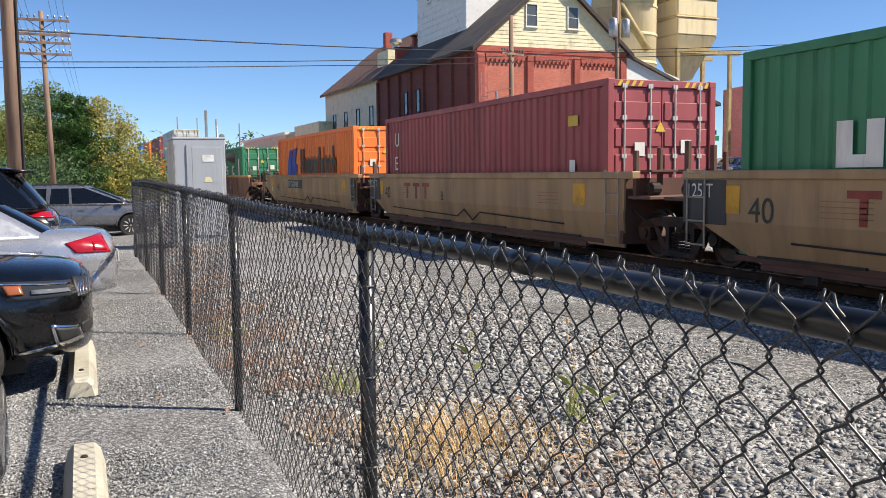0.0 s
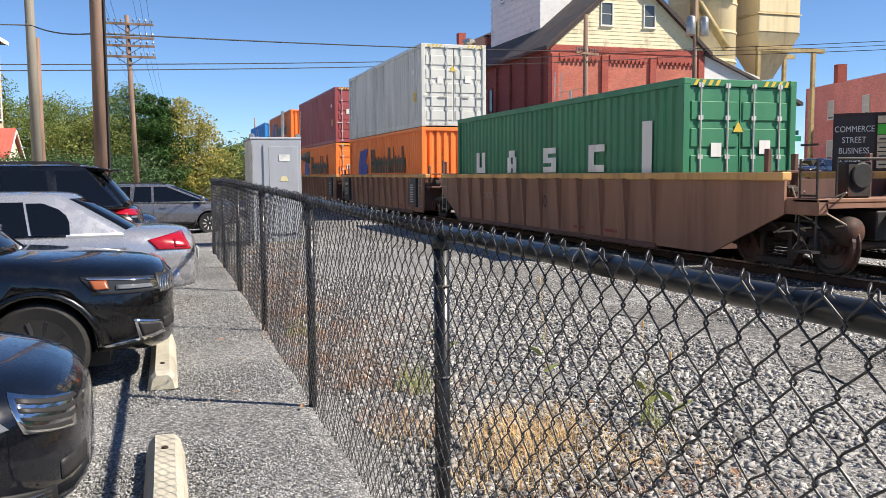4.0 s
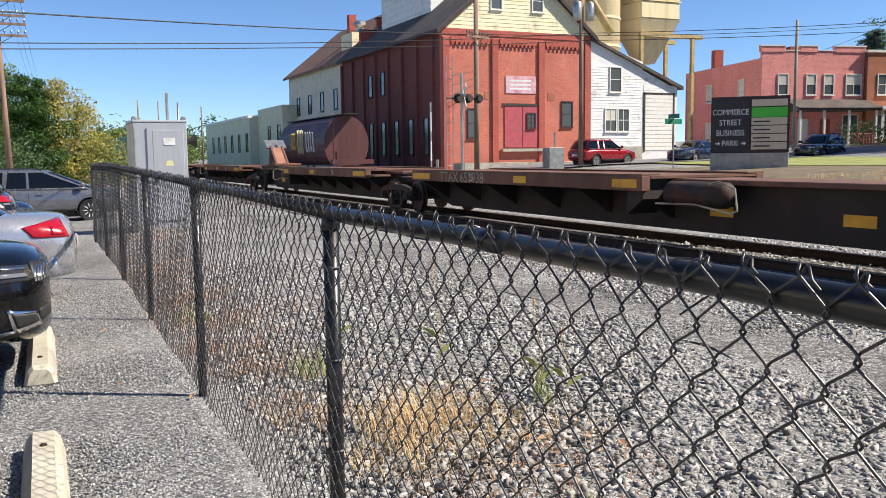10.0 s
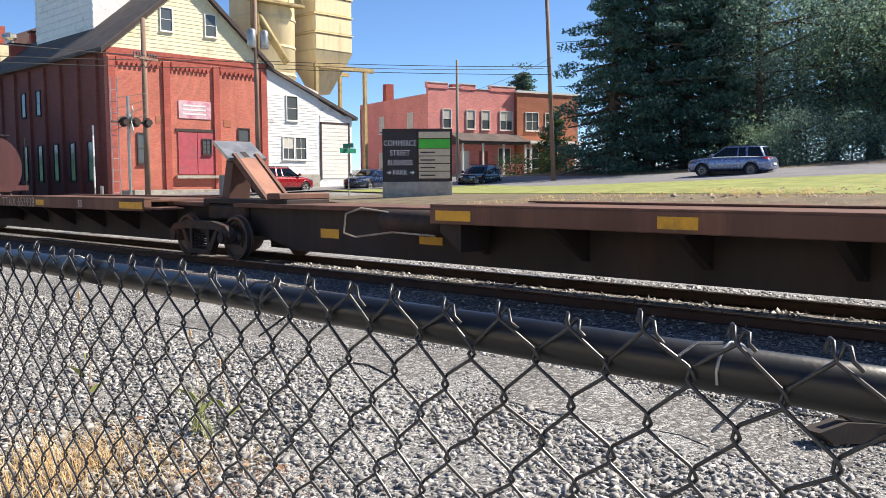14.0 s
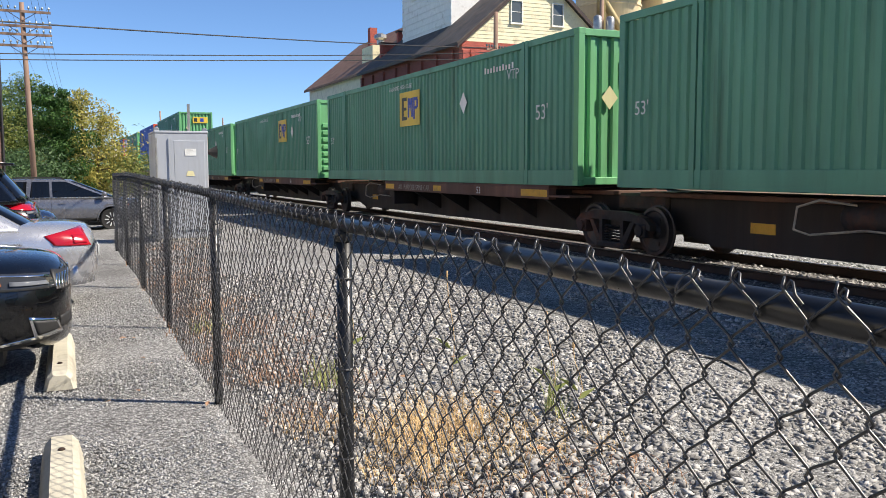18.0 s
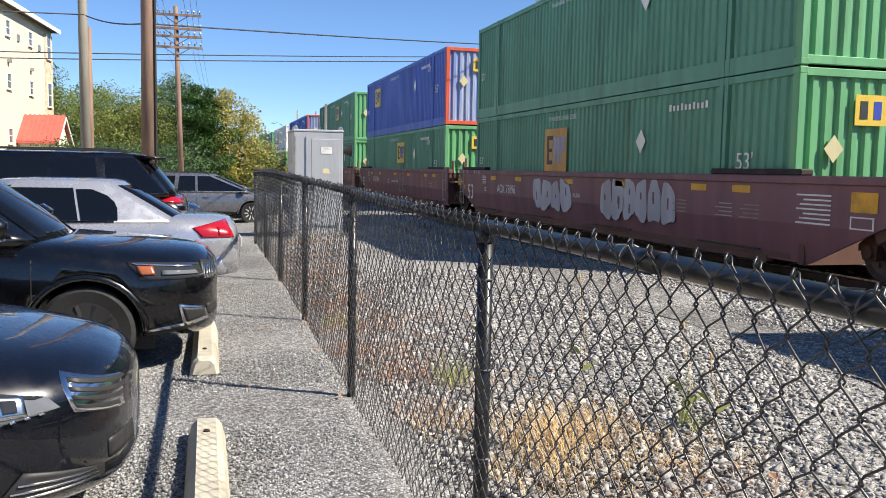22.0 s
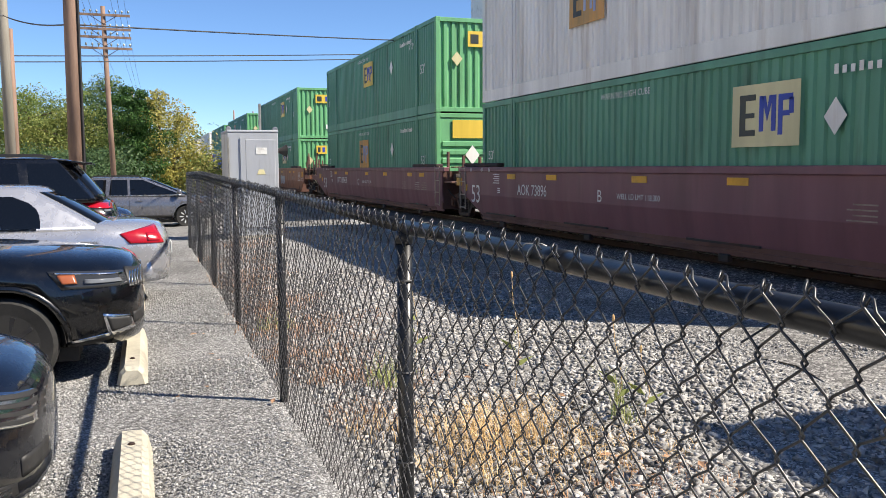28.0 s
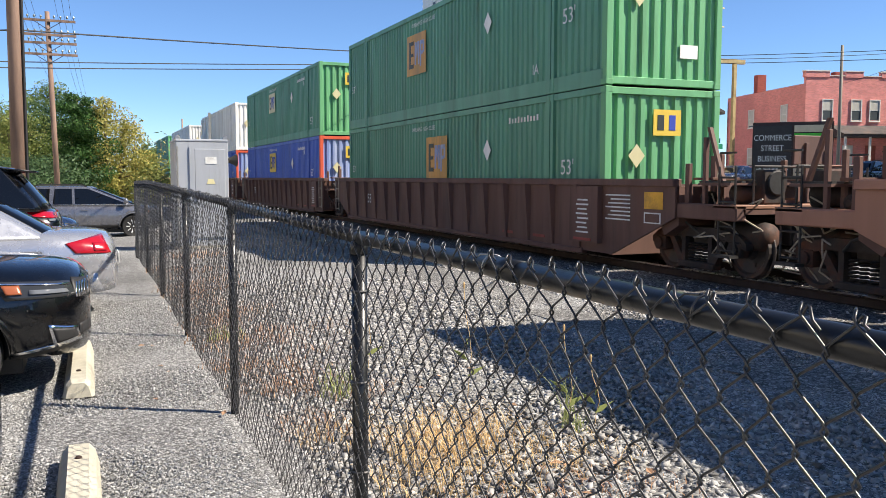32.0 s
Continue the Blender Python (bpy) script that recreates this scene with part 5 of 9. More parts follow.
# brown ribbed cars
BRN = "rust-brown rib-sided articulated well car with a buff top edge"
well_unit(50.85, L40, P_brown, "ribbed", BRN, "end", "end", "", "brown")
container(50.85, ZL, L40, P_uasc, "uasc", "deep green " + H40 + " with white side letters", mark="uasc")
for s0, fr, re, no in ((72.8, "end", "joint", ""), (88.85, "joint", "joint", "1251"), (104.55, "joint", "joint", "1251"), (120.65, "joint", "joint", "1251"), (136.4, "joint", "end", "")):
    well_unit(s0, L40, P_brown, "ribbed", BRN, fr, re, no, "brown")
container(72.8, ZL, L40, P_uasc, "uasc", "deep green " + H40 + " with white side letters", mark="uasc")
container(88.85, ZL, L40, P_orange, "orange", "bright orange " + H40 + " below a grey-white one", end="ribbed", mark="lloyd")
container(88.85, ZU, L40, P_greyw, "greyw", "stained grey-white " + H40 + " on an orange one", mark="codes")
container(104.55, ZL, L40, P_orange, "orange", "bright orange " + H40 + " below a maroon one", mark="lloyd")
container(104.55, ZU, L40, P_maroon, "maroon", "faded maroon " + H40 + " stacked on an orange one", mark="codes")
container(120.65, ZL, L40, P_orange, "orange", "bright orange " + H40 + " with doors to the front", mark="lloyd")
container(120.65, ZU, L40, P_orange, "orange_top", "bright orange " + H40 + " stacked on its like", end="ribbed", mark="lloyd")
container(136.4, ZL, L40, P_blue, "blue", "sky blue " + H40 + " with a white ring emblem", mark="globe")
container(136.4, ZU, L40, P_blue, "blue", "sky blue " + H40 + " stacked on its like", mark="globe")


# ---- spine cars ----
def spine_unit(s, length, label, front="joint", rear="joint", hitch=False, words="", mark=""):
    """One unit of a skeleton spine car: narrow centre sill, side ledges and end platforms. Local y from 0 to length."""
    u = thing("spine_car", label, "spine car", "spine cars of the train")
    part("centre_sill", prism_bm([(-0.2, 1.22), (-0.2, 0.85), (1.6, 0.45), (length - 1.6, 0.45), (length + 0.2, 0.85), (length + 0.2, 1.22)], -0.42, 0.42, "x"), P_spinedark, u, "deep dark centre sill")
    part("deck", box_bm(-0.62, 0.62, -0.1, length + 0.1, 1.22, 1.3, bevel=0.01), P_spine, u)
    flip = front == "end"   # the leading unit carries its platform at the other end
    p0, p1 = (length - 10.4, length - 1.1) if flip else (1.1, 10.4)   # the platform; the rest is bare sill with the brake gear

    def at(y):
        return length - y if flip else y

    part("deck_sheet", box_bm(-1.13, 1.13, p0, p1, 1.31, 1.35), P_spine, u, "rust-brown deck sheet")
    part("end_tongue", prism_bm([(-1.3, at(1.1)), (-1.3, at(0.35)), (-0.8, at(0.35)), (-0.6, at(1.1))], 1.16, 1.2, "z"), P_spine, u, "low plate at the platform's end")
    for sx in (-1, 1):
        part("side_ledge", box_bm(sx * 1.22 - 0.09, sx * 1.22 + 0.09, p0, p1, 1.11, 1.36, bevel=0.012), P_spine, u, "rusty side ledge")
        part("ledge_lip", box_bm(sx * 1.12 - 0.18, sx * 1.12 + 0.18, p0, p1, 1.362, 1.385), P_spine, u)
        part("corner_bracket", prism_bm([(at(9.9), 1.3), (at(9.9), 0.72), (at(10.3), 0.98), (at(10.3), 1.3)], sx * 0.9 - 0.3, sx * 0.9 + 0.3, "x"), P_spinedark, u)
    n = 6
    for i in range(n):
        y = p0 + 0.3 + i * (p1 - p0 - 0.6) / (n - 1)
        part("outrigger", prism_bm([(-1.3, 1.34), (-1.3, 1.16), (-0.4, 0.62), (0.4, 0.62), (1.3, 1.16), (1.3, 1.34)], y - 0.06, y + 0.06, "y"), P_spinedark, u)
    X = -1.22 - 0.092
    for y, w_ in ((1.15, 1.05), (6.3, 0.5), (9.62, 0.66)):
        part("reflector", box_bm(X - 0.004, X, min(at(y), at(y + w_)), max(at(y), at(y + w_)), 1.16, 1.3), M_yellow_mark, u)
    for y in (11.0, 13.5):
        part("reflector", box_bm(-0.43, -0.42, min(at(y), at(y + 0.5)), max(at(y), at(y + 0.5)), 0.72, 0.88), M_yellow_mark, u)
    plane_text("53", 0.22, M_white_mark, u, X - 0.002, at(4.3), 1.16)
    if words:
        plane_text(words, 0.2, P_fadedmark, u, X - 0.002, length * 0.6 - 0.57, 1.16)
    if mark:
        plane_text(mark[0], 0.33, P_fadedmark, u, X - 0.006, mark[1], 1.12, narrow=1.15)
    part("air_tank", lathe_bm([(0.1, -0.7), (0.2, -0.6), (0.2, 0.6), (0.1, 0.7)], 14, "y", (-0.85, at(11.2), 1.08)), M_truck, u, smooth=True)
    bm = bmesh.new()
    pts = [(-1.0, 11.6, 1.24), (-1.2, 12.0, 1.3), (-1.22, 12.35, 1.2), (-1.22, 12.4, 0.9), (-1.15, 12.2, 0.84), (-1.1, 11.4, 0.94), (-1.1, 10.5, 0.92)]
    for p, q in zip(pts, pts[1:]):
        add_rod(bm, (p[0], at(p[1]), p[2]), (q[0], at(q[1]), q[2]), 0.016, 6)
    part("brake_lever", bm, M_lightgear, u)
    if front == "joint":
        truck(u, -0.65, s)
        part("joint_casting", box_bm(-0.5, 0.5, -1.5, -0.05, 0.95, 1.26, bevel=0.05), M_truck, u)
    else:
        truck(u, 0.6, s)
        coupler(u, -0.9, -1)
        handrails(u, -0.3, -1)
        part("end_deck", box_bm(-1.25, 1.25, -0.95, 0.3, 1.2, 1.27), P_spine, u)
    if rear == "end":
        truck(u, length - 0.4, s)
        coupler(u, length + 1.1, 1)
        handrails(u, length + 0.5, 1)
        part("end_deck", box_bm(-1.25, 1.25, length - 0.3, length + 1.15, 1.2, 1.27), P_spine, u)
    if hitch:
        # trailer hitch: raised plate on a slanted strut
        h = part("hitch_strut", prism_bm([(3.4, 1.3), (3.65, 1.3), (1.95, 2.28), (1.75, 2.2)], -0.32, 0.32, "x"), P_spine, u, "slanted rusty hitch strut")
        part("hitch_leg", prism_bm([(1.2, 1.3), (1.75, 1.3), (1.9, 2.2), (1.65, 2.25)], -0.28, 0.28, "x"), P_spinedark, u)
        part("hitch_plate", prism_bm([(1.35, 2.42), (1.35, 2.34), (2.35, 2.06), (2.38, 2.14)], -0.45, 0.45, "x"), M_galv, u, "bare worn hitch plate")
    return on_train(u, s)


SPN = "empty rusty skeleton spine car with yellow side reflectors"
WORDS = "ALL PURPOSE SPINE CAR"
spine_unit(154.3, 16.4, SPN, "end", "joint", False, "", ("TTAX 653938", 13.6))
spine_unit(172.0, 16.4, SPN, "joint", "joint", False)
spine_unit(189.5, 16.4, SPN, "joint", "joint", False, WORDS)
spine_unit(207.2, 16.4, SPN, "joint", "joint", False)
spine_unit(224.9, 16.4, SPN, "joint", "end", False, "", ("TTAX 653938", 9.1))
for s0 in (186.8, 222.5, 240.2):
    u = thing("trailer_hitch", "raised rusty trailer hitch with a slanted strut on a spine car", "trailer hitch", "trailer hitches")
    for sx in (-0.3, 0.22):
        part("hitch_strut", prism_bm([(0.5, 0.06), (0.68, 0.06), (1.78, 0.92), (1.66, 1.0)], sx, sx + 0.08, "x"), P_spine, u, "slanted rusty hitch strut")
    part("strut_web", prism_bm([(0.68, 0.16), (0.73, 0.14), (1.66, 0.88), (1.61, 0.92)], -0.22, 0.22, "x"), P_rustwell, u)
    part("hitch_leg", prism_bm([(1.95, 0.0), (2.22, 0.0), (1.98, 0.95), (1.7, 0.98)], -0.24, 0.24, "x"), P_darkwell, u)
    plate = part("hitch_plate", prism_bm([(2.14, 1.26), (2.17, 1.2), (1.62, 0.84), (1.58, 0.9)], -0.45, 0.45, "x"), M_galv, u, "bare worn hitch plate")
    part("plate_slot", prism_bm([(1.78, 1.035), (1.78, 1.015), (1.6, 0.897), (1.6, 0.917)], -0.07, 0.07, "x"), M_steel, plate)
    part("hitch_hub", rod_bm((-0.3, 1.8, 0.9), (0.3, 1.8, 0.9), 0.09, 12), M_truck, u)
    part("hitch_base", box_bm(-0.5, 0.5, -0.4, 2.5, -0.02, 0.08, bevel=0.01), P_spinedark, u)
    part("pivot_block", box_bm(-0.6, 0.6, -0.3, 0.1, 0.08, 0.2, bevel=0.02), P_spine, u)
    on_train(u, s0, 1.3)
LSP = "loaded spine car with a dark sill under a green box"
spine_unit(245.5, 16.4, LSP, "end", "joint")
spine_unit(265.2, 16.4, LSP, "joint", "joint", False, WORDS)
spine_unit(282.6, 16.4, LSP, "joint", "joint", False, WORDS)
spine_unit(300.1, 16.4, LSP, "joint", "joint", False, WORDS)
spine_unit(317.7, 16.4, LSP, "joint", "end", False, "", ("TTAX 553656", 8.4))
D53 = "53-foot container"
GRN = "emerald green corrugated " + D53
for s0, en, mk, at in ((245.6, "ribbed", "old", 4.8), (265.3, "slats", "yellow", 4.6), (282.7, "ribbed", "yellow", 7.6), (300.2, "slats", "yellow", 4.7), (317.8, "ribbed", "yellow", 8.0)):
    container(s0, 1.39, L53, P_green, "green53", GRN + " on a spine car", end=en, end_paint=P_greenlit, mark=mk, w=2.59, at=at)

# ---- 53-foot double stacks ----
MAR = "dark maroon smooth-sided well car with white stencils"
for s0, fr, re, no in ((339.95, "end", "joint", "AOK 73896"), (360.0, "joint", "joint", "AOK 73896"), (380.3, "joint", "end", "AOK 73896"), (404.8, "end", "joint", "AOK 73896"), (425.0, "joint", "joint", "AOK 73896"), (444.95, "joint", "end", "DTTX 890438")):
    well_unit(s0, L53, P_maroonwell, "smooth", MAR, fr, re, no, "maroonwell", ((3.3, 6.5, 0.7, 1.55, 6, 3), (8.2, 10.7, 0.72, 1.5, 4, 5)) if s0 < 345 else ())
well_unit(469.3, L53, P_rustwell, "smooth", "faded rust-brown smooth-sided well car", "end", "end", "DTTX 645509", "rustwell", ((4.5, 6.1, 0.75, 1.3, 4, 8),))
for s0, fr, re in ((493.55, "end", "joint"), (513.8, "joint", "joint"), (534.1, "joint", "end"), (558.8, "end", "joint"), (579.1, "joint", "joint")):
    well_unit(s0, L53, P_darkwell, "ribbed", "dark brown rib-sided well car with white stencils", fr, re, "", "darkwell")


def stack(s, lower, upper, end_lo="ribbed", end_hi="ribbed", mlo="yellow", mhi="yellow", at=(8.5, 8.5)):
    kinds = {"g": (P_green, "green53", GRN, P_greenlit), "b": (P_navy, "navy53", "navy blue corrugated " + D53 + " with orange-red posts", P_redend), "w": (P_white, "white53", "stained off-white " + D53, None)}
    for k, zz, en, mk, place in ((lower, ZL, end_lo, mlo, at[0]), (upper, ZU, end_hi, mhi, at[1])):
        if k:
            p, key, lab, ep = kinds[k]
            container(s, zz, L53, p, key, lab + (" in a well" if zz == ZL else " atop a stack"), end=en, end_paint=ep, mark=mk, w=2.59, at=place)


stack(339.95, "g", "g", mlo="old", mhi="", at=(8.7, 8.5))
stack(360.0, "g", "b", mhi="yellow", at=(6.8, 12.4))
stack(380.3, "g", "g", at=(4.5, 6.2))
stack(404.8, "g", "b", mhi="cream")
stack(425.0, "g", "w", mlo="cream", mhi="old", at=(4.4, 9.8))
stack(444.95, "g", "g", end_lo="slats", mlo="old", at=(8.3, 7.5))
stack(469.3, "g", "g", mlo="cream", mhi="yellow", at=(4.3, 4.6))
stack(493.55, "g", "g", mlo="old", mhi="old", at=(7.3, 8.8))
stack(513.8, "b", "g", mhi="cream")
stack(534.1, "b", "w", mhi="")
stack(558.8, "g", "w")
stack(579.1, "g", "g")


# ---- across the tracks: mill, houses, road, trees ----
def clay(name, rgb, mortar, w=0.21, h=0.07):
    """Brick wall: courses with recessed mortar, varied bricks, weathering."""
    m = bpy.data.materials.new(name)
    m.use_nodes = True
    nt = m.node_tree
    b = nt.nodes["Principled BSDF"]
    b.inputs["Roughness"].default_value = 0.85
    co = nt.nodes.new("ShaderNodeTexCoord")
    sep = nt.nodes.new("ShaderNodeSeparateXYZ")
    nt.links.new(co.outputs["Object"], sep.inputs[0])
    add = nt.nodes.new("ShaderNodeMath")
    nt.links.new(sep.outputs[0], add.inputs[0])
    nt.links.new(sep.outputs[1], add.inputs[1])
    com = nt.nodes.new("ShaderNodeCombineXYZ")
    nt.links.new(add.outputs[0], com.inputs[0])
    nt.links.new(sep.outputs[2], com.inputs[1])
    br = nt.nodes.new("ShaderNodeTexBrick")
    nt.links.new(com.outputs[0], br.inputs["Vector"])
    c = lin(*rgb)
    br.inputs["Color1"].default_value = (*c, 1)
    br.inputs["Color2"].default_value = (*[k * 0.72 for k in c], 1)
    br.inputs["Mortar"].default_value = (*lin(*mortar), 1)
    br.inputs["Scale"].default_value = 1
    br.inputs["Brick Width"].default_value, br.inputs["Row Height"].default_value, br.inputs["Mortar Size"].default_value = w, h, 0.008
    ns = nt.nodes.new("ShaderNodeTexNoise")
    ns.inputs["Scale"].default_value, ns.inputs["Detail"].default_value = 0.5, 6
    nt.links.new(co.outputs["Object"], ns.inputs["Vector"])
    mr = nt.nodes.new("ShaderNodeMapRange")
    mr.inputs["From Min"].default_value, mr.inputs["From Max"].default_value, mr.inputs["To Max"].default_value = 0.4, 0.8, 0.6
    nt.links.new(ns.outputs["Fac"], mr.inputs["Value"])
    mx = nt.nodes.new("ShaderNodeMix")
    mx.data_type = "RGBA"
    nt.links.new(mr.outputs[0], mx.inputs[0])
    nt.links.new(br.outputs["Color"], mx.inputs[6])
    mx.inputs[7].default_value = (*[k * 0.6 for k in c], 1)
    nt.links.new(mx.outputs[2], b.inputs["Base Color"])
    bp = nt.nodes.new("ShaderNodeBump")
    bp.inputs["Strength"].default_value, bp.inputs["Distance"].default_value = 0.6, 0.01
    bp.invert = True
    nt.links.new(br.outputs["Fac"], bp.inputs["Height"])
    nt.links.new(bp.outputs[0], b.inputs["Normal"])
    return m


M_brick = clay("red_painted_brick", (206, 118, 98), (196, 128, 112))
# track side of the mill: dark weathered red, deepened further for its shade
M_brick_dark = clay("shaded_weathered_brick", (136, 76, 68), (124, 80, 74))
M_brick_pink = clay("salmon_painted_brick", (248, 158, 150), (244, 168, 160))
M_brick_red = clay("deep_red_brick", (186, 92, 78), (170, 98, 88))
M_brick_orange = clay("orange_brick", (186, 112, 82), (160, 120, 100))
M_cream = mat("cream_clapboard", lin(232, 222, 186), 0.7, var=0.08, dirt=lin(170, 158, 130), dirt_amount=0.2)
M_white_sid = mat("white_siding", lin(226, 226, 224), 0.6, var=0.06, dirt=lin(160, 156, 150), dirt_amount=0.18)
M_stucco = mat("grey_white_stucco", lin(226, 216, 192), 0.85, var=0.08, bump=0.2, dirt=lin(176, 164, 142), dirt_amount=0.2)
M_roof = mat("dark_grey_shingle", lin(84, 78, 76), 0.9, var=0.3, scale=0.8, grain=12, bump=0.5, bump_scale=10, dirt=lin(110, 90, 78), dirt_amount=0.3)
M_rustroof = mat("rusty_tin_roof", lin(150, 112, 88), 0.75, var=0.3, dirt=lin(110, 70, 50), dirt_amount=0.45, streak=False)
M_trimw = mat("white_trim", lin(228, 226, 218), 0.6, var=0.06, bump=0)
M_trimdark = mat("dark_trim", lin(62, 46, 44), 0.7, bump=0)
M_pink = mat("faded_pink_door", lin(178, 78, 90), 0.7, var=0.15, dirt=lin(140, 90, 88), dirt_amount=0.2)
M_winglass = glass_mat("house_glass", (0.10, 0.115, 0.12), 0.06)
M_blind = mat("pale_window_blind", lin(206, 202, 190), 0.5, var=0.08, bump=0)
M_silo = mat("beige_silo_steel", lin(232, 214, 172), 0.6, var=0.06, streak=True, dirt=lin(196, 172, 130), dirt_amount=0.15)
M_silodark = mat("tan_steel_frame", lin(176, 156, 108), 0.65, var=0.15, dirt=lin(120, 96, 66))
M_conc_old = mat("old_concrete_wall", lin(176, 170, 158), 0.9, var=0.18, bump=0.3, dirt=lin(120, 112, 102), dirt_amount=0.3)


def slab(name, x0, x1, y0, y1, z0, z1, material, parent, label="", bevel=0.0):
    return part(name, box_bm(x0, x1, y0, y1, z0, z1, bevel=bevel), material, parent, label)


def clapboards(parent, x0, x1, y, z0, z1, material, step=0.2, top=None, hole=()):
    """Lapped boards on a wall that faces -y; top(x0..x1 at z) narrows them under a gable."""
    z = z0
    while z < z1 - 0.02:
        a, b = (x0, x1) if top is None else top(z + step)
        if b - a > 0.15:
            part("board", prism_bm([(y - 0.028, z), (y, z), (y, z + step), (y - 0.008, z + step)], a, b, "x"), material, parent)
        z += step


def window(parent, x, y, z, w, h, frame=M_trimw, panes=(1, 2), face="-y", depth=0.06, blind=0.0):
    """A sash window whose lower left outer corner is at (x, z) on a wall plane."""
    t = 0.07
    wd = new("window")
    wd.parent = parent
    turn = {"-y": 0, "-x": -90, "+x": 90}[face]
    wd.matrix_basis = pose(x, y, z, 0, 0, turn)
    wob = part("frame", box_bm(-t, w + t, -depth, 0, -t, 0), frame, wd)
    for a in ((-t, w + t, -depth, 0, h, h + t), (-t, 0, -depth, 0, 0, h), (w, w + t, -depth, 0, 0, h)):
        part("frame", box_bm(*a), frame, wd)
    part("sill", box_bm(-t - 0.04, w + t + 0.04, -depth - 0.05, 0, -t - 0.05, -t), frame, wd)
    nx, nz = panes
    for i in range(nx):
        for j in range(nz):
            part("pane", box_bm(w * i / nx + 0.02, w * (i + 1) / nx - 0.02, -0.012, -0.006, h * j / nz + 0.02, h * (j + 1) / nz - 0.02), M_winglass, wd)
    if blind:
        part("blind", box_bm(0.02, w - 0.02, -0.016, -0.0125, h * (1 - blind), h - 0.02), M_blind, wd, "pale drawn blind")
    for i in range(1, nx):
        part("mullion", box_bm(w * i / nx - 0.02, w * i / nx + 0.02, -0.035, 0, 0, h), frame, wd)
    for j in range(1, nz):
        part("meeting_rail", box_bm(0, w, -0.03, 0, h * j / nz - 0.02, h * j / nz + 0.02), frame, wd)
    return wd


# red brick mill with a cream gable
GY = 53.0
mill = thing("mill_building", "old red-painted brick mill with a cream clapboard gable and dark roof", "mill")
EX0, EX1, EZ = 25.0, 36.9, 10.3
AP = (EX0 + EX1) / 2
slab("front_wall", EX0, EX1, GY, GY + 0.4, 0.3, EZ, M_brick, mill)
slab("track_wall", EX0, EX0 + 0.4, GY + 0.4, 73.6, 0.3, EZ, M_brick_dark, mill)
slab("back_wall", EX0, EX1, 73.6, 74.0, 0.3, EZ, M_brick, mill)
slab("side_wall", EX1 - 0.4, EX1, GY + 0.4, 73.6, 0.3, EZ, M_brick, mill)
APZ = 15.3
part("gable_wall", prism_bm([(EX0, EZ), (EX1, EZ), (AP, APZ)], GY + 0.02, GY + 0.3, "y"), M_cream, mill)
clapboards(mill, EX0, EX1, GY + 0.018, EZ, APZ, M_cream, 0.26, lambda z: (EX0 + (z - EZ) / (APZ - EZ) * (AP - EX0), EX1 - (z - EZ) / (APZ - EZ) * (EX1 - AP)))
for x0, z0, x1, z1 in ((EX0 - 0.5, EZ - 0.35, AP, APZ + 0.1), (AP, APZ + 0.1, EX1 + 0.5, EZ - 0.35)):
    part("roof", prism_bm([(x0, z0), (x1, z1), (x1, z1 + 0.22), (x0, z0 + 0.22)], GY - 0.35, 73.9, "y"), M_roof, mill)
    part("bargeboard", prism_bm([(x0, z0 - 0.16), (x1, z1 - 0.16), (x1, z1 + 0.1), (x0, z0 + 0.1)], GY - 0.4, GY - 0.352, "y"), M_trimdark, mill)
for x in (EX0, 28.75, 32.5, EX1 - 0.5):
    slab("pilaster", x, x + 0.5, GY - 0.14, GY, 0.4, 9.7, M_brick_red, mill, bevel=0.02)
for a, b in ((25.6, 28.6), (29.4, 32.3), (33.1, 36.3)):
    slab("cornice", a, b, GY - 0.1, GY, 9.35, 9.75, M_brick_red, mill)
    for i in range(9):
        slab("corbel", a + 0.05 + i * (b - a) / 9, a + 0.2 + i * (b - a) / 9, GY - 0.14, GY - 0.1, 9.2, 9.45, M_brick_red, mill)
slab("band", EX0 - 0.05, EX1 + 0.05, GY - 0.06, GY, 9.9, 10.25, M_brick_red, mill)
for i in range(8):
    y = GY + 1.2 + i * 2.75
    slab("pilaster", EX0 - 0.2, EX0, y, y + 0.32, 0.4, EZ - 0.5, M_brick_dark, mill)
    if i < 7:
        for zz, hh in ((1.9, 2.5), (6.6, 1.7)):
            if zz < 3 or i in (3, 4):
                window(mill, EX0 - 0.02, y + 1.85, zz, 0.75, hh, M_trimdark, (1, 2), "-x")
dr = slab("freight_door", 29.75, 31.15, GY - 0.06, GY - 0.01, 2.3, 5.1, M_pink, mill, "faded pink double freight door")
slab("freight_door", 31.2, 32.6, GY - 0.06, GY - 0.01, 2.3, 5.1, M_pink, mill, "faded pink double freight door")
slab("door_sill", 29.5, 32.9, GY - 0.3, GY, 2.0, 2.2, M_conc_old, mill)
slab("door_lintel", 29.6, 32.8, GY - 0.08, GY, 5.15, 5.35, M_trimdark, mill)
window(mill, 31.6, GY - 0.07, 3.7, 0.6, 0.95, M_trimdark, (2, 3))
slab("faded_banner", 29.85, 32.3, GY - 0.05, GY - 0.02, 6.05, 7.25, mat("faded_banner_cloth", lin(214, 178, 186), 0.7, var=0.2, scale=2, dirt=lin(190, 80, 110), dirt_amount=0.4, dirt_scale=1.6), mill, "faded pink and white banner")
for i in range(3):
    slab("lettering", 30.15, 31.9, GY - 0.06, GY - 0.05, 6.3 + i * 0.28, 6.42 + i * 0.28, M_white_mark, mill)
window(mill, 34.5, GY - 0.02, 3.8, 0.85, 1.7, M_trimdark, (1, 2))
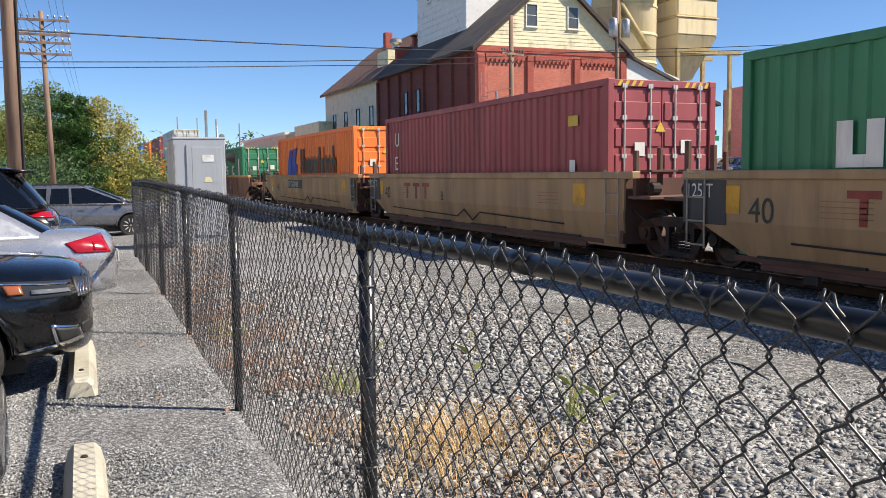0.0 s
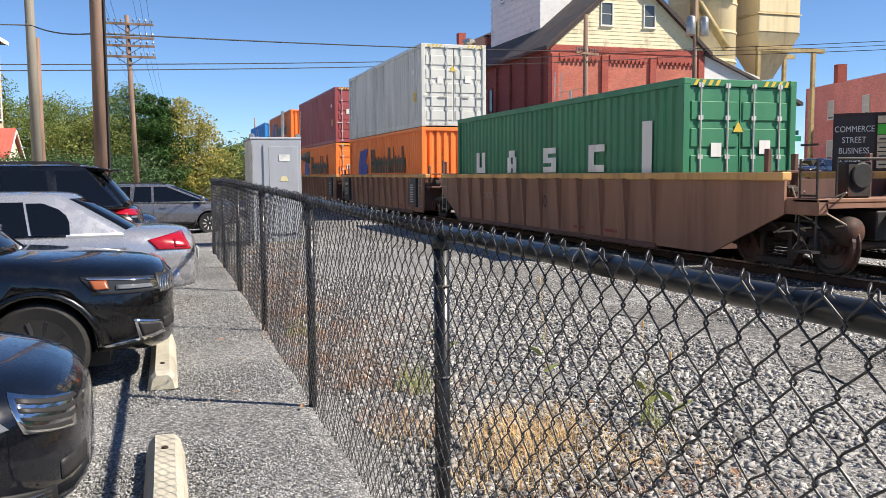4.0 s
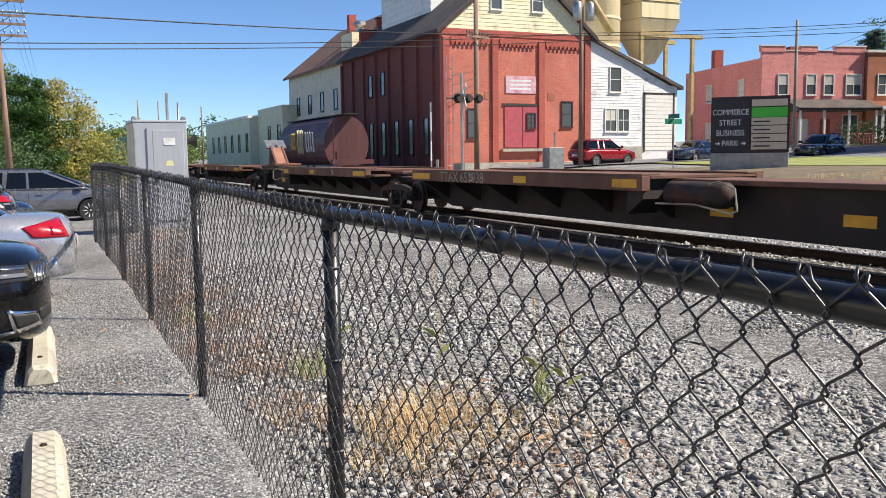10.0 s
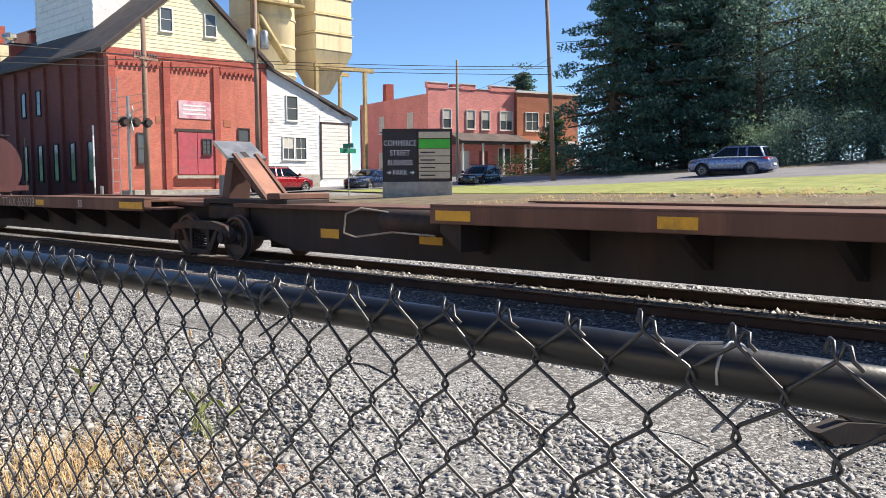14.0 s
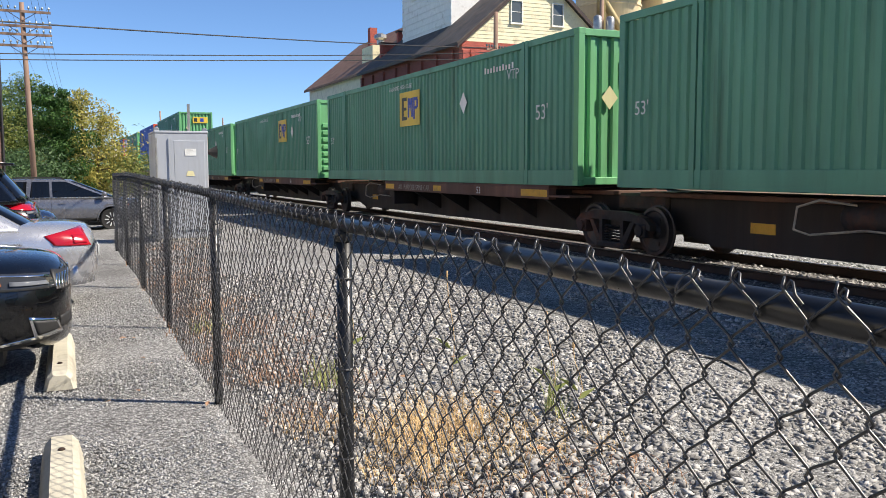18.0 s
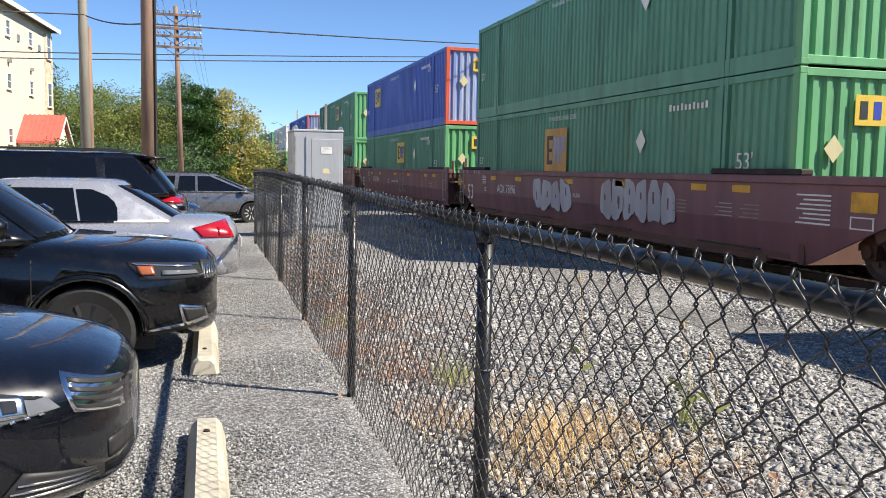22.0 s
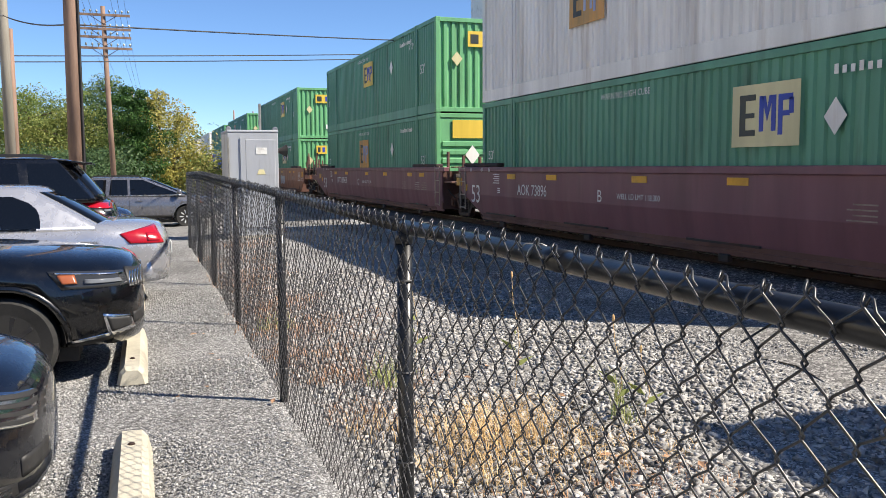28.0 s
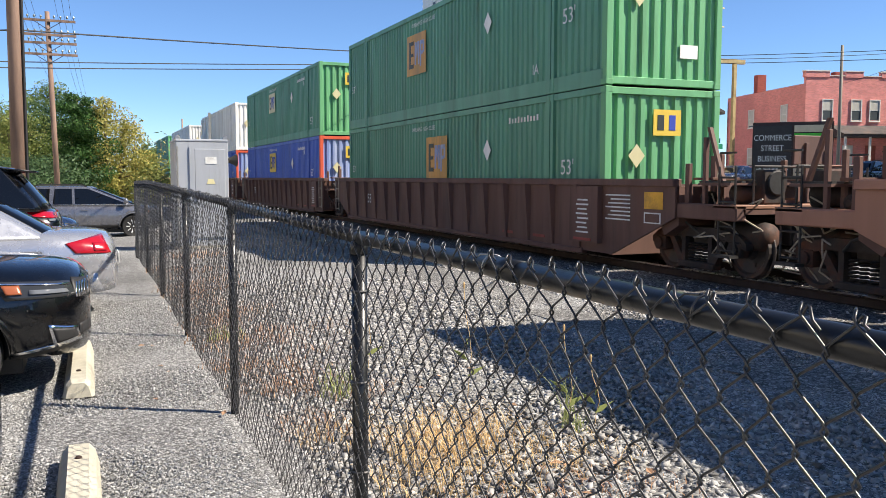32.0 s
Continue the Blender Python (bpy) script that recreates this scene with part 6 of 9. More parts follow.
window(mill, 26.9, GY - 0.02, 3.0, 0.6, 1.9, M_trimdark, (1, 2))
for x in (28.75, 32.05):
    window(mill, x, GY - 0.01, 11.75, 0.8, 1.45, M_trimw, (1, 2))
for x, z in ((28.2, 5.6), (33.3, 5.6)):
    slab("patch", x, x + 0.6, GY - 0.02, GY - 0.005, z, z + 0.5, M_brick_orange, mill)
slab("loading_dock", 25.5, 36.5, GY - 2.2, GY - 0.4, 0.4, 1.25, M_conc_old, mill, "low concrete dock wall")
# white upper storey and stepped brick parapet behind
slab("upper_storey", 27.2, 34.5, 59.5, 69.5, 11.0, 19.5, M_white_sid, mill, "white clapboard upper storey")
for y in (60.6, 62.6, 65.0, 67.2):
    window(mill, 27.19, y, 15.6, 0.7, 1.6, M_trimw, (1, 2), "-x")
for x in (28.4, 30.8):
    window(mill, x, 59.49, 16.2, 0.7, 1.4, M_trimw, (1, 2))
for i in range(16):
    slab("board", 27.16, 27.2, 59.5, 69.5, 11.2 + i * 0.5, 11.4 + i * 0.5, M_white_sid, mill)
for x0, x1, z in ((26.0, 27.6, 12.6), (27.6, 29.2, 13.7), (29.2, 31.2, 14.8)):
    slab("stepped_parapet", x0, x1, 71.6, 72.0, EZ, z, M_brick_red, mill)
    slab("coping", x0 - 0.08, x1, 71.5, 72.1, z, z + 0.14, M_trimdark, mill)
# pale stucco wing with a rusty roof
wing = thing("stucco_wing", "pale stucco mill wing with small windows under a rusty tin roof", "building")
slab("wall", 25.1, 36, 74.0, 92, 0.3, 10.2, M_stucco, wing)
part("roof", prism_bm([(24.6, 10.0), (31, 15.2), (37, 10.0), (37, 10.2), (31, 15.45), (24.6, 10.25)], 74.0, 92.4, "y"), M_rustroof, wing)
for i in range(4):
    window(wing, 25.09, 76.5 + i * 4.1, 6.2, 0.9, 1.7, M_trimdark, (1, 2), "-x")
slab("dormer", 26.2, 28.0, 74.4, 77.4, 11.4, 12.9, M_cream, wing, "cream dormer box")
slab("chimney", 27.6, 28.3, 79, 79.7, 11.5, 15.2, M_brick_red, wing)
part("roof_vent", lathe_bm([(0.35, 0), (0.35, 0.5), (0.6, 0.7), (0.55, 1.0), (0.2, 1.15)], 14, c=(27.4, 75.6, 13.0)), M_galv, wing)
# white annex house with a garage
annex = thing("white_house", "white clapboard annex house with a roller garage door", "house")
slab("wall", 37.0, 41.7, GY, GY + 9, 1.0, 8.6, M_white_sid, annex)
part("upper_wall", prism_bm([(37.0, 8.6), (41.7, 8.6), (37.0, 10.0)], GY, GY + 9, "y"), M_white_sid, annex)
slab("garage_wall", 41.7, 45.0, GY, GY + 9, 1.0, 6.6, M_white_sid, annex)
part("garage_gable", prism_bm([(41.7, 6.6), (45.0, 6.6), (41.7, 8.0)], GY, GY + 9, "y"), M_white_sid, annex)
clapboards(annex, 37.0, 41.6, GY - 0.004, 2.3, 8.3, M_white_sid, 0.2)
clapboards(annex, 41.8, 45.0, GY - 0.004, 6.3, 6.9, M_white_sid, 0.2)
part("roof", prism_bm([(36.9, 10.0), (36.9, 10.2), (45.4, 6.85), (45.4, 6.6)], GY - 0.3, GY + 9.2, "y"), M_roof, annex)
slab("foundation", 37.0, 41.7, GY - 0.05, GY - 0.01, 0.9, 2.3, M_conc_old, annex)
window(annex, 38.7, GY - 0.035, 6.35, 0.95, 1.75, M_trimw, (1, 2))
window(annex, 38.3, GY - 0.035, 3.45, 0.95, 1.6, M_trimw, (2, 2), blind=0.5)
window(annex, 39.45, GY - 0.035, 3.45, 0.95, 1.6, M_trimw, (2, 2))
gd = slab("garage_door", 41.95, 44.6, GY - 0.02, GY - 0.006, 1.95, 6.2, M_trimw, annex, "white ribbed roller door")
for i in range(14):
    slab("door_panel", 41.95, 44.6, GY - 0.04, GY - 0.02, 2.0 + i * 0.3, 2.26 + i * 0.3, M_trimw, gd)
slab("door_frame", 41.8, 41.95, GY - 0.06, GY, 1.9, 6.3, M_trimdark, annex)
slab("door_frame", 44.6, 44.75, GY - 0.06, GY, 1.9, 6.3, M_trimdark, annex)
slab("door_frame", 41.8, 44.75, GY - 0.06, GY, 6.2, 6.35, M_trimdark, annex)
# grain silos
silo = thing("grain_bin", "beige steel grain bin on a tan steel frame", "silo")
for i in range(14):
    z = 12.6 + i * 1.5
    part("bin_ring", box_bm(44.6, 48.6, 57, 61, z, z + 1.42, bevel=0.1), M_silo, silo)
    part("hoop", box_bm(44.52, 48.68, 56.92, 61.08, z + 1.42, z + 1.5), M_silo, silo)
bm = bmesh.new()
top = [bm.verts.new(p) for p in ((44.6, 57, 12.6), (48.6, 57, 12.6), (48.6, 61, 12.6), (44.6, 61, 12.6))]
low = [bm.verts.new(p) for p in ((46.0, 58.4, 9.2), (47.2, 58.4, 9.2), (47.2, 59.6, 9.2), (46.0, 59.6, 9.2))]
for i in range(4):
    bm.faces.new((low[i], low[(i + 1) % 4], top[(i + 1) % 4], top[i]))
bm.faces.new(low[::-1])
part("hopper", bm, M_silo, silo)
for x in (44.9, 50.2):
    for y in (57.3, 60.7):
        slab("leg", x - 0.14, x + 0.14, y - 0.14, y + 0.14, 0.8, 11.2, M_silodark, silo)
for y in (57.3, 60.7):
    slab("platform_beam", 44.7, 51.2, y - 0.15, y + 0.15, 11.2, 11.55, M_silodark, silo)
silo2 = thing("grain_silo", "tall beige steel grain silo with ducts behind the mill", "silo")
part("shell", lathe_bm([(2.6, 6), (2.6, 30)], 32, c=(41.2, 59.5, 0)), M_silo, silo2, smooth=True)
for i in range(9):
    part("hoop", lathe_bm([(2.6, 0), (2.68, 0.05), (2.68, 0.18), (2.6, 0.23)], 32, c=(41.2, 59.5, 8 + i * 2.2)), M_silo, silo2)
part("duct", rod_bm((38.8, 57.0, 10), (38.8, 57.0, 26), 0.35, 12), M_silodark, silo2, smooth=True)
part("duct", rod_bm((38.8, 57.0, 15), (41.6, 56.8, 11.2), 0.3, 12), M_silodark, silo2, smooth=True)
slab("catwalk", 37.4, 43, 56.2, 57, 15.6, 15.8, M_silodark, silo2)
for i in range(5):
    slab("rail_post", 37.5 + i * 1.3, 37.56 + i * 1.3, 56.2, 56.26, 15.8, 16.9, M_silodark, silo2)
slab("hand_rail", 37.4, 43, 56.2, 56.26, 16.85, 16.92, M_silodark, silo2)
slab("base", 39, 43.5, 57.5, 61.5, 0.8, 6, M_conc_old, silo2)
# far low white warehouse
ware = thing("warehouse", "low white flat-roofed warehouse beside the far track", "warehouse")
slab("wall", 22.5, 40, 100, 128, 0, 6.4, M_stucco, ware)
slab("wall", 23.5, 40, 89, 100, 0, 7.3, M_cream, ware)
slab("parapet", 22.3, 40.2, 99.9, 128.2, 6.4, 6.7, M_trimw, ware)
for i in range(6):
    window(ware, 22.49, 102 + i * 4.2, 2.6, 1.0, 2.0, M_trimdark, (1, 2), "-x")
for i in range(2):
    window(ware, 23.49, 91 + i * 4.2, 3.4, 1.0, 1.8, M_trimdark, (1, 2), "-x")
part("roof_unit", box_bm(27, 30, 92, 95, 7.3, 8.2, bevel=0.05), M_silo, ware)

# covered hopper wagon on the siding
hop = thing("hopper_wagon", "dark maroon covered hopper wagon with painted scrawls on the siding", "railway wagon", m=pose(18.6, 52.6, 0.3))
P_hop = paint("dark_maroon_wagon_paint", (92, 50, 48), lin(58, 38, 36), 0.4)
part("body", prism_bm([(0.85, 0.9), (-0.85, 0.9)] + [(-1.55 * math.cos(radians(q)), 2.35 + 1.85 * math.sin(radians(q))) for q in range(-40, 221, 13)], 1.8, 13.4, "y"), P_hop, hop)
part("end_cage", box_bm(-1.4, 1.4, 0.5, 1.0, 1.0, 1.3), P_hop, hop)
part("end_cage", box_bm(-1.4, 1.4, 14.2, 14.7, 1.0, 1.3), P_hop, hop)
for y in (0.6, 14.6):
    for sx in (-1.3, 1.3):
        part("corner_rod", rod_bm((sx, y, 1.3), (sx, y, 4.1), 0.03, 6), M_steel, hop)
part("walkway", box_bm(-0.5, 0.5, 0.6, 14.6, 4.2, 4.26), M_steel, hop)
for i, (y0, y1, z0, z1, mm) in enumerate(((4, 6.2, 1.8, 3.2, M_white_mark), (6.6, 8.2, 1.7, 3.4, P_logocream), (8.6, 9.8, 2.0, 3.2, P_logoyellow))):
    for k in range(4):
        part("scrawl", prism_bm([(y0 + k * (y1 - y0) / 4, z0), (y0 + (k + 0.35) * (y1 - y0) / 4, z0 + 0.1), (y0 + (k + 0.8) * (y1 - y0) / 4, z1), (y0 + (k + 0.5) * (y1 - y0) / 4, z1 - 0.1)], -1.58, -1.52, "x"), mm, hop)
for y in (2.6, 12.6):
    t = part("truck", box_bm(-0.95, 0.95, -0.2, 0.2, 0.4, 0.68, bevel=0.04), M_truck, hop, m=pose(0, y, 0))
    for sx in (-1, 1):
        held("side_frame", shared(("side_frame",), side_frame_bm), M_truck, t, m=pose(sx, 0, 0))
    for yy in (-0.89, 0.89):
        held("wheelset", shared(("wheelset",), wheelset_bm), M_wheel, t, m=pose(0, yy, 0.42))

# brick row houses: a frame of their own, front towards -v
row = thing("row_house", "two-storey salmon-painted brick row house with white windows and a porch", "house", m=pose(53.4, 52.7, 1.9, 0, 0, -15))
slab("side_wall", 0, 0.3, 0.3, 13.5, 0, 7.4, M_brick_pink, row)
slab("front_wall", 0, 9.2, 0, 0.3, 0, 8.0, M_brick_pink, row)
slab("back_wall", 0, 9.2, 13.2, 13.5, 0, 7.0, M_brick_red, row)
slab("right_wall", 8.9, 9.2, 0.3, 13.2, 0, 7.4, M_brick_red, row)
slab("roof", 0.2, 9, 0.3, 13.3, 7.3, 7.45, M_roof, row)
for x0, x1 in ((-0.1, 2.0), (3.4, 4.9), (6.5, 9.25)):
    slab("parapet", x0, x1, -0.06, 0.36, 7.9, 8.35, M_brick_pink, row)
    slab("coping", x0 - 0.05, x1 + 0.05, -0.1, 0.4, 8.35, 8.45, M_trimw, row)
slab("coping", -0.05, 9.25, -0.05, 0.35, 8.0, 8.06, M_trimw, row)
slab("chimney", 0.1, 0.9, 8.0, 8.7, 7.0, 9.0, M_brick_red, row)
slab("chimney", 5.6, 6.4, 5.0, 5.7, 7.0, 9.0, M_brick_red, row)
for x, w in ((1.5, 0.8), (4.0, 0.8), (5.6, 0.8), (7.6, 1.3)):
    window(row, x, -0.01, 4.5, w, 1.6, M_trimw, (2 if w > 1 else 1, 2), blind=0.48)
for x in (7.4,):
    window(row, x, -0.01, 1.2, 1.3, 1.6, M_trimw, (2, 2))
window(row, 1.2, -0.01, 1.2, 1.0, 1.6, M_trimw, (1, 2))
for y in (2.6, 8.2):
    window(row, -0.01, y + 1.0, 4.4, 0.9, 1.5, M_trimw, (1, 2), "-x", blind=0.9)
    window(row, -0.01, y + 1.0, 0.9, 0.9, 1.6, M_trimw, (1, 2), "-x", blind=0.9)
slab("porch_roof", 2.0, 9.4, -2.2, -0.02, 3.1, 3.35, M_roof, row, "grey porch roof")
part("porch_roof_slope", prism_bm([(-2.3, 3.3), (-0.02, 3.3), (-0.02, 4.1)], 2.0, 9.4, "x"), M_roof, row)
for x in (2.3, 4.4, 6.6, 9.0):
    slab("porch_post", x - 0.07, x + 0.07, -2.05, -1.9, 0.4, 3.1, M_trimw, row)
slab("porch_floor", 2.0, 9.4, -2.2, -0.02, 0.0, 0.4, M_conc_old, row)
for x in (3.3, 5.3):
    slab("front_door", x, x + 0.9, -0.06, -0.01, 0.42, 2.5, M_brick_red if x > 4 else M_trimw, row)
slab("porch_rail", 6.8, 8.9, -2.02, -1.96, 1.2, 1.28, M_brick_pink, row)
for i in range(8):
    slab("baluster", 6.9 + i * 0.26, 6.94 + i * 0.26, -2.01, -1.97, 0.4, 1.2, M_brick_pink, row)
for i in range(3):
    slab("step", 9.4, 11.0, -2.0 - i * 0.3, -1.7 - i * 0.3, -0.3, 0.4 - i * 0.18, M_conc_old, row)
row2 = thing("row_house", "orange brick row house with bay windows beside trees", "house", m=pose(53.4, 52.7, 1.9, 0, 0, -15))
slab("front_wall", 9.3, 16.5, -0.3, 0.1, 0, 7.9, M_brick_orange, row2)
slab("block", 9.3, 16.5, 0.1, 13, 0, 7.6, M_brick_orange, row2)
slab("coping", 9.2, 16.6, -0.4, 0.2, 7.9, 8.1, M_trimw, row2)
for x in (10.3, 12.6):
    window(row2, x, -0.31, 4.5, 1.4, 1.6, M_trimw, (2, 2))
    window(row2, x, -0.31, 1.0, 1.4, 1.8, M_trimw, (2, 2))
slab("porch_roof", 9.4, 16.4, -2.2, -0.32, 3.2, 3.45, M_trimw, row2)
for x in (9.6, 12.2, 14.8):
    slab("porch_post", x - 0.07, x + 0.07, -2.05, -1.9, 0.2, 3.2, M_trimw, row2)

# pale house up the hill
hh = thing("garage_house", "pale grey two-storey house with a wide garage", "house", m=pose(60.5, 0.2, 3.9))
slab("wall", 0, 9, -13, 0, 0, 3.2, M_white_sid, hh)
slab("upper_wall", 0.3, 9, -13, -0.2, 3.2, 6.4, M_white_sid, hh)
part("roof", prism_bm([(-13.3, 6.4), (0.2, 6.4), (0.2, 6.7), (-6.5, 8.6), (-13.3, 6.7)], -0.3, 9.3, "x"), M_trimw, hh)
slab("ledge", -0.15, 0.3, -13, 0, 3.1, 3.35, M_trimw, hh)
window(hh, 0.29, -1.6, 4.3, 1.3, 1.5, M_trimw, (1, 2), "-x")
window(hh, 0.29, -3.1, 4.3, 1.3, 1.5, M_trimw, (1, 2), "-x")
slab("garage_door", -0.04, -0.005, -6.2, -0.9, 0.1, 2.5, M_stucco, hh)

# road, verge and lawns
def strip(name, line, width, lift, material, label, category, tilt=0.0):
    """A paved strip along a line of (x, y), laid on the ground."""
    verts, faces = [], []
    K = [Vector((x, y)) for x, y in line]
    P = [a.lerp(b, i / 6) for a, b in zip(K, K[1:]) for i in range(6)] + [K[-1]]
    for i, p in enumerate(P):
        d = (P[min(i + 1, len(P) - 1)] - P[max(0, i - 1)]).normalized()
        n = Vector((-d.y, d.x))
        for k in range(9):
            q = p + n * width * (k / 8 - 0.5)
            verts.append((q.x, q.y, ground_z(q.x, q.y) + lift + tilt * width * k / 8))
    for i in range(len(P) - 1):
        for k in range(8):
            faces.append((i * 9 + k, i * 9 + k + 1, i * 9 + k + 10, i * 9 + k + 9))
    return tagged(raw(name, verts, faces, material, smooth=True), label, category, kind="structure")


ROAD = [(60, 75), (54, 60), (49.6, 46), (46.7, 34), (45, 24), (44, 12), (43.5, 0), (43, -15), (42, -35), (41, -60)]
strip("road", ROAD, 9.0, 0.03, M_asphalt, "grey asphalt road climbing past the trees", "road", 0.05)
strip("side_street", [(48, 40), (42, 42), (36, 45), (31, 47), (27, 46)], 7.0, 0.1, M_asphalt, "asphalt side street by the mill", "road")
verge = [(x - 9.5, y) for x, y in ROAD[2:]]
strip("verge", verge, 10.4, 0.07, M_grass, "mown grass verge beside the road", "grass")
strip("bank", [(x - 18.0, y) for x, y in ROAD[3:]], 6.8, 0.05, M_scrub, "dry scrubby bank between track and road", "bank")
strip("bank", [(23.6, 16), (25.4, 8), (27.6, 0), (28.6, -15), (28.2, -35)], 5.4, 0.11, M_scrub, "stony brown shoulder of the bank above the track", "bank")
strip("far_verge", [(x + 7.0, y) for x, y in ROAD[2:6]], 6.5, 0.34, M_scrub, "shaded scrubby edge beyond the road", "verge", 0.06)
strip("lawn", [(56, 14), (56, 8), (55, -4), (54, -20)], 12, 0.36, M_grass, "sunlit lawn below the woods", "lawn", 0.12)

# commerce sign
sg = thing("monument_sign", "dark monument sign with white words on a concrete base", "sign", m=pose(27.6, 30.2, 0.55, 0, 0, -46))
M_signdark = mat("dark_sign_panel", lin(52, 48, 50), 0.6, var=0.12)
M_signgreen = mat("green_sign_panel", lin(70, 190, 60), 0.5, var=0.1)
M_signcream = mat("cream_sign_panel", lin(206, 190, 164), 0.6, var=0.1)
slab("base", 0, 3.3, 0, 0.5, -0.3, 1.15, M_conc_old, sg, bevel=0.02)
slab("frame", 0.0, 3.3, 0.05, 0.45, 1.15, 3.65, M_trimdark, sg)
slab("word_panel", 0.05, 1.62, 0.0, 0.05, 1.2, 3.5, M_signdark, sg)
slab("tenant_panel", 1.72, 3.2, 0.0, 0.05, 2.72, 3.15, M_signgreen, sg)
slab("tenant_panel", 1.72, 3.2, 0.0, 0.05, 3.2, 3.5, M_signcream, sg)
for i in range(4):
    slab("tenant_panel", 1.72, 3.2, 0.0, 0.05, 1.3 + i * 0.36, 1.62 + i * 0.36, M_signcream, sg)
    slab("lettering", 1.8, 2.5, -0.01, 0.0, 1.42 + i * 0.36, 1.48 + i * 0.36, M_signdark, sg)
for i, wds in enumerate(("COMMERCE", "STREET", "BUSINESS", "PARK")):
    me = text_mesh(wds)
    wide = max(v.co.x for v in me.vertices)
    k = 0.36
    ob = held("lettering", me, M_white_mark, sg, "white sign lettering")
    ob.matrix_basis = pose(0.83 - wide * k * 0.8 / 2, -0.008, 2.85 - i * 0.46) @ Matrix.Diagonal((k * 0.8, k, k, 1))
for x in (0.2, 1.3):
    part("arrow", prism_bm([(x, 1.55), (x + 0.12, 1.55), (x + 0.12, 1.48), (x + 0.22, 1.58), (x + 0.12, 1.68), (x + 0.12, 1.61), (x, 1.61)], -0.008, -0.002, "y"), M_white_mark, sg)


# ---- poles and wires ----
def pole(x, y, top, r, material, label, arms=(), lean=(0, 0), z=None, name="utility_pole"):
    g = ground_z(x, y) if z is None else z
    p = thing(name, label, "utility pole", "utility poles", pose(x, y, g))
    part("shaft", rod_bm((0, 0, -0.5), (lean[0], lean[1], top - g), r, 12, r * 0.75), material, p, smooth=True)
    for z, half, turn in arms:
        c, s_ = math.cos(radians(turn)), math.sin(radians(turn))
        kx, ky = lean[0] * (z - g) / (top - g), lean[1] * (z - g) / (top - g)
        bm = bmesh.new()
        add_beam(bm, (kx - half * c, ky - half * s_ - r, z - g), (kx + half * c, ky + half * s_ - r, z - g), 0.09, 0.115)
        arm = part("cross_arm", bm, M_wood, p)
        for i in range(-4, 5):
            if i:
                q = half * i / 4.3
                part("insulator", lathe_bm([(0.018, 0), (0.018, 0.08), (0.05, 0.1), (0.05, 0.15), (0.03, 0.2), (0.008, 0.21)], 8, c=(kx + q * c, ky + q * s_ - r, z - g + 0.05)), M_insul, arm)
        bm = bmesh.new()
        for sx in (-1, 1):
            add_beam(bm, (kx + sx * half * 0.5 * c, ky + sx * half * 0.5 * s_ - r, z - g - 0.03), (kx, ky - r, z - g - 0.45), 0.03, 0.03)
        part("arm_brace", bm, M_steel, arm)
    return p


p1 = pole(-1.34, 21.5, 11.5, 0.165, M_wood, "thick weathered brown wooden utility pole with a cable riser", lean=(0.05, 0))
part("cable_riser", rod_bm((0.19, -0.06, 0), (0.2, -0.06, 11.0), 0.03, 8), M_cable, p1)
p0 = pole(-3.6, 29, 12.0, 0.16, M_wood_grey, "grey wooden utility pole with a street lamp", lean=(-0.05, 0))
part("lamp_arm", rod_bm((0, 0, 9.6), (0.8, -0.3, 9.9), 0.03, 8), M_galv, p0)
part("lamp_head", box_bm(0.7, 1.1, -0.45, -0.2, 9.82, 9.98, bevel=0.04), M_galv, p0)
pole(-3.55, 29.6, 6.0, 0.13, M_wood, "short brown wooden pole stub beside a grey pole")
pole(-1.15, 47.5, 9.9, 0.15, M_wood, "brown wooden telegraph pole with crossarms and insulators", ((9.45, 1.28, 0), (8.75, 1.28, 0), (8.35, 1.28, 0), (7.8, 1.28, 0)), lean=(-0.25, 0))
pole(-0.3, 95, 9.6, 0.14, M_wood, "distant telegraph pole with crossarms", ((9.0, 1.28, 0), (8.3, 1.28, 0)))
pole(20.15, 38.75, 9.5, 0.15, M_wood, "brown utility pole before the mill with a crossarm", ((7.6, 0.8, 20),))
pt = pole(29.6, 43.4, 13.0, 0.15, M_wood, "utility pole with grey transformers before the mill")
for i, a in enumerate((-0.45, 0.42)):
    part("transformer", lathe_bm([(0.24, 0), (0.26, 0.05), (0.26, 0.95), (0.2, 1.05), (0.08, 1.12)], 16, c=(a, -0.25, 8.6)), M_galv, pt, "grey transformer drum", smooth=True)
pole(50.2, 46.3, 11.2, 0.13, M_wood_grey, "slim grey pole before the brick houses")
pole(47.0, 34.5, 16, 0.16, M_wood, "leaning brown utility pole beside the road", lean=(-0.3, 0.55))
for x, y, t in ((8, 150, 11), (14, 135, 10.5), (20, 160, 12), (24, 140, 10)):
    pole(x, y, t, 0.14, M_wood, "distant wooden utility pole by the warehouse")
st = pole(26, 178, 13, 0.25, M_galv, "distant pale chimney pole", name="distant_mast")


def wire(points, r=0.012, label="thin black overhead wire", sag=0.6):
    line = []
    for a, b in zip(points, points[1:]):
        a, b = Vector(a), Vector(b)
        for i in range(0 if not line else 1, 15):
            k = i / 14
            line.append(a.lerp(b, k) - Vector((0, 0, sag * 4 * k * (1 - k))))
    v, f = wire_tubes([line], r, 5)
    return tagged(raw("overhead_wire", v, f, M_cable), label, "wire", "overhead wires")


def polar(az, el, d):
    """A place by bearing from the track's line, height angle and distance from the viewer."""
    return (d * math.sin(radians(az)), d * math.cos(radians(az)), 1.71 + d * math.tan(radians(el)))


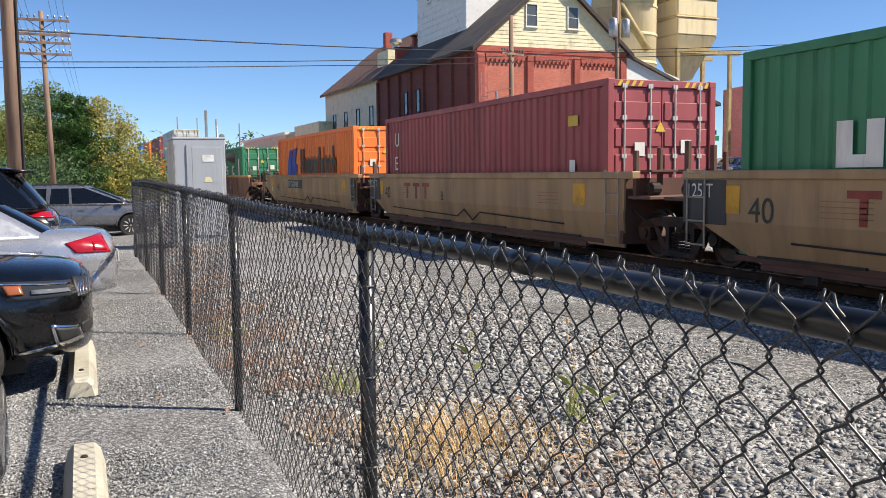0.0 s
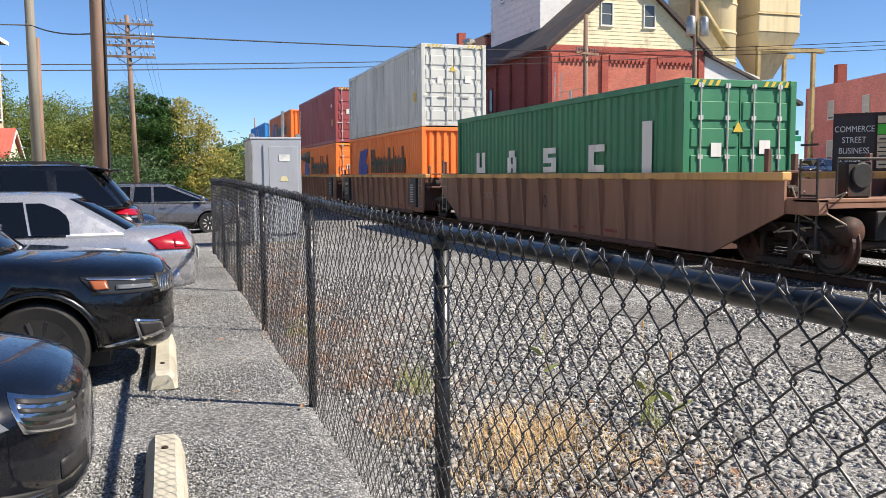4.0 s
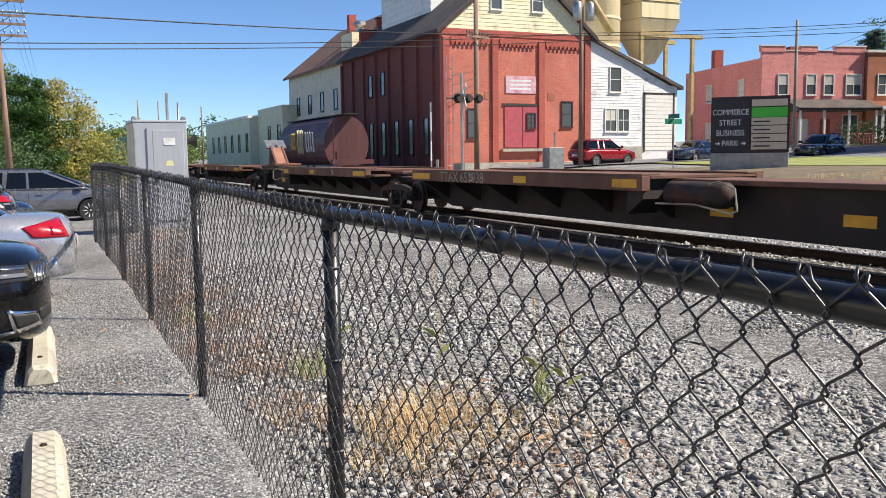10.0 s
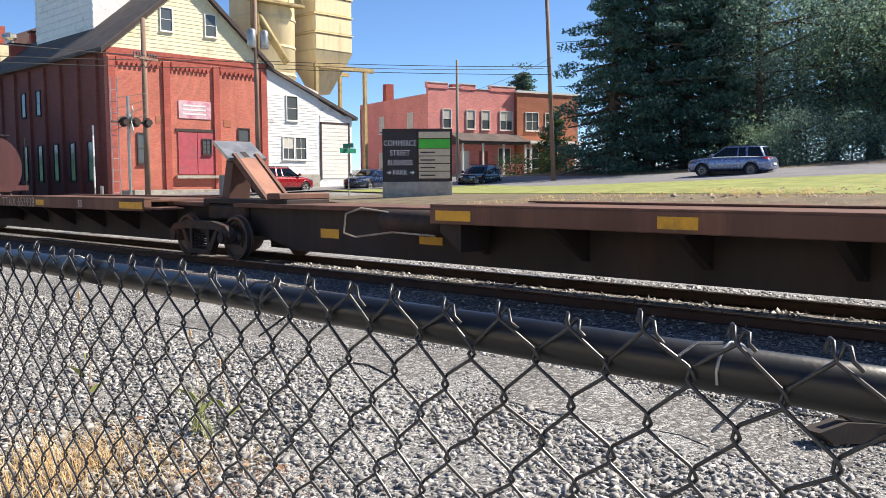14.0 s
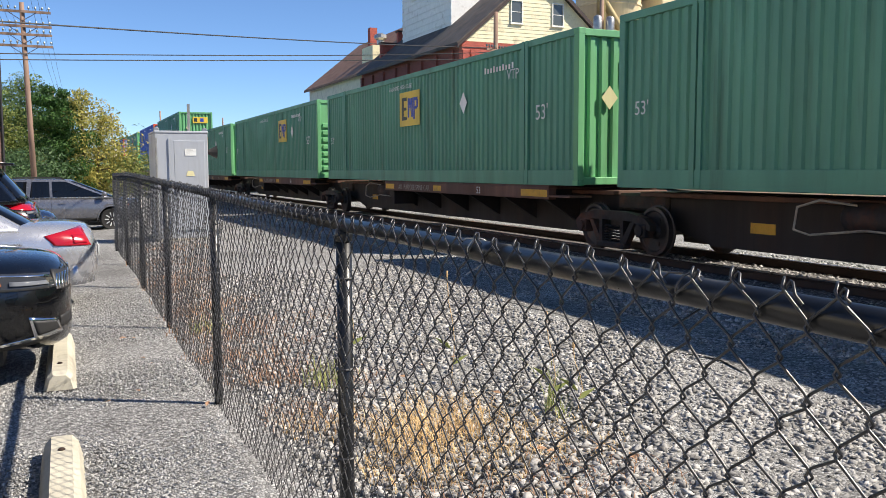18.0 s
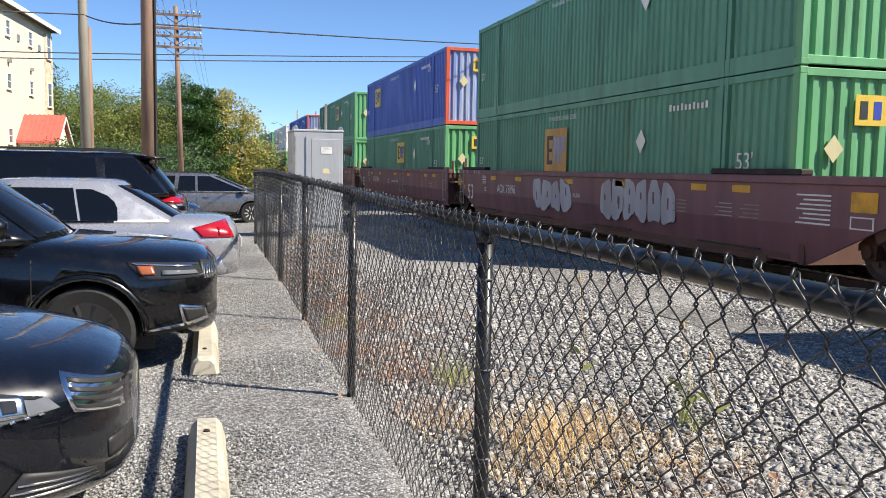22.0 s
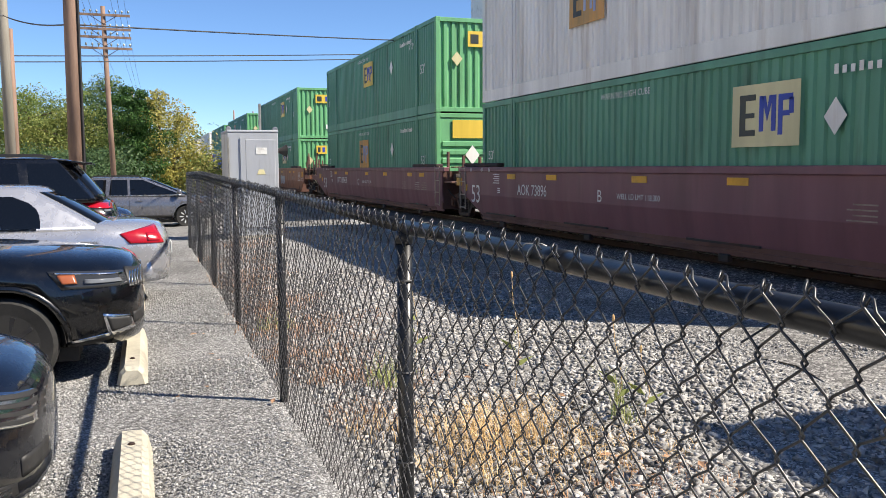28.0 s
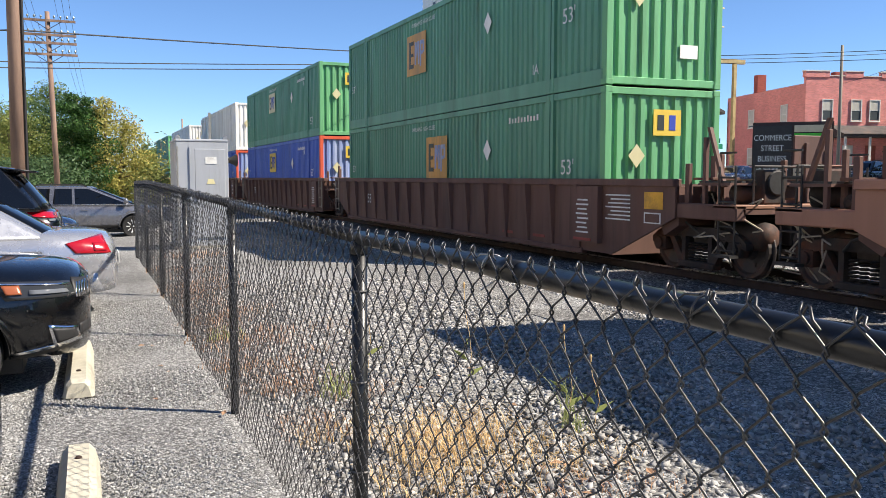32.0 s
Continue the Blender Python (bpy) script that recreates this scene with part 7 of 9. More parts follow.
W0 = polar(-3.55, 8.65, 22)
wire([polar(-30, 8.3, 24), polar(-7.1, 8.9, 29), W0], 0.02, sag=0.12)
wire([W0, polar(27.8, 7.85, 44)], 0.02, sag=0.1)
wire([polar(27.8, 7.85, 44), polar(53, 7.3, 58)], 0.016, sag=0.3)
wire([polar(-30, 5.2, 32), polar(15, 7.35, 40), polar(34.3, 7.75, 52), polar(53.5, 7.4, 58)], 0.02, sag=0.1)
wire([polar(-30, 4.85, 32), polar(15, 7.05, 40), polar(34.3, 7.3, 52), polar(53.5, 6.9, 58)], 0.02, sag=0.1)
for i, (e1, e2) in enumerate(((5.9, 7.9), (8.7, 10.6), (11.5, 13.5))):
    wire([polar(53.8, e1 + 0.2, 57.8), polar(96, e2, 46)], 0.018, sag=0.5)
for k in (-1.1, -0.8, -0.5, 0.5, 0.8, 1.1):
    wire([(-1.4 + k, 47.4, 9.6), (-0.3 + k, 94.9, 9.2)], 0.008, sag=0.7)
    wire([(-1.4 + k, 47.4, 9.6), (-2.2 + k, 2.0, 14.0)], 0.008, sag=0.5)
wire([polar(53.6, 8.0, 57), polar(47, 5.6, 78)], 0.012, sag=0.3)

# crossing signals
cs = thing("crossing_signal", "railway crossing signal with crossbuck, lamps and gate mast", "crossing signal", m=pose(15.2, 30.5, 0.0))
part("mast", rod_bm((0, 0, 0), (0, 0, 4.9), 0.06, 10), M_galv, cs)
for a in (1, -1):
    bm = bmesh.new()
    add_beam(bm, (-0.55, -0.09, 4.0 - a * 0.45), (0.55, -0.09, 4.0 + a * 0.45), 0.03, 0.2)
    part("crossbuck", bm, P_greyw, cs, m=pose(0, 0, 0, 0, 0, 72))
part("lamp_bar", rod_bm((-0.7, -0.1, 3.95), (0.9, -0.1, 3.95), 0.035, 8), M_steel, cs)
for x in (-0.45, 0.0, 0.45):
    part("lamp", lathe_bm([(0.19, 0), (0.19, 0.02), (0.09, 0.04), (0.09, 0.22)], 16, "y", (x + 0.2, -0.18, 3.95)), M_steel, cs)
    part("visor", lathe_bm([(0.12, -0.2), (0.13, 0.0)], 14, "y", (x + 0.2, -0.18, 3.95)), M_steel, cs)
for x in (-0.35, -0.62):
    part("ladder_rail", rod_bm((x, 0.08, 0.2), (x, 0.08, 5.6), 0.022, 6), M_galv, cs)
for i in range(12):
    part("rung", rod_bm((-0.62, 0.08, 0.5 + i * 0.42), (-0.35, 0.08, 0.5 + i * 0.42), 0.014, 6), M_galv, cs)
for i in range(4):
    bm = bmesh.new()
    add_beam(bm, (-0.6, 0.0, 3.6 + i * 0.4), (0.7, -0.05, 4.3 + i * 0.25), 0.03, 0.03)
    part("brace", bm, M_wood, cs)
ga = thing("crossing_gate", "raised white crossing gate with its yellow drive box", "crossing gate", m=pose(13.4, 29.5, 0.0))
for i in range(7):
    part("gate_band", box_bm(-0.02, 0.02, -0.035, 0.035, 1.2 + i * 0.36, 1.56 + i * 0.36), M_white_mark if i % 3 else M_galv, ga)
part("drive_box", box_bm(-0.3, 0.3, -0.25, 0.25, 0.7, 1.3, bevel=0.04), M_yellow_mark, ga)
part("mast", rod_bm((0.25, 0, 0), (0.25, 0, 1.6), 0.06, 10), M_galv, ga)
part("yellow_guard", box_bm(0.6, 1.5, -0.1, 0.1, 0.0, 0.75, bevel=0.03), M_yellow_mark, ga)
gs = thing("street_sign", "green street name sign on a slim steel post", "street sign", m=pose(29.2, 34.6, 0.6))
part("post", rod_bm((0, 0, 0), (0, 0, 2.9), 0.03, 8), M_galv, gs)
part("blade", box_bm(-0.55, 0.5, -0.02, 0.02, 2.6, 2.85), mat("green_sign_blade", lin(20, 130, 100), 0.4), gs)
part("blade", box_bm(-0.02, 0.02, -0.4, 0.4, 2.88, 3.1), mat("green_sign_blade_dark", lin(20, 120, 96), 0.4), gs)
ub = thing("utility_box", "silver roadside utility box", "utility box", m=pose(27.4, 43.0, 0.75))
part("body", box_bm(-0.5, 0.5, -0.4, 0.4, 0, 1.4, bevel=0.03), M_galv, ub)
part("stack", rod_bm((0.1, 0, 1.4), (0.1, 0, 2.3), 0.06, 8), M_galv, ub)

# rails stacked on the bank, a stub post
for x, y0, y1, z in ((20.5, -1.0, 21.5, 0.5), (21.1, -14, 3.5, 0.72)):
    sr = thing("stored_rail", "rusty stored rails lying along the bank", "rail", "stored rails", m=pose(x, 0, z))
    part("rail_body", box_bm(-0.25, 0.25, y0, y1, -0.3, 0.12, bevel=0.02), M_rail, sr)
    part("rail_head", box_bm(-0.1, 0.1, y0, y1, 0.12, 0.2, bevel=0.02), M_rail, sr)
stub = thing("stub_post", "dark cut-off wooden post on the bank", "post", m=pose(26, -1.1, 0.7))
part("shaft", rod_bm((0, 0, 0), (0, 0, 0.75), 0.09, 10), M_wood, stub)

# ---- trees ----
LEAF = {
    "dark": leaf_mat("dark_green_leaf", lin(54, 80, 54), lin(100, 126, 84), 0.45),
    "mid": leaf_mat("green_leaf", lin(84, 108, 58), lin(146, 162, 94), 0.5),
    "yellow": leaf_mat("yellowing_leaf", lin(130, 132, 66), lin(188, 176, 98), 0.35),
    "olive": leaf_mat("olive_leaf", lin(100, 114, 60), lin(160, 166, 98), 0.45),
    "ivy": leaf_mat("dense_ivy_leaf", lin(36, 68, 32), lin(76, 112, 54), 0.35),
    # wood and woodlight: distance haze mixed into the leaf colours, bluer and paler
    "wood": leaf_mat("hazed_wood_leaf", lin(78, 106, 102), lin(140, 166, 148), 0.6),
    "woodlight": leaf_mat("hazed_bright_leaf", lin(86, 114, 94), lin(144, 168, 134), 0.6),
    "pine": leaf_mat("blue_green_needle", lin(64, 98, 90), lin(114, 146, 128), 0.55),
}
M_bark = mat("grey_brown_bark", lin(96, 82, 70), 0.9, var=0.4, bump=0.6, bump_scale=18)
M_palebark = mat("pale_bark", lin(170, 158, 140), 0.85, var=0.25, bump=0.4, bump_scale=20)


def leaves(r, centres, n, leaf, flat=0.7):
    """Small folded leaf blades spread round many clump centres."""
    verts, faces = [], []
    c = np.array([p[:3] for p in centres])
    rad = np.array([p[3] for p in centres])
    pick = r.randint(0, len(centres), n)
    d = r.normal(size=(n, 3))
    d /= np.linalg.norm(d, axis=1)[:, None]
    pos = c[pick] + d * (rad[pick] * r.rand(n) ** 0.33)[:, None] * np.array([1, 1, flat])
    face = d + np.array([0, 0, 0.35]) + r.normal(size=(n, 3)) * 0.75
    u = np.cross(face, r.normal(size=(n, 3)))
    u /= np.linalg.norm(u, axis=1)[:, None]
    v = np.cross(face, u)
    v /= np.linalg.norm(v, axis=1)[:, None]
    w = np.cross(u, v)
    s = (leaf * (0.6 + 0.8 * r.rand(n)))[:, None]
    quad = np.stack([pos - u * s, pos + v * s * 0.5 + w * s * 0.2, pos + u * s, pos - v * s * 0.5 + w * s * 0.2], 1)
    return quad.reshape(-1, 3), (np.arange(n)[:, None] * 4 + np.arange(4)[None])


def fast_mesh(name, verts, faces, material, parent=None):
    me = bpy.data.meshes.new(name)
    k = faces.shape[1]
    me.vertices.add(len(verts))
    me.vertices.foreach_set("co", np.ascontiguousarray(verts, dtype=np.float32).ravel())
    me.loops.add(faces.size)
    me.loops.foreach_set("vertex_index", faces.astype(np.int32).ravel())
    me.polygons.add(len(faces))
    me.polygons.foreach_set("loop_start", np.arange(0, faces.size, k, dtype=np.int32))
    me.update(calc_edges=True)
    return held(name, me, material, parent)


def tree(x, y, h, spread, kind, label, seed, n=5000, leaf=0.16, base=0.2, bark=None, z=None, shape="round", lean=0.0):
    r = np.random.RandomState(seed)
    g = ground_z(x, y) if z is None else z
    t = thing("tree", label, "tree", "trees", pose(x, y, g))
    bm = bmesh.new()
    tip = Vector((lean * h, 0, h * 0.82))
    pts = [Vector((0, 0, -0.3)), Vector((lean * h * 0.3 + r.normal() * 0.1, r.normal() * 0.1, h * 0.3)), Vector((lean * h * 0.6 + r.normal() * 0.15, r.normal() * 0.15, h * 0.58)), tip]
    rr = h * 0.022
    for i in range(3):
        add_rod(bm, pts[i], pts[i + 1], rr * (1 - i * 0.28), 8, rr * (1 - (i + 1) * 0.28))
    centres = []
    limbs = {"column": 10, "cone": 30, "fir": 90}.get(shape, 16)
    for i in range(limbs):
        k = base + (0.95 - base) * (i + 0.5) / limbs
        a = i * 2.4 + r.rand()
        if shape == "fir":
            reach = spread * (1.06 - k) ** 0.75 * (0.65 + 0.5 * r.rand())
        elif shape == "cone":
            reach = spread * (1.05 - k) * 1.15
        elif shape == "column":
            reach = spread * (0.9 if k < 0.85 else 0.5)
        else:
            reach = spread * (0.55 + 0.6 * math.sin(math.pi * min(1, (k - base) / (1.02 - base)) ** 0.8)) * (0.75 + 0.5 * r.rand())
        p = Vector((lean * h * k, 0, h * k * 0.92))
        rise = {"cone": -0.1, "fir": -0.16}.get(shape, 0.25) * reach
        q = p + Vector((math.cos(a) * reach, math.sin(a) * reach, rise))
        if shape != "column":
            add_rod(bm, p, p.lerp(q, 0.85), rr * 0.35, 5, rr * 0.1, caps=False)
        for f in (0.35, 0.65, 0.95):
            m = p.lerp(q, f)
            centres.append((m.x + r.normal() * 0.15 * reach, m.y + r.normal() * 0.15 * reach, m.z + r.normal() * 0.12 * reach, reach * {"cone": 0.26, "fir": 0.25}.get(shape, 0.36) + 0.3))
    centres.append((tip.x, 0, h * 0.93, spread * 0.3))
    part("trunk", bm, bark or M_bark, t)
    v, f = leaves(r, centres, n, leaf, {"cone": 0.4, "fir": 0.32}.get(shape, 0.75))
    fast_mesh("crown", v, f, LEAF[kind], t)
    return t


# the wood across the road
wr2 = random.Random(5)
for i in range(18):
    # the wood's edge: dark evergreens first, then leafy trees
    a = 57.6 + i * 2.2
    d = 66 + wr2.uniform(-2, 3) + (9 if a > 84 else 0)
    x, y = d * math.sin(radians(a)), d * math.cos(radians(a))
    pine = i < 4
    h = wr2.uniform(11, 17) if not pine else (21, 24, 22, 25)[i]
    if not pine and i % 3 == 2:
        continue
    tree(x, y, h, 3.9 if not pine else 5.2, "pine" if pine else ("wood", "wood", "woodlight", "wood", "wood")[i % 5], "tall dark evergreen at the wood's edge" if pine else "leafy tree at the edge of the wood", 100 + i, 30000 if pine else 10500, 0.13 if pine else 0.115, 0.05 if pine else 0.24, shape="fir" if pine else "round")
for i in range(16):
    a = 66.5 + i * 2.1
    d = 80 + wr2.uniform(-3, 4)
    x, y = d * math.sin(radians(a)), d * math.cos(radians(a))
    pine = i in (2, 3, 4, 11)
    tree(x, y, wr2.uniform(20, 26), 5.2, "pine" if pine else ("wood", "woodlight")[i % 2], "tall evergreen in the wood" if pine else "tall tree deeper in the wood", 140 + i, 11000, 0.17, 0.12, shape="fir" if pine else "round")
for i in range(14):
    a = 66.5 + i * 1.3
    d = 59.5 + wr2.uniform(-1, 3)
    x, y = d * math.sin(radians(a)), d * math.cos(radians(a))
    tree(x, y, wr2.uniform(1.8, 4.2), 2.1, ("woodlight", "wood", "wood", "wood")[i % 4], "leafy undergrowth bush at the wood's edge", 170 + i, 3400, 0.08, 0.02)
lt = polar(82.6, 0, 57)
slim = tree(lt[0], lt[1], 9, 2.6, "woodlight", "slender tree with a pale leaning trunk", 200, 6000, 0.09, 0.5, M_palebark, lean=-0.3)
slim.matrix_basis = slim.matrix_basis @ Matrix.Rotation(radians(-90), 4, "Z")
tree(60, 44, 6.5, 2.2, "dark", "dark evergreen beside the brick houses", 201, 5000, 0.12, 0.05, shape="cone")
tree(72, 57, 12.5, 4.2, "pine", "dark spruce behind the brick houses", 202, 16000, 0.13, 0.06, shape="fir")
for i, (x, y, h, s_, k, n) in enumerate(((55.5, 45, 2.0, 1.3, "dark", 900), (58, 43.2, 1.9, 1.3, "dark", 900))):
    tree(x, y, h, s_, k, "clipped dark bush before the houses", 210 + i, n, 0.09, 0.02)
# trees beyond the car park
for i, (az_, d, h, s_, k, shp, n) in enumerate((
        (-8.6, 75, 9.5, 3.6, "mid", "round", 5000), (-7.2, 70, 7.6, 3.2, "olive", "round", 4500), (-6.1, 66, 7.4, 2.6, "mid", "round", 4200), (-5.0, 68, 6.2, 3.0, "olive", "round", 4200), (-4.0, 64, 6.0, 2.8, "olive", "round", 4200),
        (-3.0, 66, 6.4, 2.6, "mid", "round", 4000), (-2.0, 70, 9.2, 2.8, "mid", "round", 5000), (-1.1, 66, 8.0, 2.4, "dark", "round", 4500), (-0.45, 60, 7.6, 1.5, "ivy", "column", 5500), (0.35, 59, 7.3, 1.45, "ivy", "column", 5500),
        (1.35, 60, 7.4, 1.7, "yellow", "round", 3200), (2.3, 62, 6.0, 1.9, "yellow", "round", 2300), (-11, 78, 9, 4, "mid", "round", 4500), (-14, 80, 10, 4, "dark", "round", 4500), (-6.6, 55, 3.0, 2.2, "dark", "round", 2500), (-4.6, 52, 2.6, 2.4, "dark", "round", 2500), (-2.4, 55, 3.0, 2.4, "dark", "round", 2500))):
    x, y = d * math.sin(radians(az_)), d * math.cos(radians(az_))
    tree(x, y, h, s_, k, {"ivy": "tall dense ivy-like column of green foliage", "yellow": "thin tree with yellowing autumn leaves"}.get(k, "leafy green tree beyond the car park"), 300 + i, int(n * 1.9), 0.095 if k != "ivy" else 0.08, 0.06, z=-0.3, shape=shp)
for i in range(10):
    x, y = rnd.uniform(3.0, 6.0), 60 + i * 14
    tree(x, y, rnd.uniform(2, 3.2), 1.5, "yellow" if i % 2 else "olive", "dry roadside scrub beside the far track", 340 + i, 900, 0.12, 0.02, z=-0.2)
for i in range(8):
    x, y = 12 + i * 7, 150 + (i % 3) * 12
    tree(x, y, rnd.uniform(6, 9), 4, "mid", "distant leafy tree beyond the warehouse", 360 + i, 1800, 0.3, 0.05, z=0)
for i in range(16):
    x = -200 + i * 28
    tree(x, 330 + (i % 4) * 20, rnd.uniform(10, 15), 16, "dark", "tree of the distant wooded skyline", 380 + i, 1500, 0.9, 0.02, z=-1)

# apartment block: a long wall facing the track
apt = thing("apartment_block", "cream stucco apartment block with a red-roofed entrance porch", "apartment block", m=pose(-10.1, 65.2, -1.95, 0, 0, -4.8))
M_aptwall = mat("cream_stucco", lin(216, 206, 182), 0.85, var=0.07, bump=0.2)
M_aptstone = mat("tan_stone_facing", lin(206, 186, 162), 0.85, var=0.3, scale=3, grain=8, bump=0.6, bump_scale=8)
M_redtile = mat("red_tile", lin(198, 96, 84), 0.6, var=0.15)
slab("wall", -12, 0, -18, 0, 0, 12.6, M_aptwall, apt)
slab("corner_facing", -0.5, 0.05, -1.9, 0.05, 0, 12.3, M_aptstone, apt)
part("roof", prism_bm([(0.45, 12.6), (0.45, 12.8), (-6, 13.9), (-12.45, 12.8), (-12.45, 12.6)], -18.4, 0.5, "y"), M_roof, apt)
slab("fascia", 0.46, 0.52, -18.4, 0.5, 12.55, 12.82, M_trimw, apt)
for y in (-14.4, -10.2, -5.6):
    for z in (4.8, 7.95, 11.0):
        if z > 7 or y < -9:
            window(apt, 0.01, y, z, 0.75, 0.8, M_trimw, (1, 2), "+x")
    slab("wall_vent", 0.0, 0.08, y + 2.2, y + 2.6, 10.9, 11.3, M_galv, apt)
    slab("wall_lamp", 0.0, 0.2, y + 0.2, y + 0.5, 9.4, 9.6, M_galv, apt)
for z in (7.5, 10.7):
    window(apt, 0.06, -1.5, z, 1.0, 1.5, M_trimw, (1, 2), "+x")
for sy in (-1, 1):
    part("porch_roof", prism_bm([(-6.9 + sy * 1.85, 4.8), (-6.9, 6.45), (-6.9, 6.6), (-6.9 + sy * 1.85, 4.95)], 0.0, 2.4, "x"), M_redtile, apt, "red tiled porch roof")
    for i in range(9):
        part("tile_row", prism_bm([(-6.9 + sy * 1.85, 4.94), (-6.9, 6.59), (-6.9, 6.64), (-6.9 + sy * 1.85, 4.99)], 0.04 + i * 0.27, 0.14 + i * 0.27, "x"), M_redtile, apt)
    part("verge_board", prism_bm([(-6.9 + sy * 1.9, 4.68), (-6.9, 6.36), (-6.9, 6.5), (-6.9 + sy * 1.9, 4.82)], 2.41, 2.46, "x"), M_trimw, apt)
part("porch_gable", prism_bm([(-8.5, 4.8), (-5.3, 4.8), (-6.9, 6.3)], 0.02, 2.2, "x"), M_aptwall, apt)
part("porch_wall", box_bm(0.02, 2.1, -8.4, -5.4, 0, 4.8), M_aptwall, apt)
part("porch_door", box_bm(2.1, 2.14, -7.5, -6.4, 2.0, 4.2), M_trimw, apt)


# added wall, out of view behind the camera, that bounces sunlight onto the train
tagged(raw("wall_west", [(x, y, z) for x in (-24.3, -24.0) for y in (-70, 38) for z in (-0.6, 9.5)], [(0, 1, 3, 2), (4, 6, 7, 5), (0, 4, 5, 1), (2, 3, 7, 6), (1, 5, 7, 3), (0, 2, 6, 4)], M_aptwall), "unseen cream wall added to bounce light onto the train", "wall", kind="structure")

# ---- vehicles ----
M_rim = mat("alloy_rim", (0.66, 0.66, 0.67), 0.42, 0.35, var=0.1, bump=0)
M_darkrim = mat("dark_grey_rim", (0.12, 0.12, 0.125), 0.35, 0.8, bump=0)
M_chrome = mat("chrome_trim", (0.75, 0.75, 0.76), 0.12, 1.0, var=0.05, bump=0)
M_lampglass = glass_mat("headlamp_glass", (0.13, 0.14, 0.155), 0.05)
M_redlamp = mat("red_lamp", lin(160, 16, 32), 0.15, var=0.1, bump=0, coat=0.5)
M_amber = mat("amber_lamp", lin(146, 80, 46), 0.2, var=0.05, bump=0, coat=0.4)
M_lampblack = glass_mat("smoked_lamp_glass", (0.03, 0.032, 0.035), 0.05)
M_carglass = glass_mat("car_glass", (0.004, 0.005, 0.007), 0.02)
M_plastic = mat("black_plastic", (0.02, 0.02, 0.021), 0.55, bump=0.05)


def car_paint(name, rgb, metal=0.3):
    return mat(name, lin(*rgb), 0.25, metal, var=0.02, bump=0.0, coat=0.9, dirt=tuple(c * 0.9 + 0.004 for c in lin(*rgb)), dirt_amount=0.04)


PAINTS = {"black": car_paint("black_car_paint", (8, 9, 12)), "navy": car_paint("black_blue_car_paint", (10, 13, 22)), "silver": car_paint("silver_car_paint", (186, 188, 194), 0.6), "grey": car_paint("grey_car_paint", (112, 114, 122), 0.5), "red": car_paint("red_car_paint", (150, 26, 38)), "blue": car_paint("steel_blue_car_paint", (120, 136, 172), 0.5), "darkblue": car_paint("dark_blue_car_paint", (30, 40, 64)), "white": car_paint("white_car_paint", (220, 220, 220), 0.0)}


def loft(sections, closed_ends=True):
    bm = bmesh.new()
    rings = [[bm.verts.new(p) for p in s] for s in sections]
    n = len(rings[0])
    for a, b in zip(rings, rings[1:]):
        for i in range(n):
            bm.faces.new((a[i], a[(i + 1) % n], b[(i + 1) % n], b[i]))
    if closed_ends:
        bm.faces.new(rings[0][::-1])
        bm.faces.new(rings[-1])
    bmesh.ops.recalc_face_normals(bm, faces=bm.faces[:])
    return bm


def wheel(parent, x, y, r, out, spokes=10, dark=False):
    """A road wheel whose outer face looks towards out (+1: +y, -1: -y)."""
    k = ("tyre", round(r, 3))
    if k not in MESHES:
        bm = lathe_bm([(r * 0.66, -0.1), (r * 0.9, -0.115), (r * 0.985, -0.09), (r, -0.05), (r, 0.05), (r * 0.985, 0.09), (r * 0.9, 0.115), (r * 0.66, 0.1)], 32, "y")
        me = bpy.data.meshes.new("tyre")
        bm.to_mesh(me)
        bm.free()
        MESHES[k] = me
        bm = bmesh.new()
        add_lathe(bm, [(r * 0.66, -0.09), (r * 0.67, 0.095), (r * 0.62, 0.1), (r * 0.6, 0.03), (r * 0.02, 0.02)], 32, "y")
        for i in range(spokes):
            a = 2 * math.pi * i / spokes
            c, s_ = math.cos(a), math.sin(a)
            add_beam(bm, (0.05 * c, 0.07, 0.05 * s_), (r * 0.63 * c, 0.085, r * 0.63 * s_), 0.05, 0.03)
        add_lathe(bm, [(0.07, 0.05), (0.07, 0.09), (0.03, 0.1)], 14, "y")
        me = bpy.data.meshes.new("rim")
        bm.to_mesh(me)
        bm.free()
        MESHES[("rim", round(r, 3))] = me
    w = held("wheel", MESHES[k], M_tyre, parent, "black tyre on an alloy rim", smooth=False, m=pose(x, y, r, 0, 0, 0 if out > 0 else 180))
    rim = held("rim", MESHES[("rim", round(r, 3))].copy() if dark else MESHES[("rim", round(r, 3))], M_darkrim if dark else M_rim, w)
    return w


def smooth_row(rows, x):
    """Smooth curve through (x, v) rows, x falling."""
    n = len(rows)
    for i in range(n - 1):
        if x >= rows[i + 1][0] or i == n - 2:
            a, b, c, d = rows[max(0, i - 1)], rows[i], rows[i + 1], rows[min(n - 1, i + 2)]
            k = min(1.0, max(0.0, (b[0] - x) / (b[0] - c[0])))
            span = b[0] - c[0]
            m0 = (c[1] - a[1]) / max(1e-6, a[0] - c[0]) * span if a is not b else (c[1] - b[1])
            m1 = (d[1] - b[1]) / max(1e-6, b[0] - d[0]) * span if d is not c else (c[1] - b[1])
            return (2 * k ** 3 - 3 * k * k + 1) * b[1] + (k ** 3 - 2 * k * k + k) * m0 + (-2 * k ** 3 + 3 * k * k) * c[1] + (k ** 3 - k * k) * m1


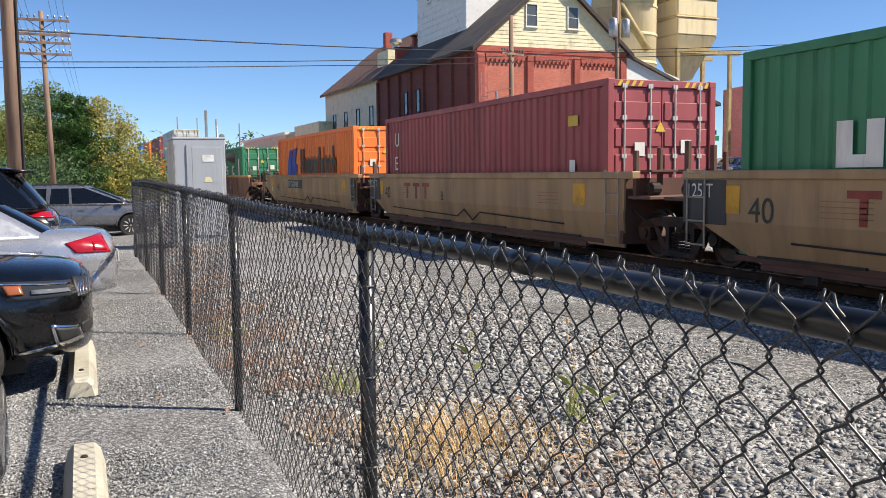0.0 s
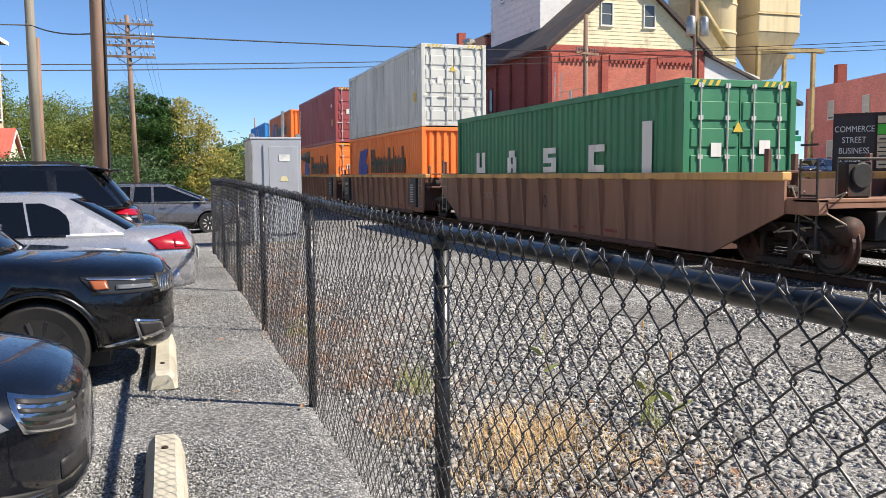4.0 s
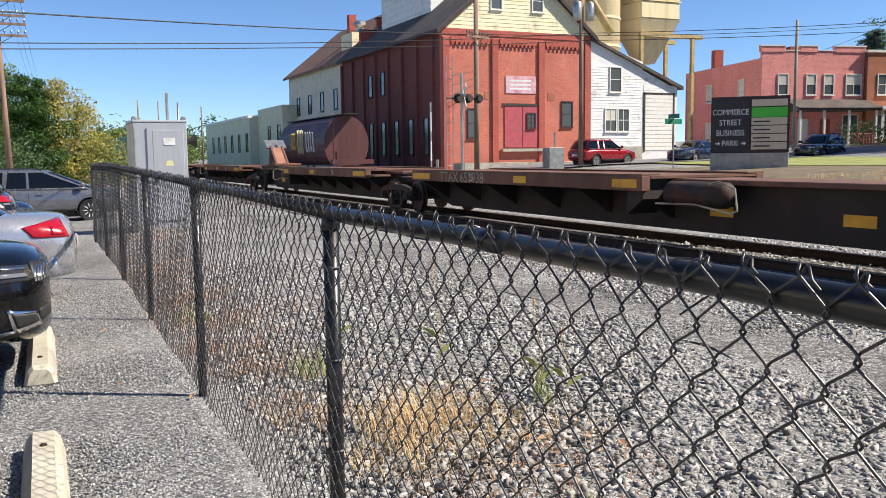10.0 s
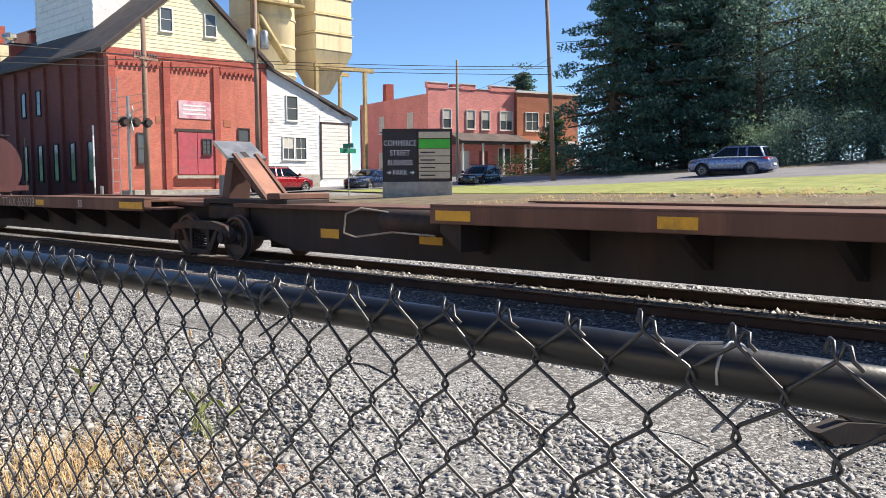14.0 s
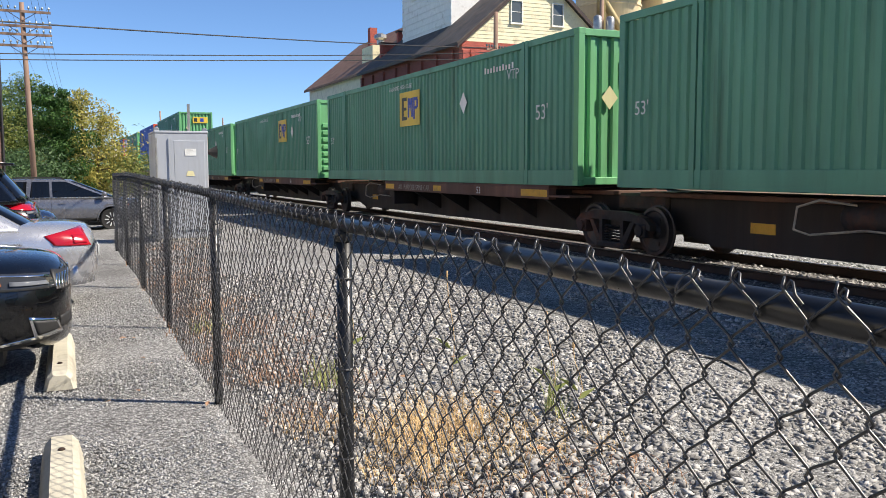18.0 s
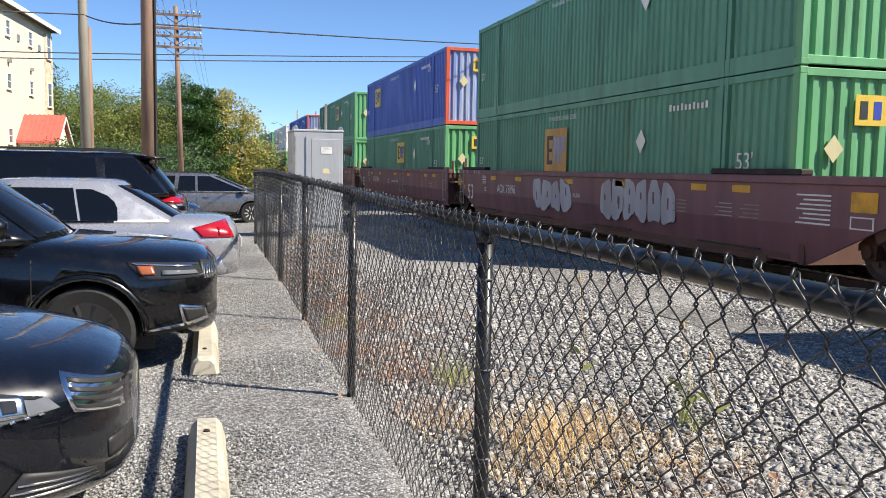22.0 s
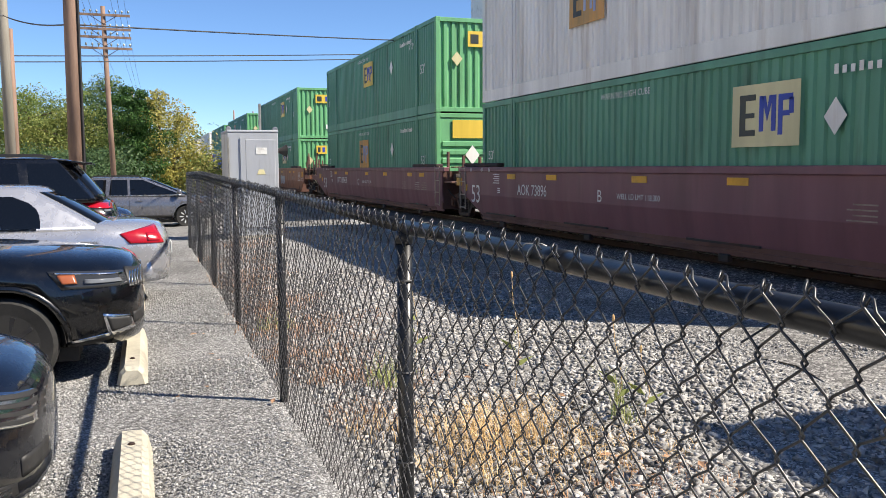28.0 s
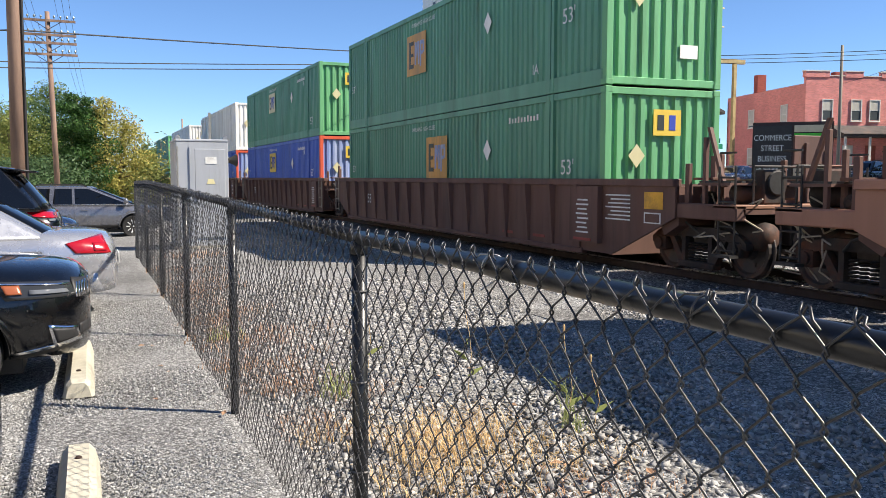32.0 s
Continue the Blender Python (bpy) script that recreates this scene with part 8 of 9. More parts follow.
class Shape:
    """Curves of a car body: half width, underside and top along its length; nose at x = 0, tail at -L."""

    def __init__(self, L, W, H, suv):
        hw = W / 2
        self.L, self.hw, self.H, self.suv = L, hw, H, suv
        if suv:
            k = H / 1.68
            self.r, self.lip, self.belt = 0.365, 0.97 * k, 1.08 * k
            self.wide = [(0, 0.36), (-0.03, 0.55), (-0.08, 0.69), (-0.18, 0.82), (-0.35, 0.92), (-0.7, 0.975), (-1.2, 1.0), (-L + 1.0, 1.0), (-L + 0.4, 0.965), (-L + 0.12, 0.9), (-L, 0.74)]
            self.low = [(0, 0.36), (-0.05, 0.30), (-0.2, 0.26), (-0.5, 0.26), (-1.6, 0.25), (-L + 1.0, 0.26), (-L + 0.3, 0.3), (-L, 0.42)]
            self.top = [(0, 0.84 * k), (-0.05, 0.92 * k), (-0.16, 0.985 * k), (-0.4, 1.02 * k), (-0.9, 1.06 * k), (-1.3, 1.08 * k), (-L + 1.0, 1.11 * k), (-L + 0.3, 1.1 * k), (-L + 0.08, 1.04 * k), (-L, 0.9 * k)]
            self.front, self.roof_f, self.roof_b, self.back = -1.15, -1.95, -L + (0.62 if L > 5 else 0.42), -L + 0.12
        else:
            self.r, self.lip, self.belt = 0.33, 0.85, 0.98
            self.wide = [(0, 0.22), (-0.03, 0.42), (-0.08, 0.56), (-0.16, 0.69), (-0.28, 0.81), (-0.46, 0.91), (-0.75, 0.97), (-1.3, 1.0), (-L + 1.1, 1.0), (-L + 0.5, 0.96), (-L + 0.15, 0.86), (-L + 0.04, 0.74), (-L, 0.5)]
            self.low = [(0, 0.32), (-0.06, 0.25), (-0.2, 0.21), (-0.5, 0.19), (-1.6, 0.19), (-L + 1.0, 0.2), (-L + 0.3, 0.26), (-L, 0.4)]
            self.top = [(0, 0.70), (-0.05, 0.79), (-0.16, 0.86), (-0.4, 0.915), (-0.8, 0.965), (-1.3, 1.0), (-L + 1.2, 1.02), (-L + 0.5, 1.04), (-L + 0.16, 1.01), (-L + 0.04, 0.94), (-L, 0.82)]
            self.front, self.roof_f, self.roof_b, self.back = -1.22, -2.0, -L + 1.32, -L + 0.55

    def at(self, x, s, side=1, out=0.0):
        """Body surface: s from 0 under the sill to 1 on the centre line above."""
        w = self.hw * smooth_row(self.wide, x)
        lo, hi = smooth_row(self.low, x), smooth_row(self.top, x)
        zc = lo + 0.52 * (hi - lo)
        a = radians(180 * s - 90)
        full = min(1.0, max(0.0, (-x - 0.45) / 0.8)) * min(1.0, max(0.0, (self.L + x - 0.1) / 0.7))
        e = 2 / 4.2 if a < 0 else 2 / (3.0 + 2.2 * full)
        cy = abs(math.cos(a)) ** e
        cz = abs(math.sin(a)) ** e
        return Vector((x, side * (w * cy + out * abs(math.cos(a))), zc + (cz * (hi - zc) + out * math.sin(a) if a > 0 else -cz * (zc - lo))))

    def s_for(self, x, z):
        lo_, hi_ = 0.0, 1.0
        for _ in range(22):
            m = (lo_ + hi_) / 2
            if self.at(x, m).z < z:
                lo_ = m
            else:
                hi_ = m
        return lo_

    def cab(self, v):
        """Cabin outline at height share v: z, front x, back x, half width."""
        bulge = v * (1 - v) * 0.12
        z = self.belt - 0.04 + (self.H - 0.055 - self.belt + 0.04) * v
        return z, self.front + (self.roof_f - self.front) * v + bulge * 0.6, self.back + (self.roof_b - self.back) * v - bulge * 0.6, self.hw * (0.925 - 0.2 * v) + bulge * 0.35


def patch(name, pts, thick, material, parent, label="", smooth=True):
    """A thin skin over a grid of points."""
    bm = bmesh.new()
    g_ = [[bm.verts.new(p) for p in row] for row in pts]
    for a, b in zip(g_, g_[1:]):
        for i in range(len(a) - 1):
            bm.faces.new((a[i], a[i + 1], b[i + 1], b[i]))
    bmesh.ops.recalc_face_normals(bm, faces=bm.faces[:])
    bmesh.ops.solidify(bm, geom=bm.faces[:], thickness=thick)
    return part(name, bm, material, parent, label, smooth)


def skin(name, sh, side, corners, material, parent, label="", n=6, out=0.006):
    """A lamp or trim lying on the body; corners are (x, z) in order round it."""
    (xa, za), (xb, zb), (xc, zc), (xd, zd) = corners
    rows = []
    for j in range(n + 1):
        v = j / n
        row = []
        for i in range(n + 1):
            u = i / n
            x = (xa + (xb - xa) * u) * (1 - v) + (xd + (xc - xd) * u) * v
            z = (za + (zb - za) * u) * (1 - v) + (zd + (zc - zd) * u) * v
            row.append(sh.at(x, sh.s_for(x, z), side, out))
        rows.append(row)
    return patch(name, rows, 0.012, material, parent, label)


CAR_BODY = {}


def cut_body(sh, wheels):
    """Body skin with real wheel wells, cut once for each shape."""
    key = (sh.L, sh.hw, sh.H, sh.suv)
    if key in CAR_BODY:
        return CAR_BODY[key]
    xs_ = [0, -0.02, -0.05, -0.1, -0.16, -0.25] + [-0.35 - i * (sh.L - 0.7) / 30 for i in range(31)] + [-sh.L + d for d in (0.25, 0.16, 0.1, 0.05, 0.02, 0)]
    ss = [i / 14 for i in range(15)]
    rings = [[sh.at(x, s_) for s_ in ss] + [sh.at(x, s_, -1) for s_ in ss[-2:0:-1]] for x in xs_]
    body = part("body", loft(rings), None)
    bm = bmesh.new()
    for xw in wheels:
        for sy in (-1, 1):
            add_lathe(bm, [(sh.r + 0.055, sy * (sh.hw - 0.34)), (sh.r + 0.055, sy * (sh.hw + 0.2))], 32, "y", (xw, 0, sh.r))
    cutter = part("cutter", bm, None)
    md = body.modifiers.new("wells", "BOOLEAN")
    md.operation, md.solver, md.object = "DIFFERENCE", "EXACT", cutter
    dg = bpy.context.evaluated_depsgraph_get()
    me = bpy.data.meshes.new_from_object(body.evaluated_get(dg))
    bpy.data.objects.remove(body)
    bpy.data.objects.remove(cutter)
    me.polygons.foreach_set("use_smooth", [True] * len(me.polygons))
    CAR_BODY[key] = me
    return me


def car(label, colour, m, L=4.7, W=1.84, H=1.48, style="sedan", name="car", dark_rims=False, group="parked cars"):
    """A car with its nose at local x = 0, body to x = -L, resting on z = 0."""
    c = thing(name, label, "car", group, m)
    p = PAINTS[colour]
    suv = style != "sedan"
    sh = Shape(L, W, H, suv)
    if style == "mpv":
        sh.front, sh.roof_f = -0.78, -2.1
    hw, r, lip, belt = sh.hw, sh.r, sh.lip, sh.belt
    wheels = (-0.98 if suv else -0.95, -L + (0.95 if suv else 1.02))
    me = cut_body(sh, wheels).copy()
    me.materials.clear()
    body = held("body", me, p, c)
    # cabin
    rings = []
    for i in range(9):
        v = i / 8
        z, xf, xb, w = sh.cab(v)
        front = [(xf - 0.30 * abs(y) ** 3.2, y * w, z) for y in (1, 0.9, 0.7, 0.45, 0.2, 0, -0.2, -0.45, -0.7, -0.9, -1)]
        back = [(xb + 0.22 * abs(y) ** 3.2, y * w, z) for y in (-1, -0.9, -0.7, -0.4, 0, 0.4, 0.7, 0.9, 1)]
        rings.append(front + back)
    z, xf, xb, w = sh.cab(1.0)
    for k_, dz in ((0.96, 0.02), (0.86, 0.038), (0.6, 0.05)):
        cx = (xf + xb) / 2
        rings.append([(cx + (x - cx) * k_, y * k_, z + dz) for x, y, _ in rings[8]])
    part("roof", loft(rings), p, c, smooth=True)

    def pane(name_, side, b0, b1, t0, t1, v0=0.1, v1=0.93, bend=1):
        rows = []
        for j in range(6):
            k_ = j / 5
            z_, f_, b_, w_ = sh.cab(v0 + (v1 - v0) * k_)
            xa, xb_ = b0 + (t0 - b0) * k_, b1 + (t1 - b1) * k_ ** bend
            rows.append([(xa + (xb_ - xa) * i / 4, side * (w_ + 0.006), z_) for i in range(5)])
        patch(name_, rows, 0.008, M_carglass, c, "dark car window", False)

    zf, f0, bk0, _ = sh.cab(0.1)
    zt, f1, bk1, _ = sh.cab(0.92)
    mid = (f0 + bk0) / 2 - 0.06 if suv else -L + 2.5
    for sy in (-1, 1):
        pane("window", sy, f0 - 0.26, mid + 0.035, f1 - 0.34, mid + 0.025)
        if suv:
            q = bk0 + 1.05
            pane("window", sy, mid - 0.05, q + 0.05, mid - 0.05, q + 0.12)
            pane("window", sy, q - 0.06, bk0 + 0.17, q - 0.02, bk1 + 0.19)
        else:
            pane("window", sy, mid - 0.02, -L + 1.78, mid - 0.02, -L + 1.84, 0.1, 0.88)
            pane("window", sy, -L + 1.75, -L + 1.36, -L + 1.81, -L + 1.64, 0.1, 0.85, 4)
    for name_, sgn, k3 in (("windscreen", 1, 0.30), ("rear_window", -1, 0.22)):
        rows = []
        for j in range(7):
            v = 0.06 + 0.88 * j / 6
            z_, f_, b_, w_ = sh.cab(v)
            rows.append([((f_ - k3 * abs(y) ** 3.2 + 0.005) if sgn > 0 else (b_ + k3 * abs(y) ** 3.2 - 0.005), y * w_, z_ + 0.003) for y in (-0.8, -0.6, -0.3, 0, 0.3, 0.6, 0.8)])
        patch(name_, rows, 0.008, M_carglass, c, "raked dark glass")
    for sy in (-1, 1):
        z_, f_, b_, w_ = sh.cab(0.07)
        bm = bmesh.new()
        add_beam(bm, (f_ - 0.33, sy * (w_ + 0.004), z_), (b_ + (0.8 if not suv else 0.4), sy * (w_ + 0.004), z_), 0.014, 0.022)
        part("belt_trim", bm, M_chrome, c, "bright window trim")
        mx = sh.front - 0.42
        mir = part("mirror", loft([[(mx + a_, sy * (hw * 0.94 + b_ * 0.17), belt + 0.1 + d_) for a_, d_ in ((0.05 * k_, -0.05 * k_), (0.06 * k_, 0.03 * k_), (0, 0.07 * k_), (-0.05 * k_, 0.05 * k_), (-0.05 * k_, -0.05 * k_))] for b_, k_ in ((-0.1, 0.5), (0.2, 1.3), (0.8, 1.45), (1.15, 0.9))]), p, c, smooth=True)
        for xw in wheels:
            bm = bmesh.new()
            for rr in ((r + 0.05),):
                pts_in = []
                for i in range(17):
                    a_ = math.pi * i / 16
                    pts_in.append((xw + rr * math.cos(a_), r + rr * math.sin(a_)))
                for (ya, za), (yb, zb_) in zip(pts_in, pts_in[1:]):
                    q = [bm.verts.new((ya, sy * (hw - 0.32), za)), bm.verts.new((yb, sy * (hw - 0.32), zb_)), bm.verts.new((yb, sy * (hw - 0.02), zb_)), bm.verts.new((ya, sy * (hw - 0.02), za))]
                    bm.faces.new(q)
            part("wheel_well", bm, M_plastic, c)
            bm = bmesh.new()
            prev = None
            for i in range(-1, 18):
                a_ = math.pi * i / 16
                ring = []
                for rr, yy in ((r + 0.05, -0.02), (r + 0.05, 0.012), (r + 0.085, 0.016), (r + 0.1, -0.02)):
                    x_ = xw + rr * math.cos(a_)
                    z_ = r + rr * math.sin(a_)
                    ring.append(bm.verts.new((x_, sy * (abs(sh.at(min(-0.02, max(-L + 0.02, x_)), sh.s_for(x_, z_)).y) + yy), z_)))
                if prev:
                    for q in range(3):
                        bm.faces.new((prev[q], prev[q + 1], ring[q + 1], ring[q]))
                prev = ring
            bmesh.ops.recalc_face_normals(bm, faces=bm.faces[:])
            part("arch_lip", bm, p, c, smooth=True)
            wheel(c, xw, sy * (hw - 0.135), r, sy, dark=dark_rims)
        x0_, x1_ = wheels[0] - r - 0.1, wheels[1] + r + 0.1
        skin("sill", sh, sy, ((x0_, 0.27 + 0.05 * suv), (x1_, 0.27 + 0.05 * suv), (x1_, 0.36 + 0.06 * suv), (x0_, 0.36 + 0.06 * suv)), M_plastic if suv else p, c)
        for xh in (mid + 0.3, mid - 0.75):
            part("door_handle", box_bm(xh - 0.1, xh + 0.1, sy * (hw + 0.012) - 0.012, sy * (hw + 0.012) + 0.012, belt - 0.2, belt - 0.165, bevel=0.006), M_chrome if not suv else p, c)
        for xs_ in (sh.front - 0.2, mid, -L + (1.35 if suv else 1.3)):
            skin("door_seam", sh, sy, ((xs_, 0.42), (xs_ - 0.008, 0.42), (xs_ - 0.008, belt - 0.05), (xs_, belt - 0.05)), M_plastic, c, out=0.0015)
        if suv:
            lamp = skin("headlamp", sh, sy, ((-0.1, lip - 0.2), (-0.58, lip - 0.2), (-0.68, lip - 0.06), (-0.15, lip - 0.09)), M_lampblack, c, "dark-framed headlamp")
            skin("lens", sh, sy, ((-0.15, lip - 0.172), (-0.42, lip - 0.165), (-0.42, lip - 0.135), (-0.17, lip - 0.145)), M_lampglass, lamp, "clear lens", out=0.02)
            skin("lamp_brow", sh, sy, ((-0.15, lip - 0.118), (-0.62, lip - 0.085), (-0.64, lip - 0.075), (-0.15, lip - 0.108)), M_chrome, lamp, "thin bright lamp brow", out=0.016)
            skin("turn_lamp", sh, sy, ((-0.47, lip - 0.16), (-0.575, lip - 0.16), (-0.61, lip - 0.095), (-0.49, lip - 0.1)), M_amber, lamp, "amber turn lamp", out=0.02)
            fog = skin("fog_surround", sh, sy, ((-0.07, 0.42), (-0.26, 0.38), (-0.3, 0.57), (-0.1, 0.53)), M_chrome, c, "chrome fog lamp surround", out=0.012)
            skin("fog_lamp", sh, sy, ((-0.09, 0.45), (-0.24, 0.42), (-0.27, 0.54), (-0.11, 0.51)), M_plastic, fog, out=0.026)
            skin("chin_trim", sh, sy, ((-0.01, 0.43), (-0.55, 0.335), (-0.55, 0.36), (-0.01, 0.455)), M_chrome, c, "bright bumper line", out=0.012)
            skin("bumper_skirt", sh, sy, ((-0.01, 0.41), (-0.56, 0.285), (-0.56, 0.33), (-0.01, 0.43)), M_plastic, c, out=0.014)
            t0, t1 = belt - 0.24, belt - 0.02
        else:
            lamp = skin("headlamp", sh, sy, ((-0.25, lip - 0.165), (-0.66, lip - 0.23), (-0.9, lip + 0.01), (-0.3, lip - 0.115)), M_lampglass, c, "large clear headlamp", n=10)
            for xa in (-0.36, -0.54):
                skin("lamp_bowl", sh, sy, ((xa, lip - 0.175), (xa - 0.11, lip - 0.178), (xa - 0.135, lip - 0.08), (xa - 0.02, lip - 0.1)), M_chrome, lamp, "bright reflector bowl", out=0.012)
                skin("projector", sh, sy, ((xa - 0.035, lip - 0.155), (xa - 0.085, lip - 0.157), (xa - 0.1, lip - 0.105), (xa - 0.045, lip - 0.11)), M_lampblack, lamp, "dark projector lens", out=0.018)
            skin("lamp_brow", sh, sy, ((-0.34, lip - 0.118), (-0.86, lip - 0.005), (-0.88, lip + 0.008), (-0.31, lip - 0.112)), M_lampblack, lamp, "dark lamp brow", out=0.012)
            for q in range(7):
                xq = -0.3 - q * 0.05
                skin("lamp_dot", sh, sy, ((xq, lip - 0.18 - q * 0.007), (xq - 0.02, lip - 0.182 - q * 0.007), (xq - 0.022, lip - 0.17 - q * 0.007), (xq - 0.002, lip - 0.168 - q * 0.007)), M_chrome, lamp, "small bright running light", n=2, out=0.014)
            skin("turn_lamp", sh, sy, ((-0.68, lip - 0.19), (-0.74, lip - 0.17), (-0.76, lip - 0.12), (-0.7, lip - 0.13)), M_amber, lamp, "amber turn lamp", out=0.012)
            fog = skin("fog_slot", sh, sy, ((-0.1, 0.32), (-0.5, 0.3), (-0.38, 0.44), (-0.1, 0.38)), M_plastic, c, "fog lamp slot", out=0.006)
            for i in range(3):
                skin("slot_bar", sh, sy, ((-0.12, 0.328 + i * 0.018), (-0.46 + i * 0.03, 0.318 + i * 0.034), (-0.46 + i * 0.03, 0.326 + i * 0.034), (-0.12, 0.334 + i * 0.018)), M_chrome, fog, n=4, out=0.014)
            t0, t1 = belt - 0.17, belt + 0.02
        if not suv:
            tl = skin("tail_lamp", sh, sy, ((-L + 0.06, t0 - 0.03), (-L + 0.44, t0 - 0.02), (-L + 0.54, t0 + 0.09), (-L + 0.16, t1 - 0.01)), M_redlamp, c, "red tail lamp with a pointed leading edge", n=10)
            skin("lamp_core", sh, sy, ((-L + 0.1, t0 + 0.0), (-L + 0.24, t0 + 0.0), (-L + 0.26, t0 + 0.09), (-L + 0.13, t0 + 0.09)), M_redlamp, tl, out=0.014)
            continue
        tl = skin("tail_lamp", sh, sy, ((-L + 0.05, t0 + 0.1), (-L + 0.4, t0 + 0.13), (-L + 0.5, t1), (-L + 0.07, t1 - 0.03)), M_redlamp, c, "red tail lamp")
        skin("lens", sh, sy, ((-L + 0.07, t0 + 0.06), (-L + 0.16, t0 + 0.06), (-L + 0.17, t0 + 0.09), (-L + 0.08, t0 + 0.09)), M_lampglass, tl, out=0.012)
    for sy in (-1, 1):
        if suv:
            gr = skin("grille", sh, sy, ((-0.003, lip - 0.24), (-0.1, lip - 0.22), (-0.14, lip - 0.07), (-0.012, lip - 0.1)), M_plastic, c, "dark slotted grille", out=0.006)
            for i in range(5):
                k_ = 0.008 + i * 0.02
                skin("grille_slot", sh, sy, ((-k_, lip - 0.22), (-k_ - 0.012, lip - 0.218), (-k_ - 0.014, lip - 0.11), (-k_ - 0.002, lip - 0.115)), M_chrome, gr, n=3, out=0.012)
        else:
            gr = skin("grille", sh, sy, ((-0.003, lip - 0.26), (-0.2, lip - 0.2), (-0.27, lip - 0.035), (-0.012, lip - 0.125)), M_chrome, c, "chrome-framed grille", out=0.006)
            for i in range(4):
                k_ = i / 4
                skin("grille_slot", sh, sy, ((-0.006, lip - 0.25 + 0.13 * k_), (-0.19 - 0.05 * k_, lip - 0.185 + 0.14 * k_), (-0.2 - 0.05 * k_, lip - 0.167 + 0.14 * k_), (-0.007, lip - 0.228 + 0.13 * k_)), M_plastic, gr, n=5, out=0.012)
        skin("lower_intake", sh, sy, ((-0.003, 0.4 + 0.06 * suv), (-0.08, 0.39 + 0.06 * suv), (-0.08, 0.48 + 0.06 * suv), (-0.003, 0.49 + 0.06 * suv)), M_plastic, c, n=4)
    part("rear_bumper", loft([[(-L - 0.03 + 0.26 * abs(y) ** 3, y * hw * 0.9, 0.34 + 0.1 * suv + dz) for dz in (0, 0.22)] + [(-L + 0.2 + 0.2 * abs(y) ** 3, y * hw * 0.88, 0.34 + 0.1 * suv + dz) for dz in (0.22, 0)] for y in (-1, -0.85, -0.6, 0, 0.6, 0.85, 1)]), p, c, smooth=True)
    part("underbody", box_bm(-L + 0.5, -0.5, -hw * 0.6, hw * 0.6, 0.16, 0.3), M_plastic, c)
    part("plate_bar", box_bm(-L - 0.04, -L - 0.03, -0.26, 0.26, 0.62, 0.74), M_white_mark, c)
    if suv:
        z, xf, xb, w = sh.cab(1.0)
        for sy in (-1, 1):
            if sy > 0 and L > 5:
                part("roof_spoiler", loft([[(xb + 0.34, y * w, z + 0.03), (xb - 0.3, y * w * 0.97, z - 0.03), (xb - 0.3, y * w * 0.97, z - 0.06), (xb + 0.1, y * w, z - 0.06)] for y in (-0.94, -0.6, 0, 0.6, 0.94)]), p, c, "lip over the rear window", smooth=True)
            part("roof_rail", loft([[(x, sy * w * 0.9 + d, z_ + e) for d, e in ((-0.02, 0), (0.02, 0), (0.02, 0.035), (-0.02, 0.035))] for x, z_ in ((xf - 0.25, z + 0.0), (xf - 0.4, z + 0.06), (xb + 0.4, z + 0.06), (xb + 0.25, z + 0.0))]), M_plastic, c)
    return c


g = lambda y: table(y, LOT_RUN) - 0.01
car("near-black sedan parked nose-in towards the fence", "navy", pose(-0.42, 4.5, g(4.5)), 4.85, 1.83, 1.46)
car("shiny black off-road wagon parked nose-in at a wheel stop", "black", pose(0.02, 7.85, g(7.85)), 4.62, 1.86, 1.68, "suv", dark_rims=True)
car("silver sedan with red tail lamps backed towards the fence", "silver", pose(-4.75 + 0.33, 11.2, g(11.2), 0, 0, 180), 4.75, 1.82, 1.46)
car("large black wagon with roof rails backed towards the fence", "black", pose(-5.1 - 0.32, 14.6, g(14.6), 0, 0, 180), 5.1, 1.94, 1.79, "suv")
car("dark blue small car parked nose-in", "darkblue", pose(-0.1, 18.0, g(18)), 4.3, 1.76, 1.5)
car("grey crossover wagon parked broadside across the car park", "grey", pose(2.45, 30.4, -0.22), 4.6, 1.84, 1.68, "mpv")


def far_car(label, colour, x, y, turn, style="suv", L=4.6, H=1.66, z=None, lift=0.15):
    return car(label, colour, pose(x, y, (ground_z(x, y) + lift) if z is None else z, 0, 0, turn), L, 1.84, H, style, group="cars by the road")


far_car("red crossover wagon parked by the mill", "red", 34.6, 45.3, 8, z=1.0)
far_car("dark blue sedan by the sign", "darkblue", 36.2, 42.7, 200, "sedan", 4.7, 1.45, z=1.1)
far_car("black crossover wagon on the road by the brick houses", "black", 43.6, 39.4, 198, z=1.2)
far_car("steel blue crossover wagon driving up the road", "blue", 44.9, 23.4, 95, z=1.87)
far_car("white van parked among the trees", "white", 57.5, 39.5, 190, "suv", 5.2, 2.1, z=1.75)
far_car("grey crossover wagon before the pale garage", "grey", 59.2, -3.2, 90, z=4.0)
far_car("black sedan parked below the pale house", "black", 54.5, -2.6, 88, "sedan", 4.8, 1.45, z=3.4)

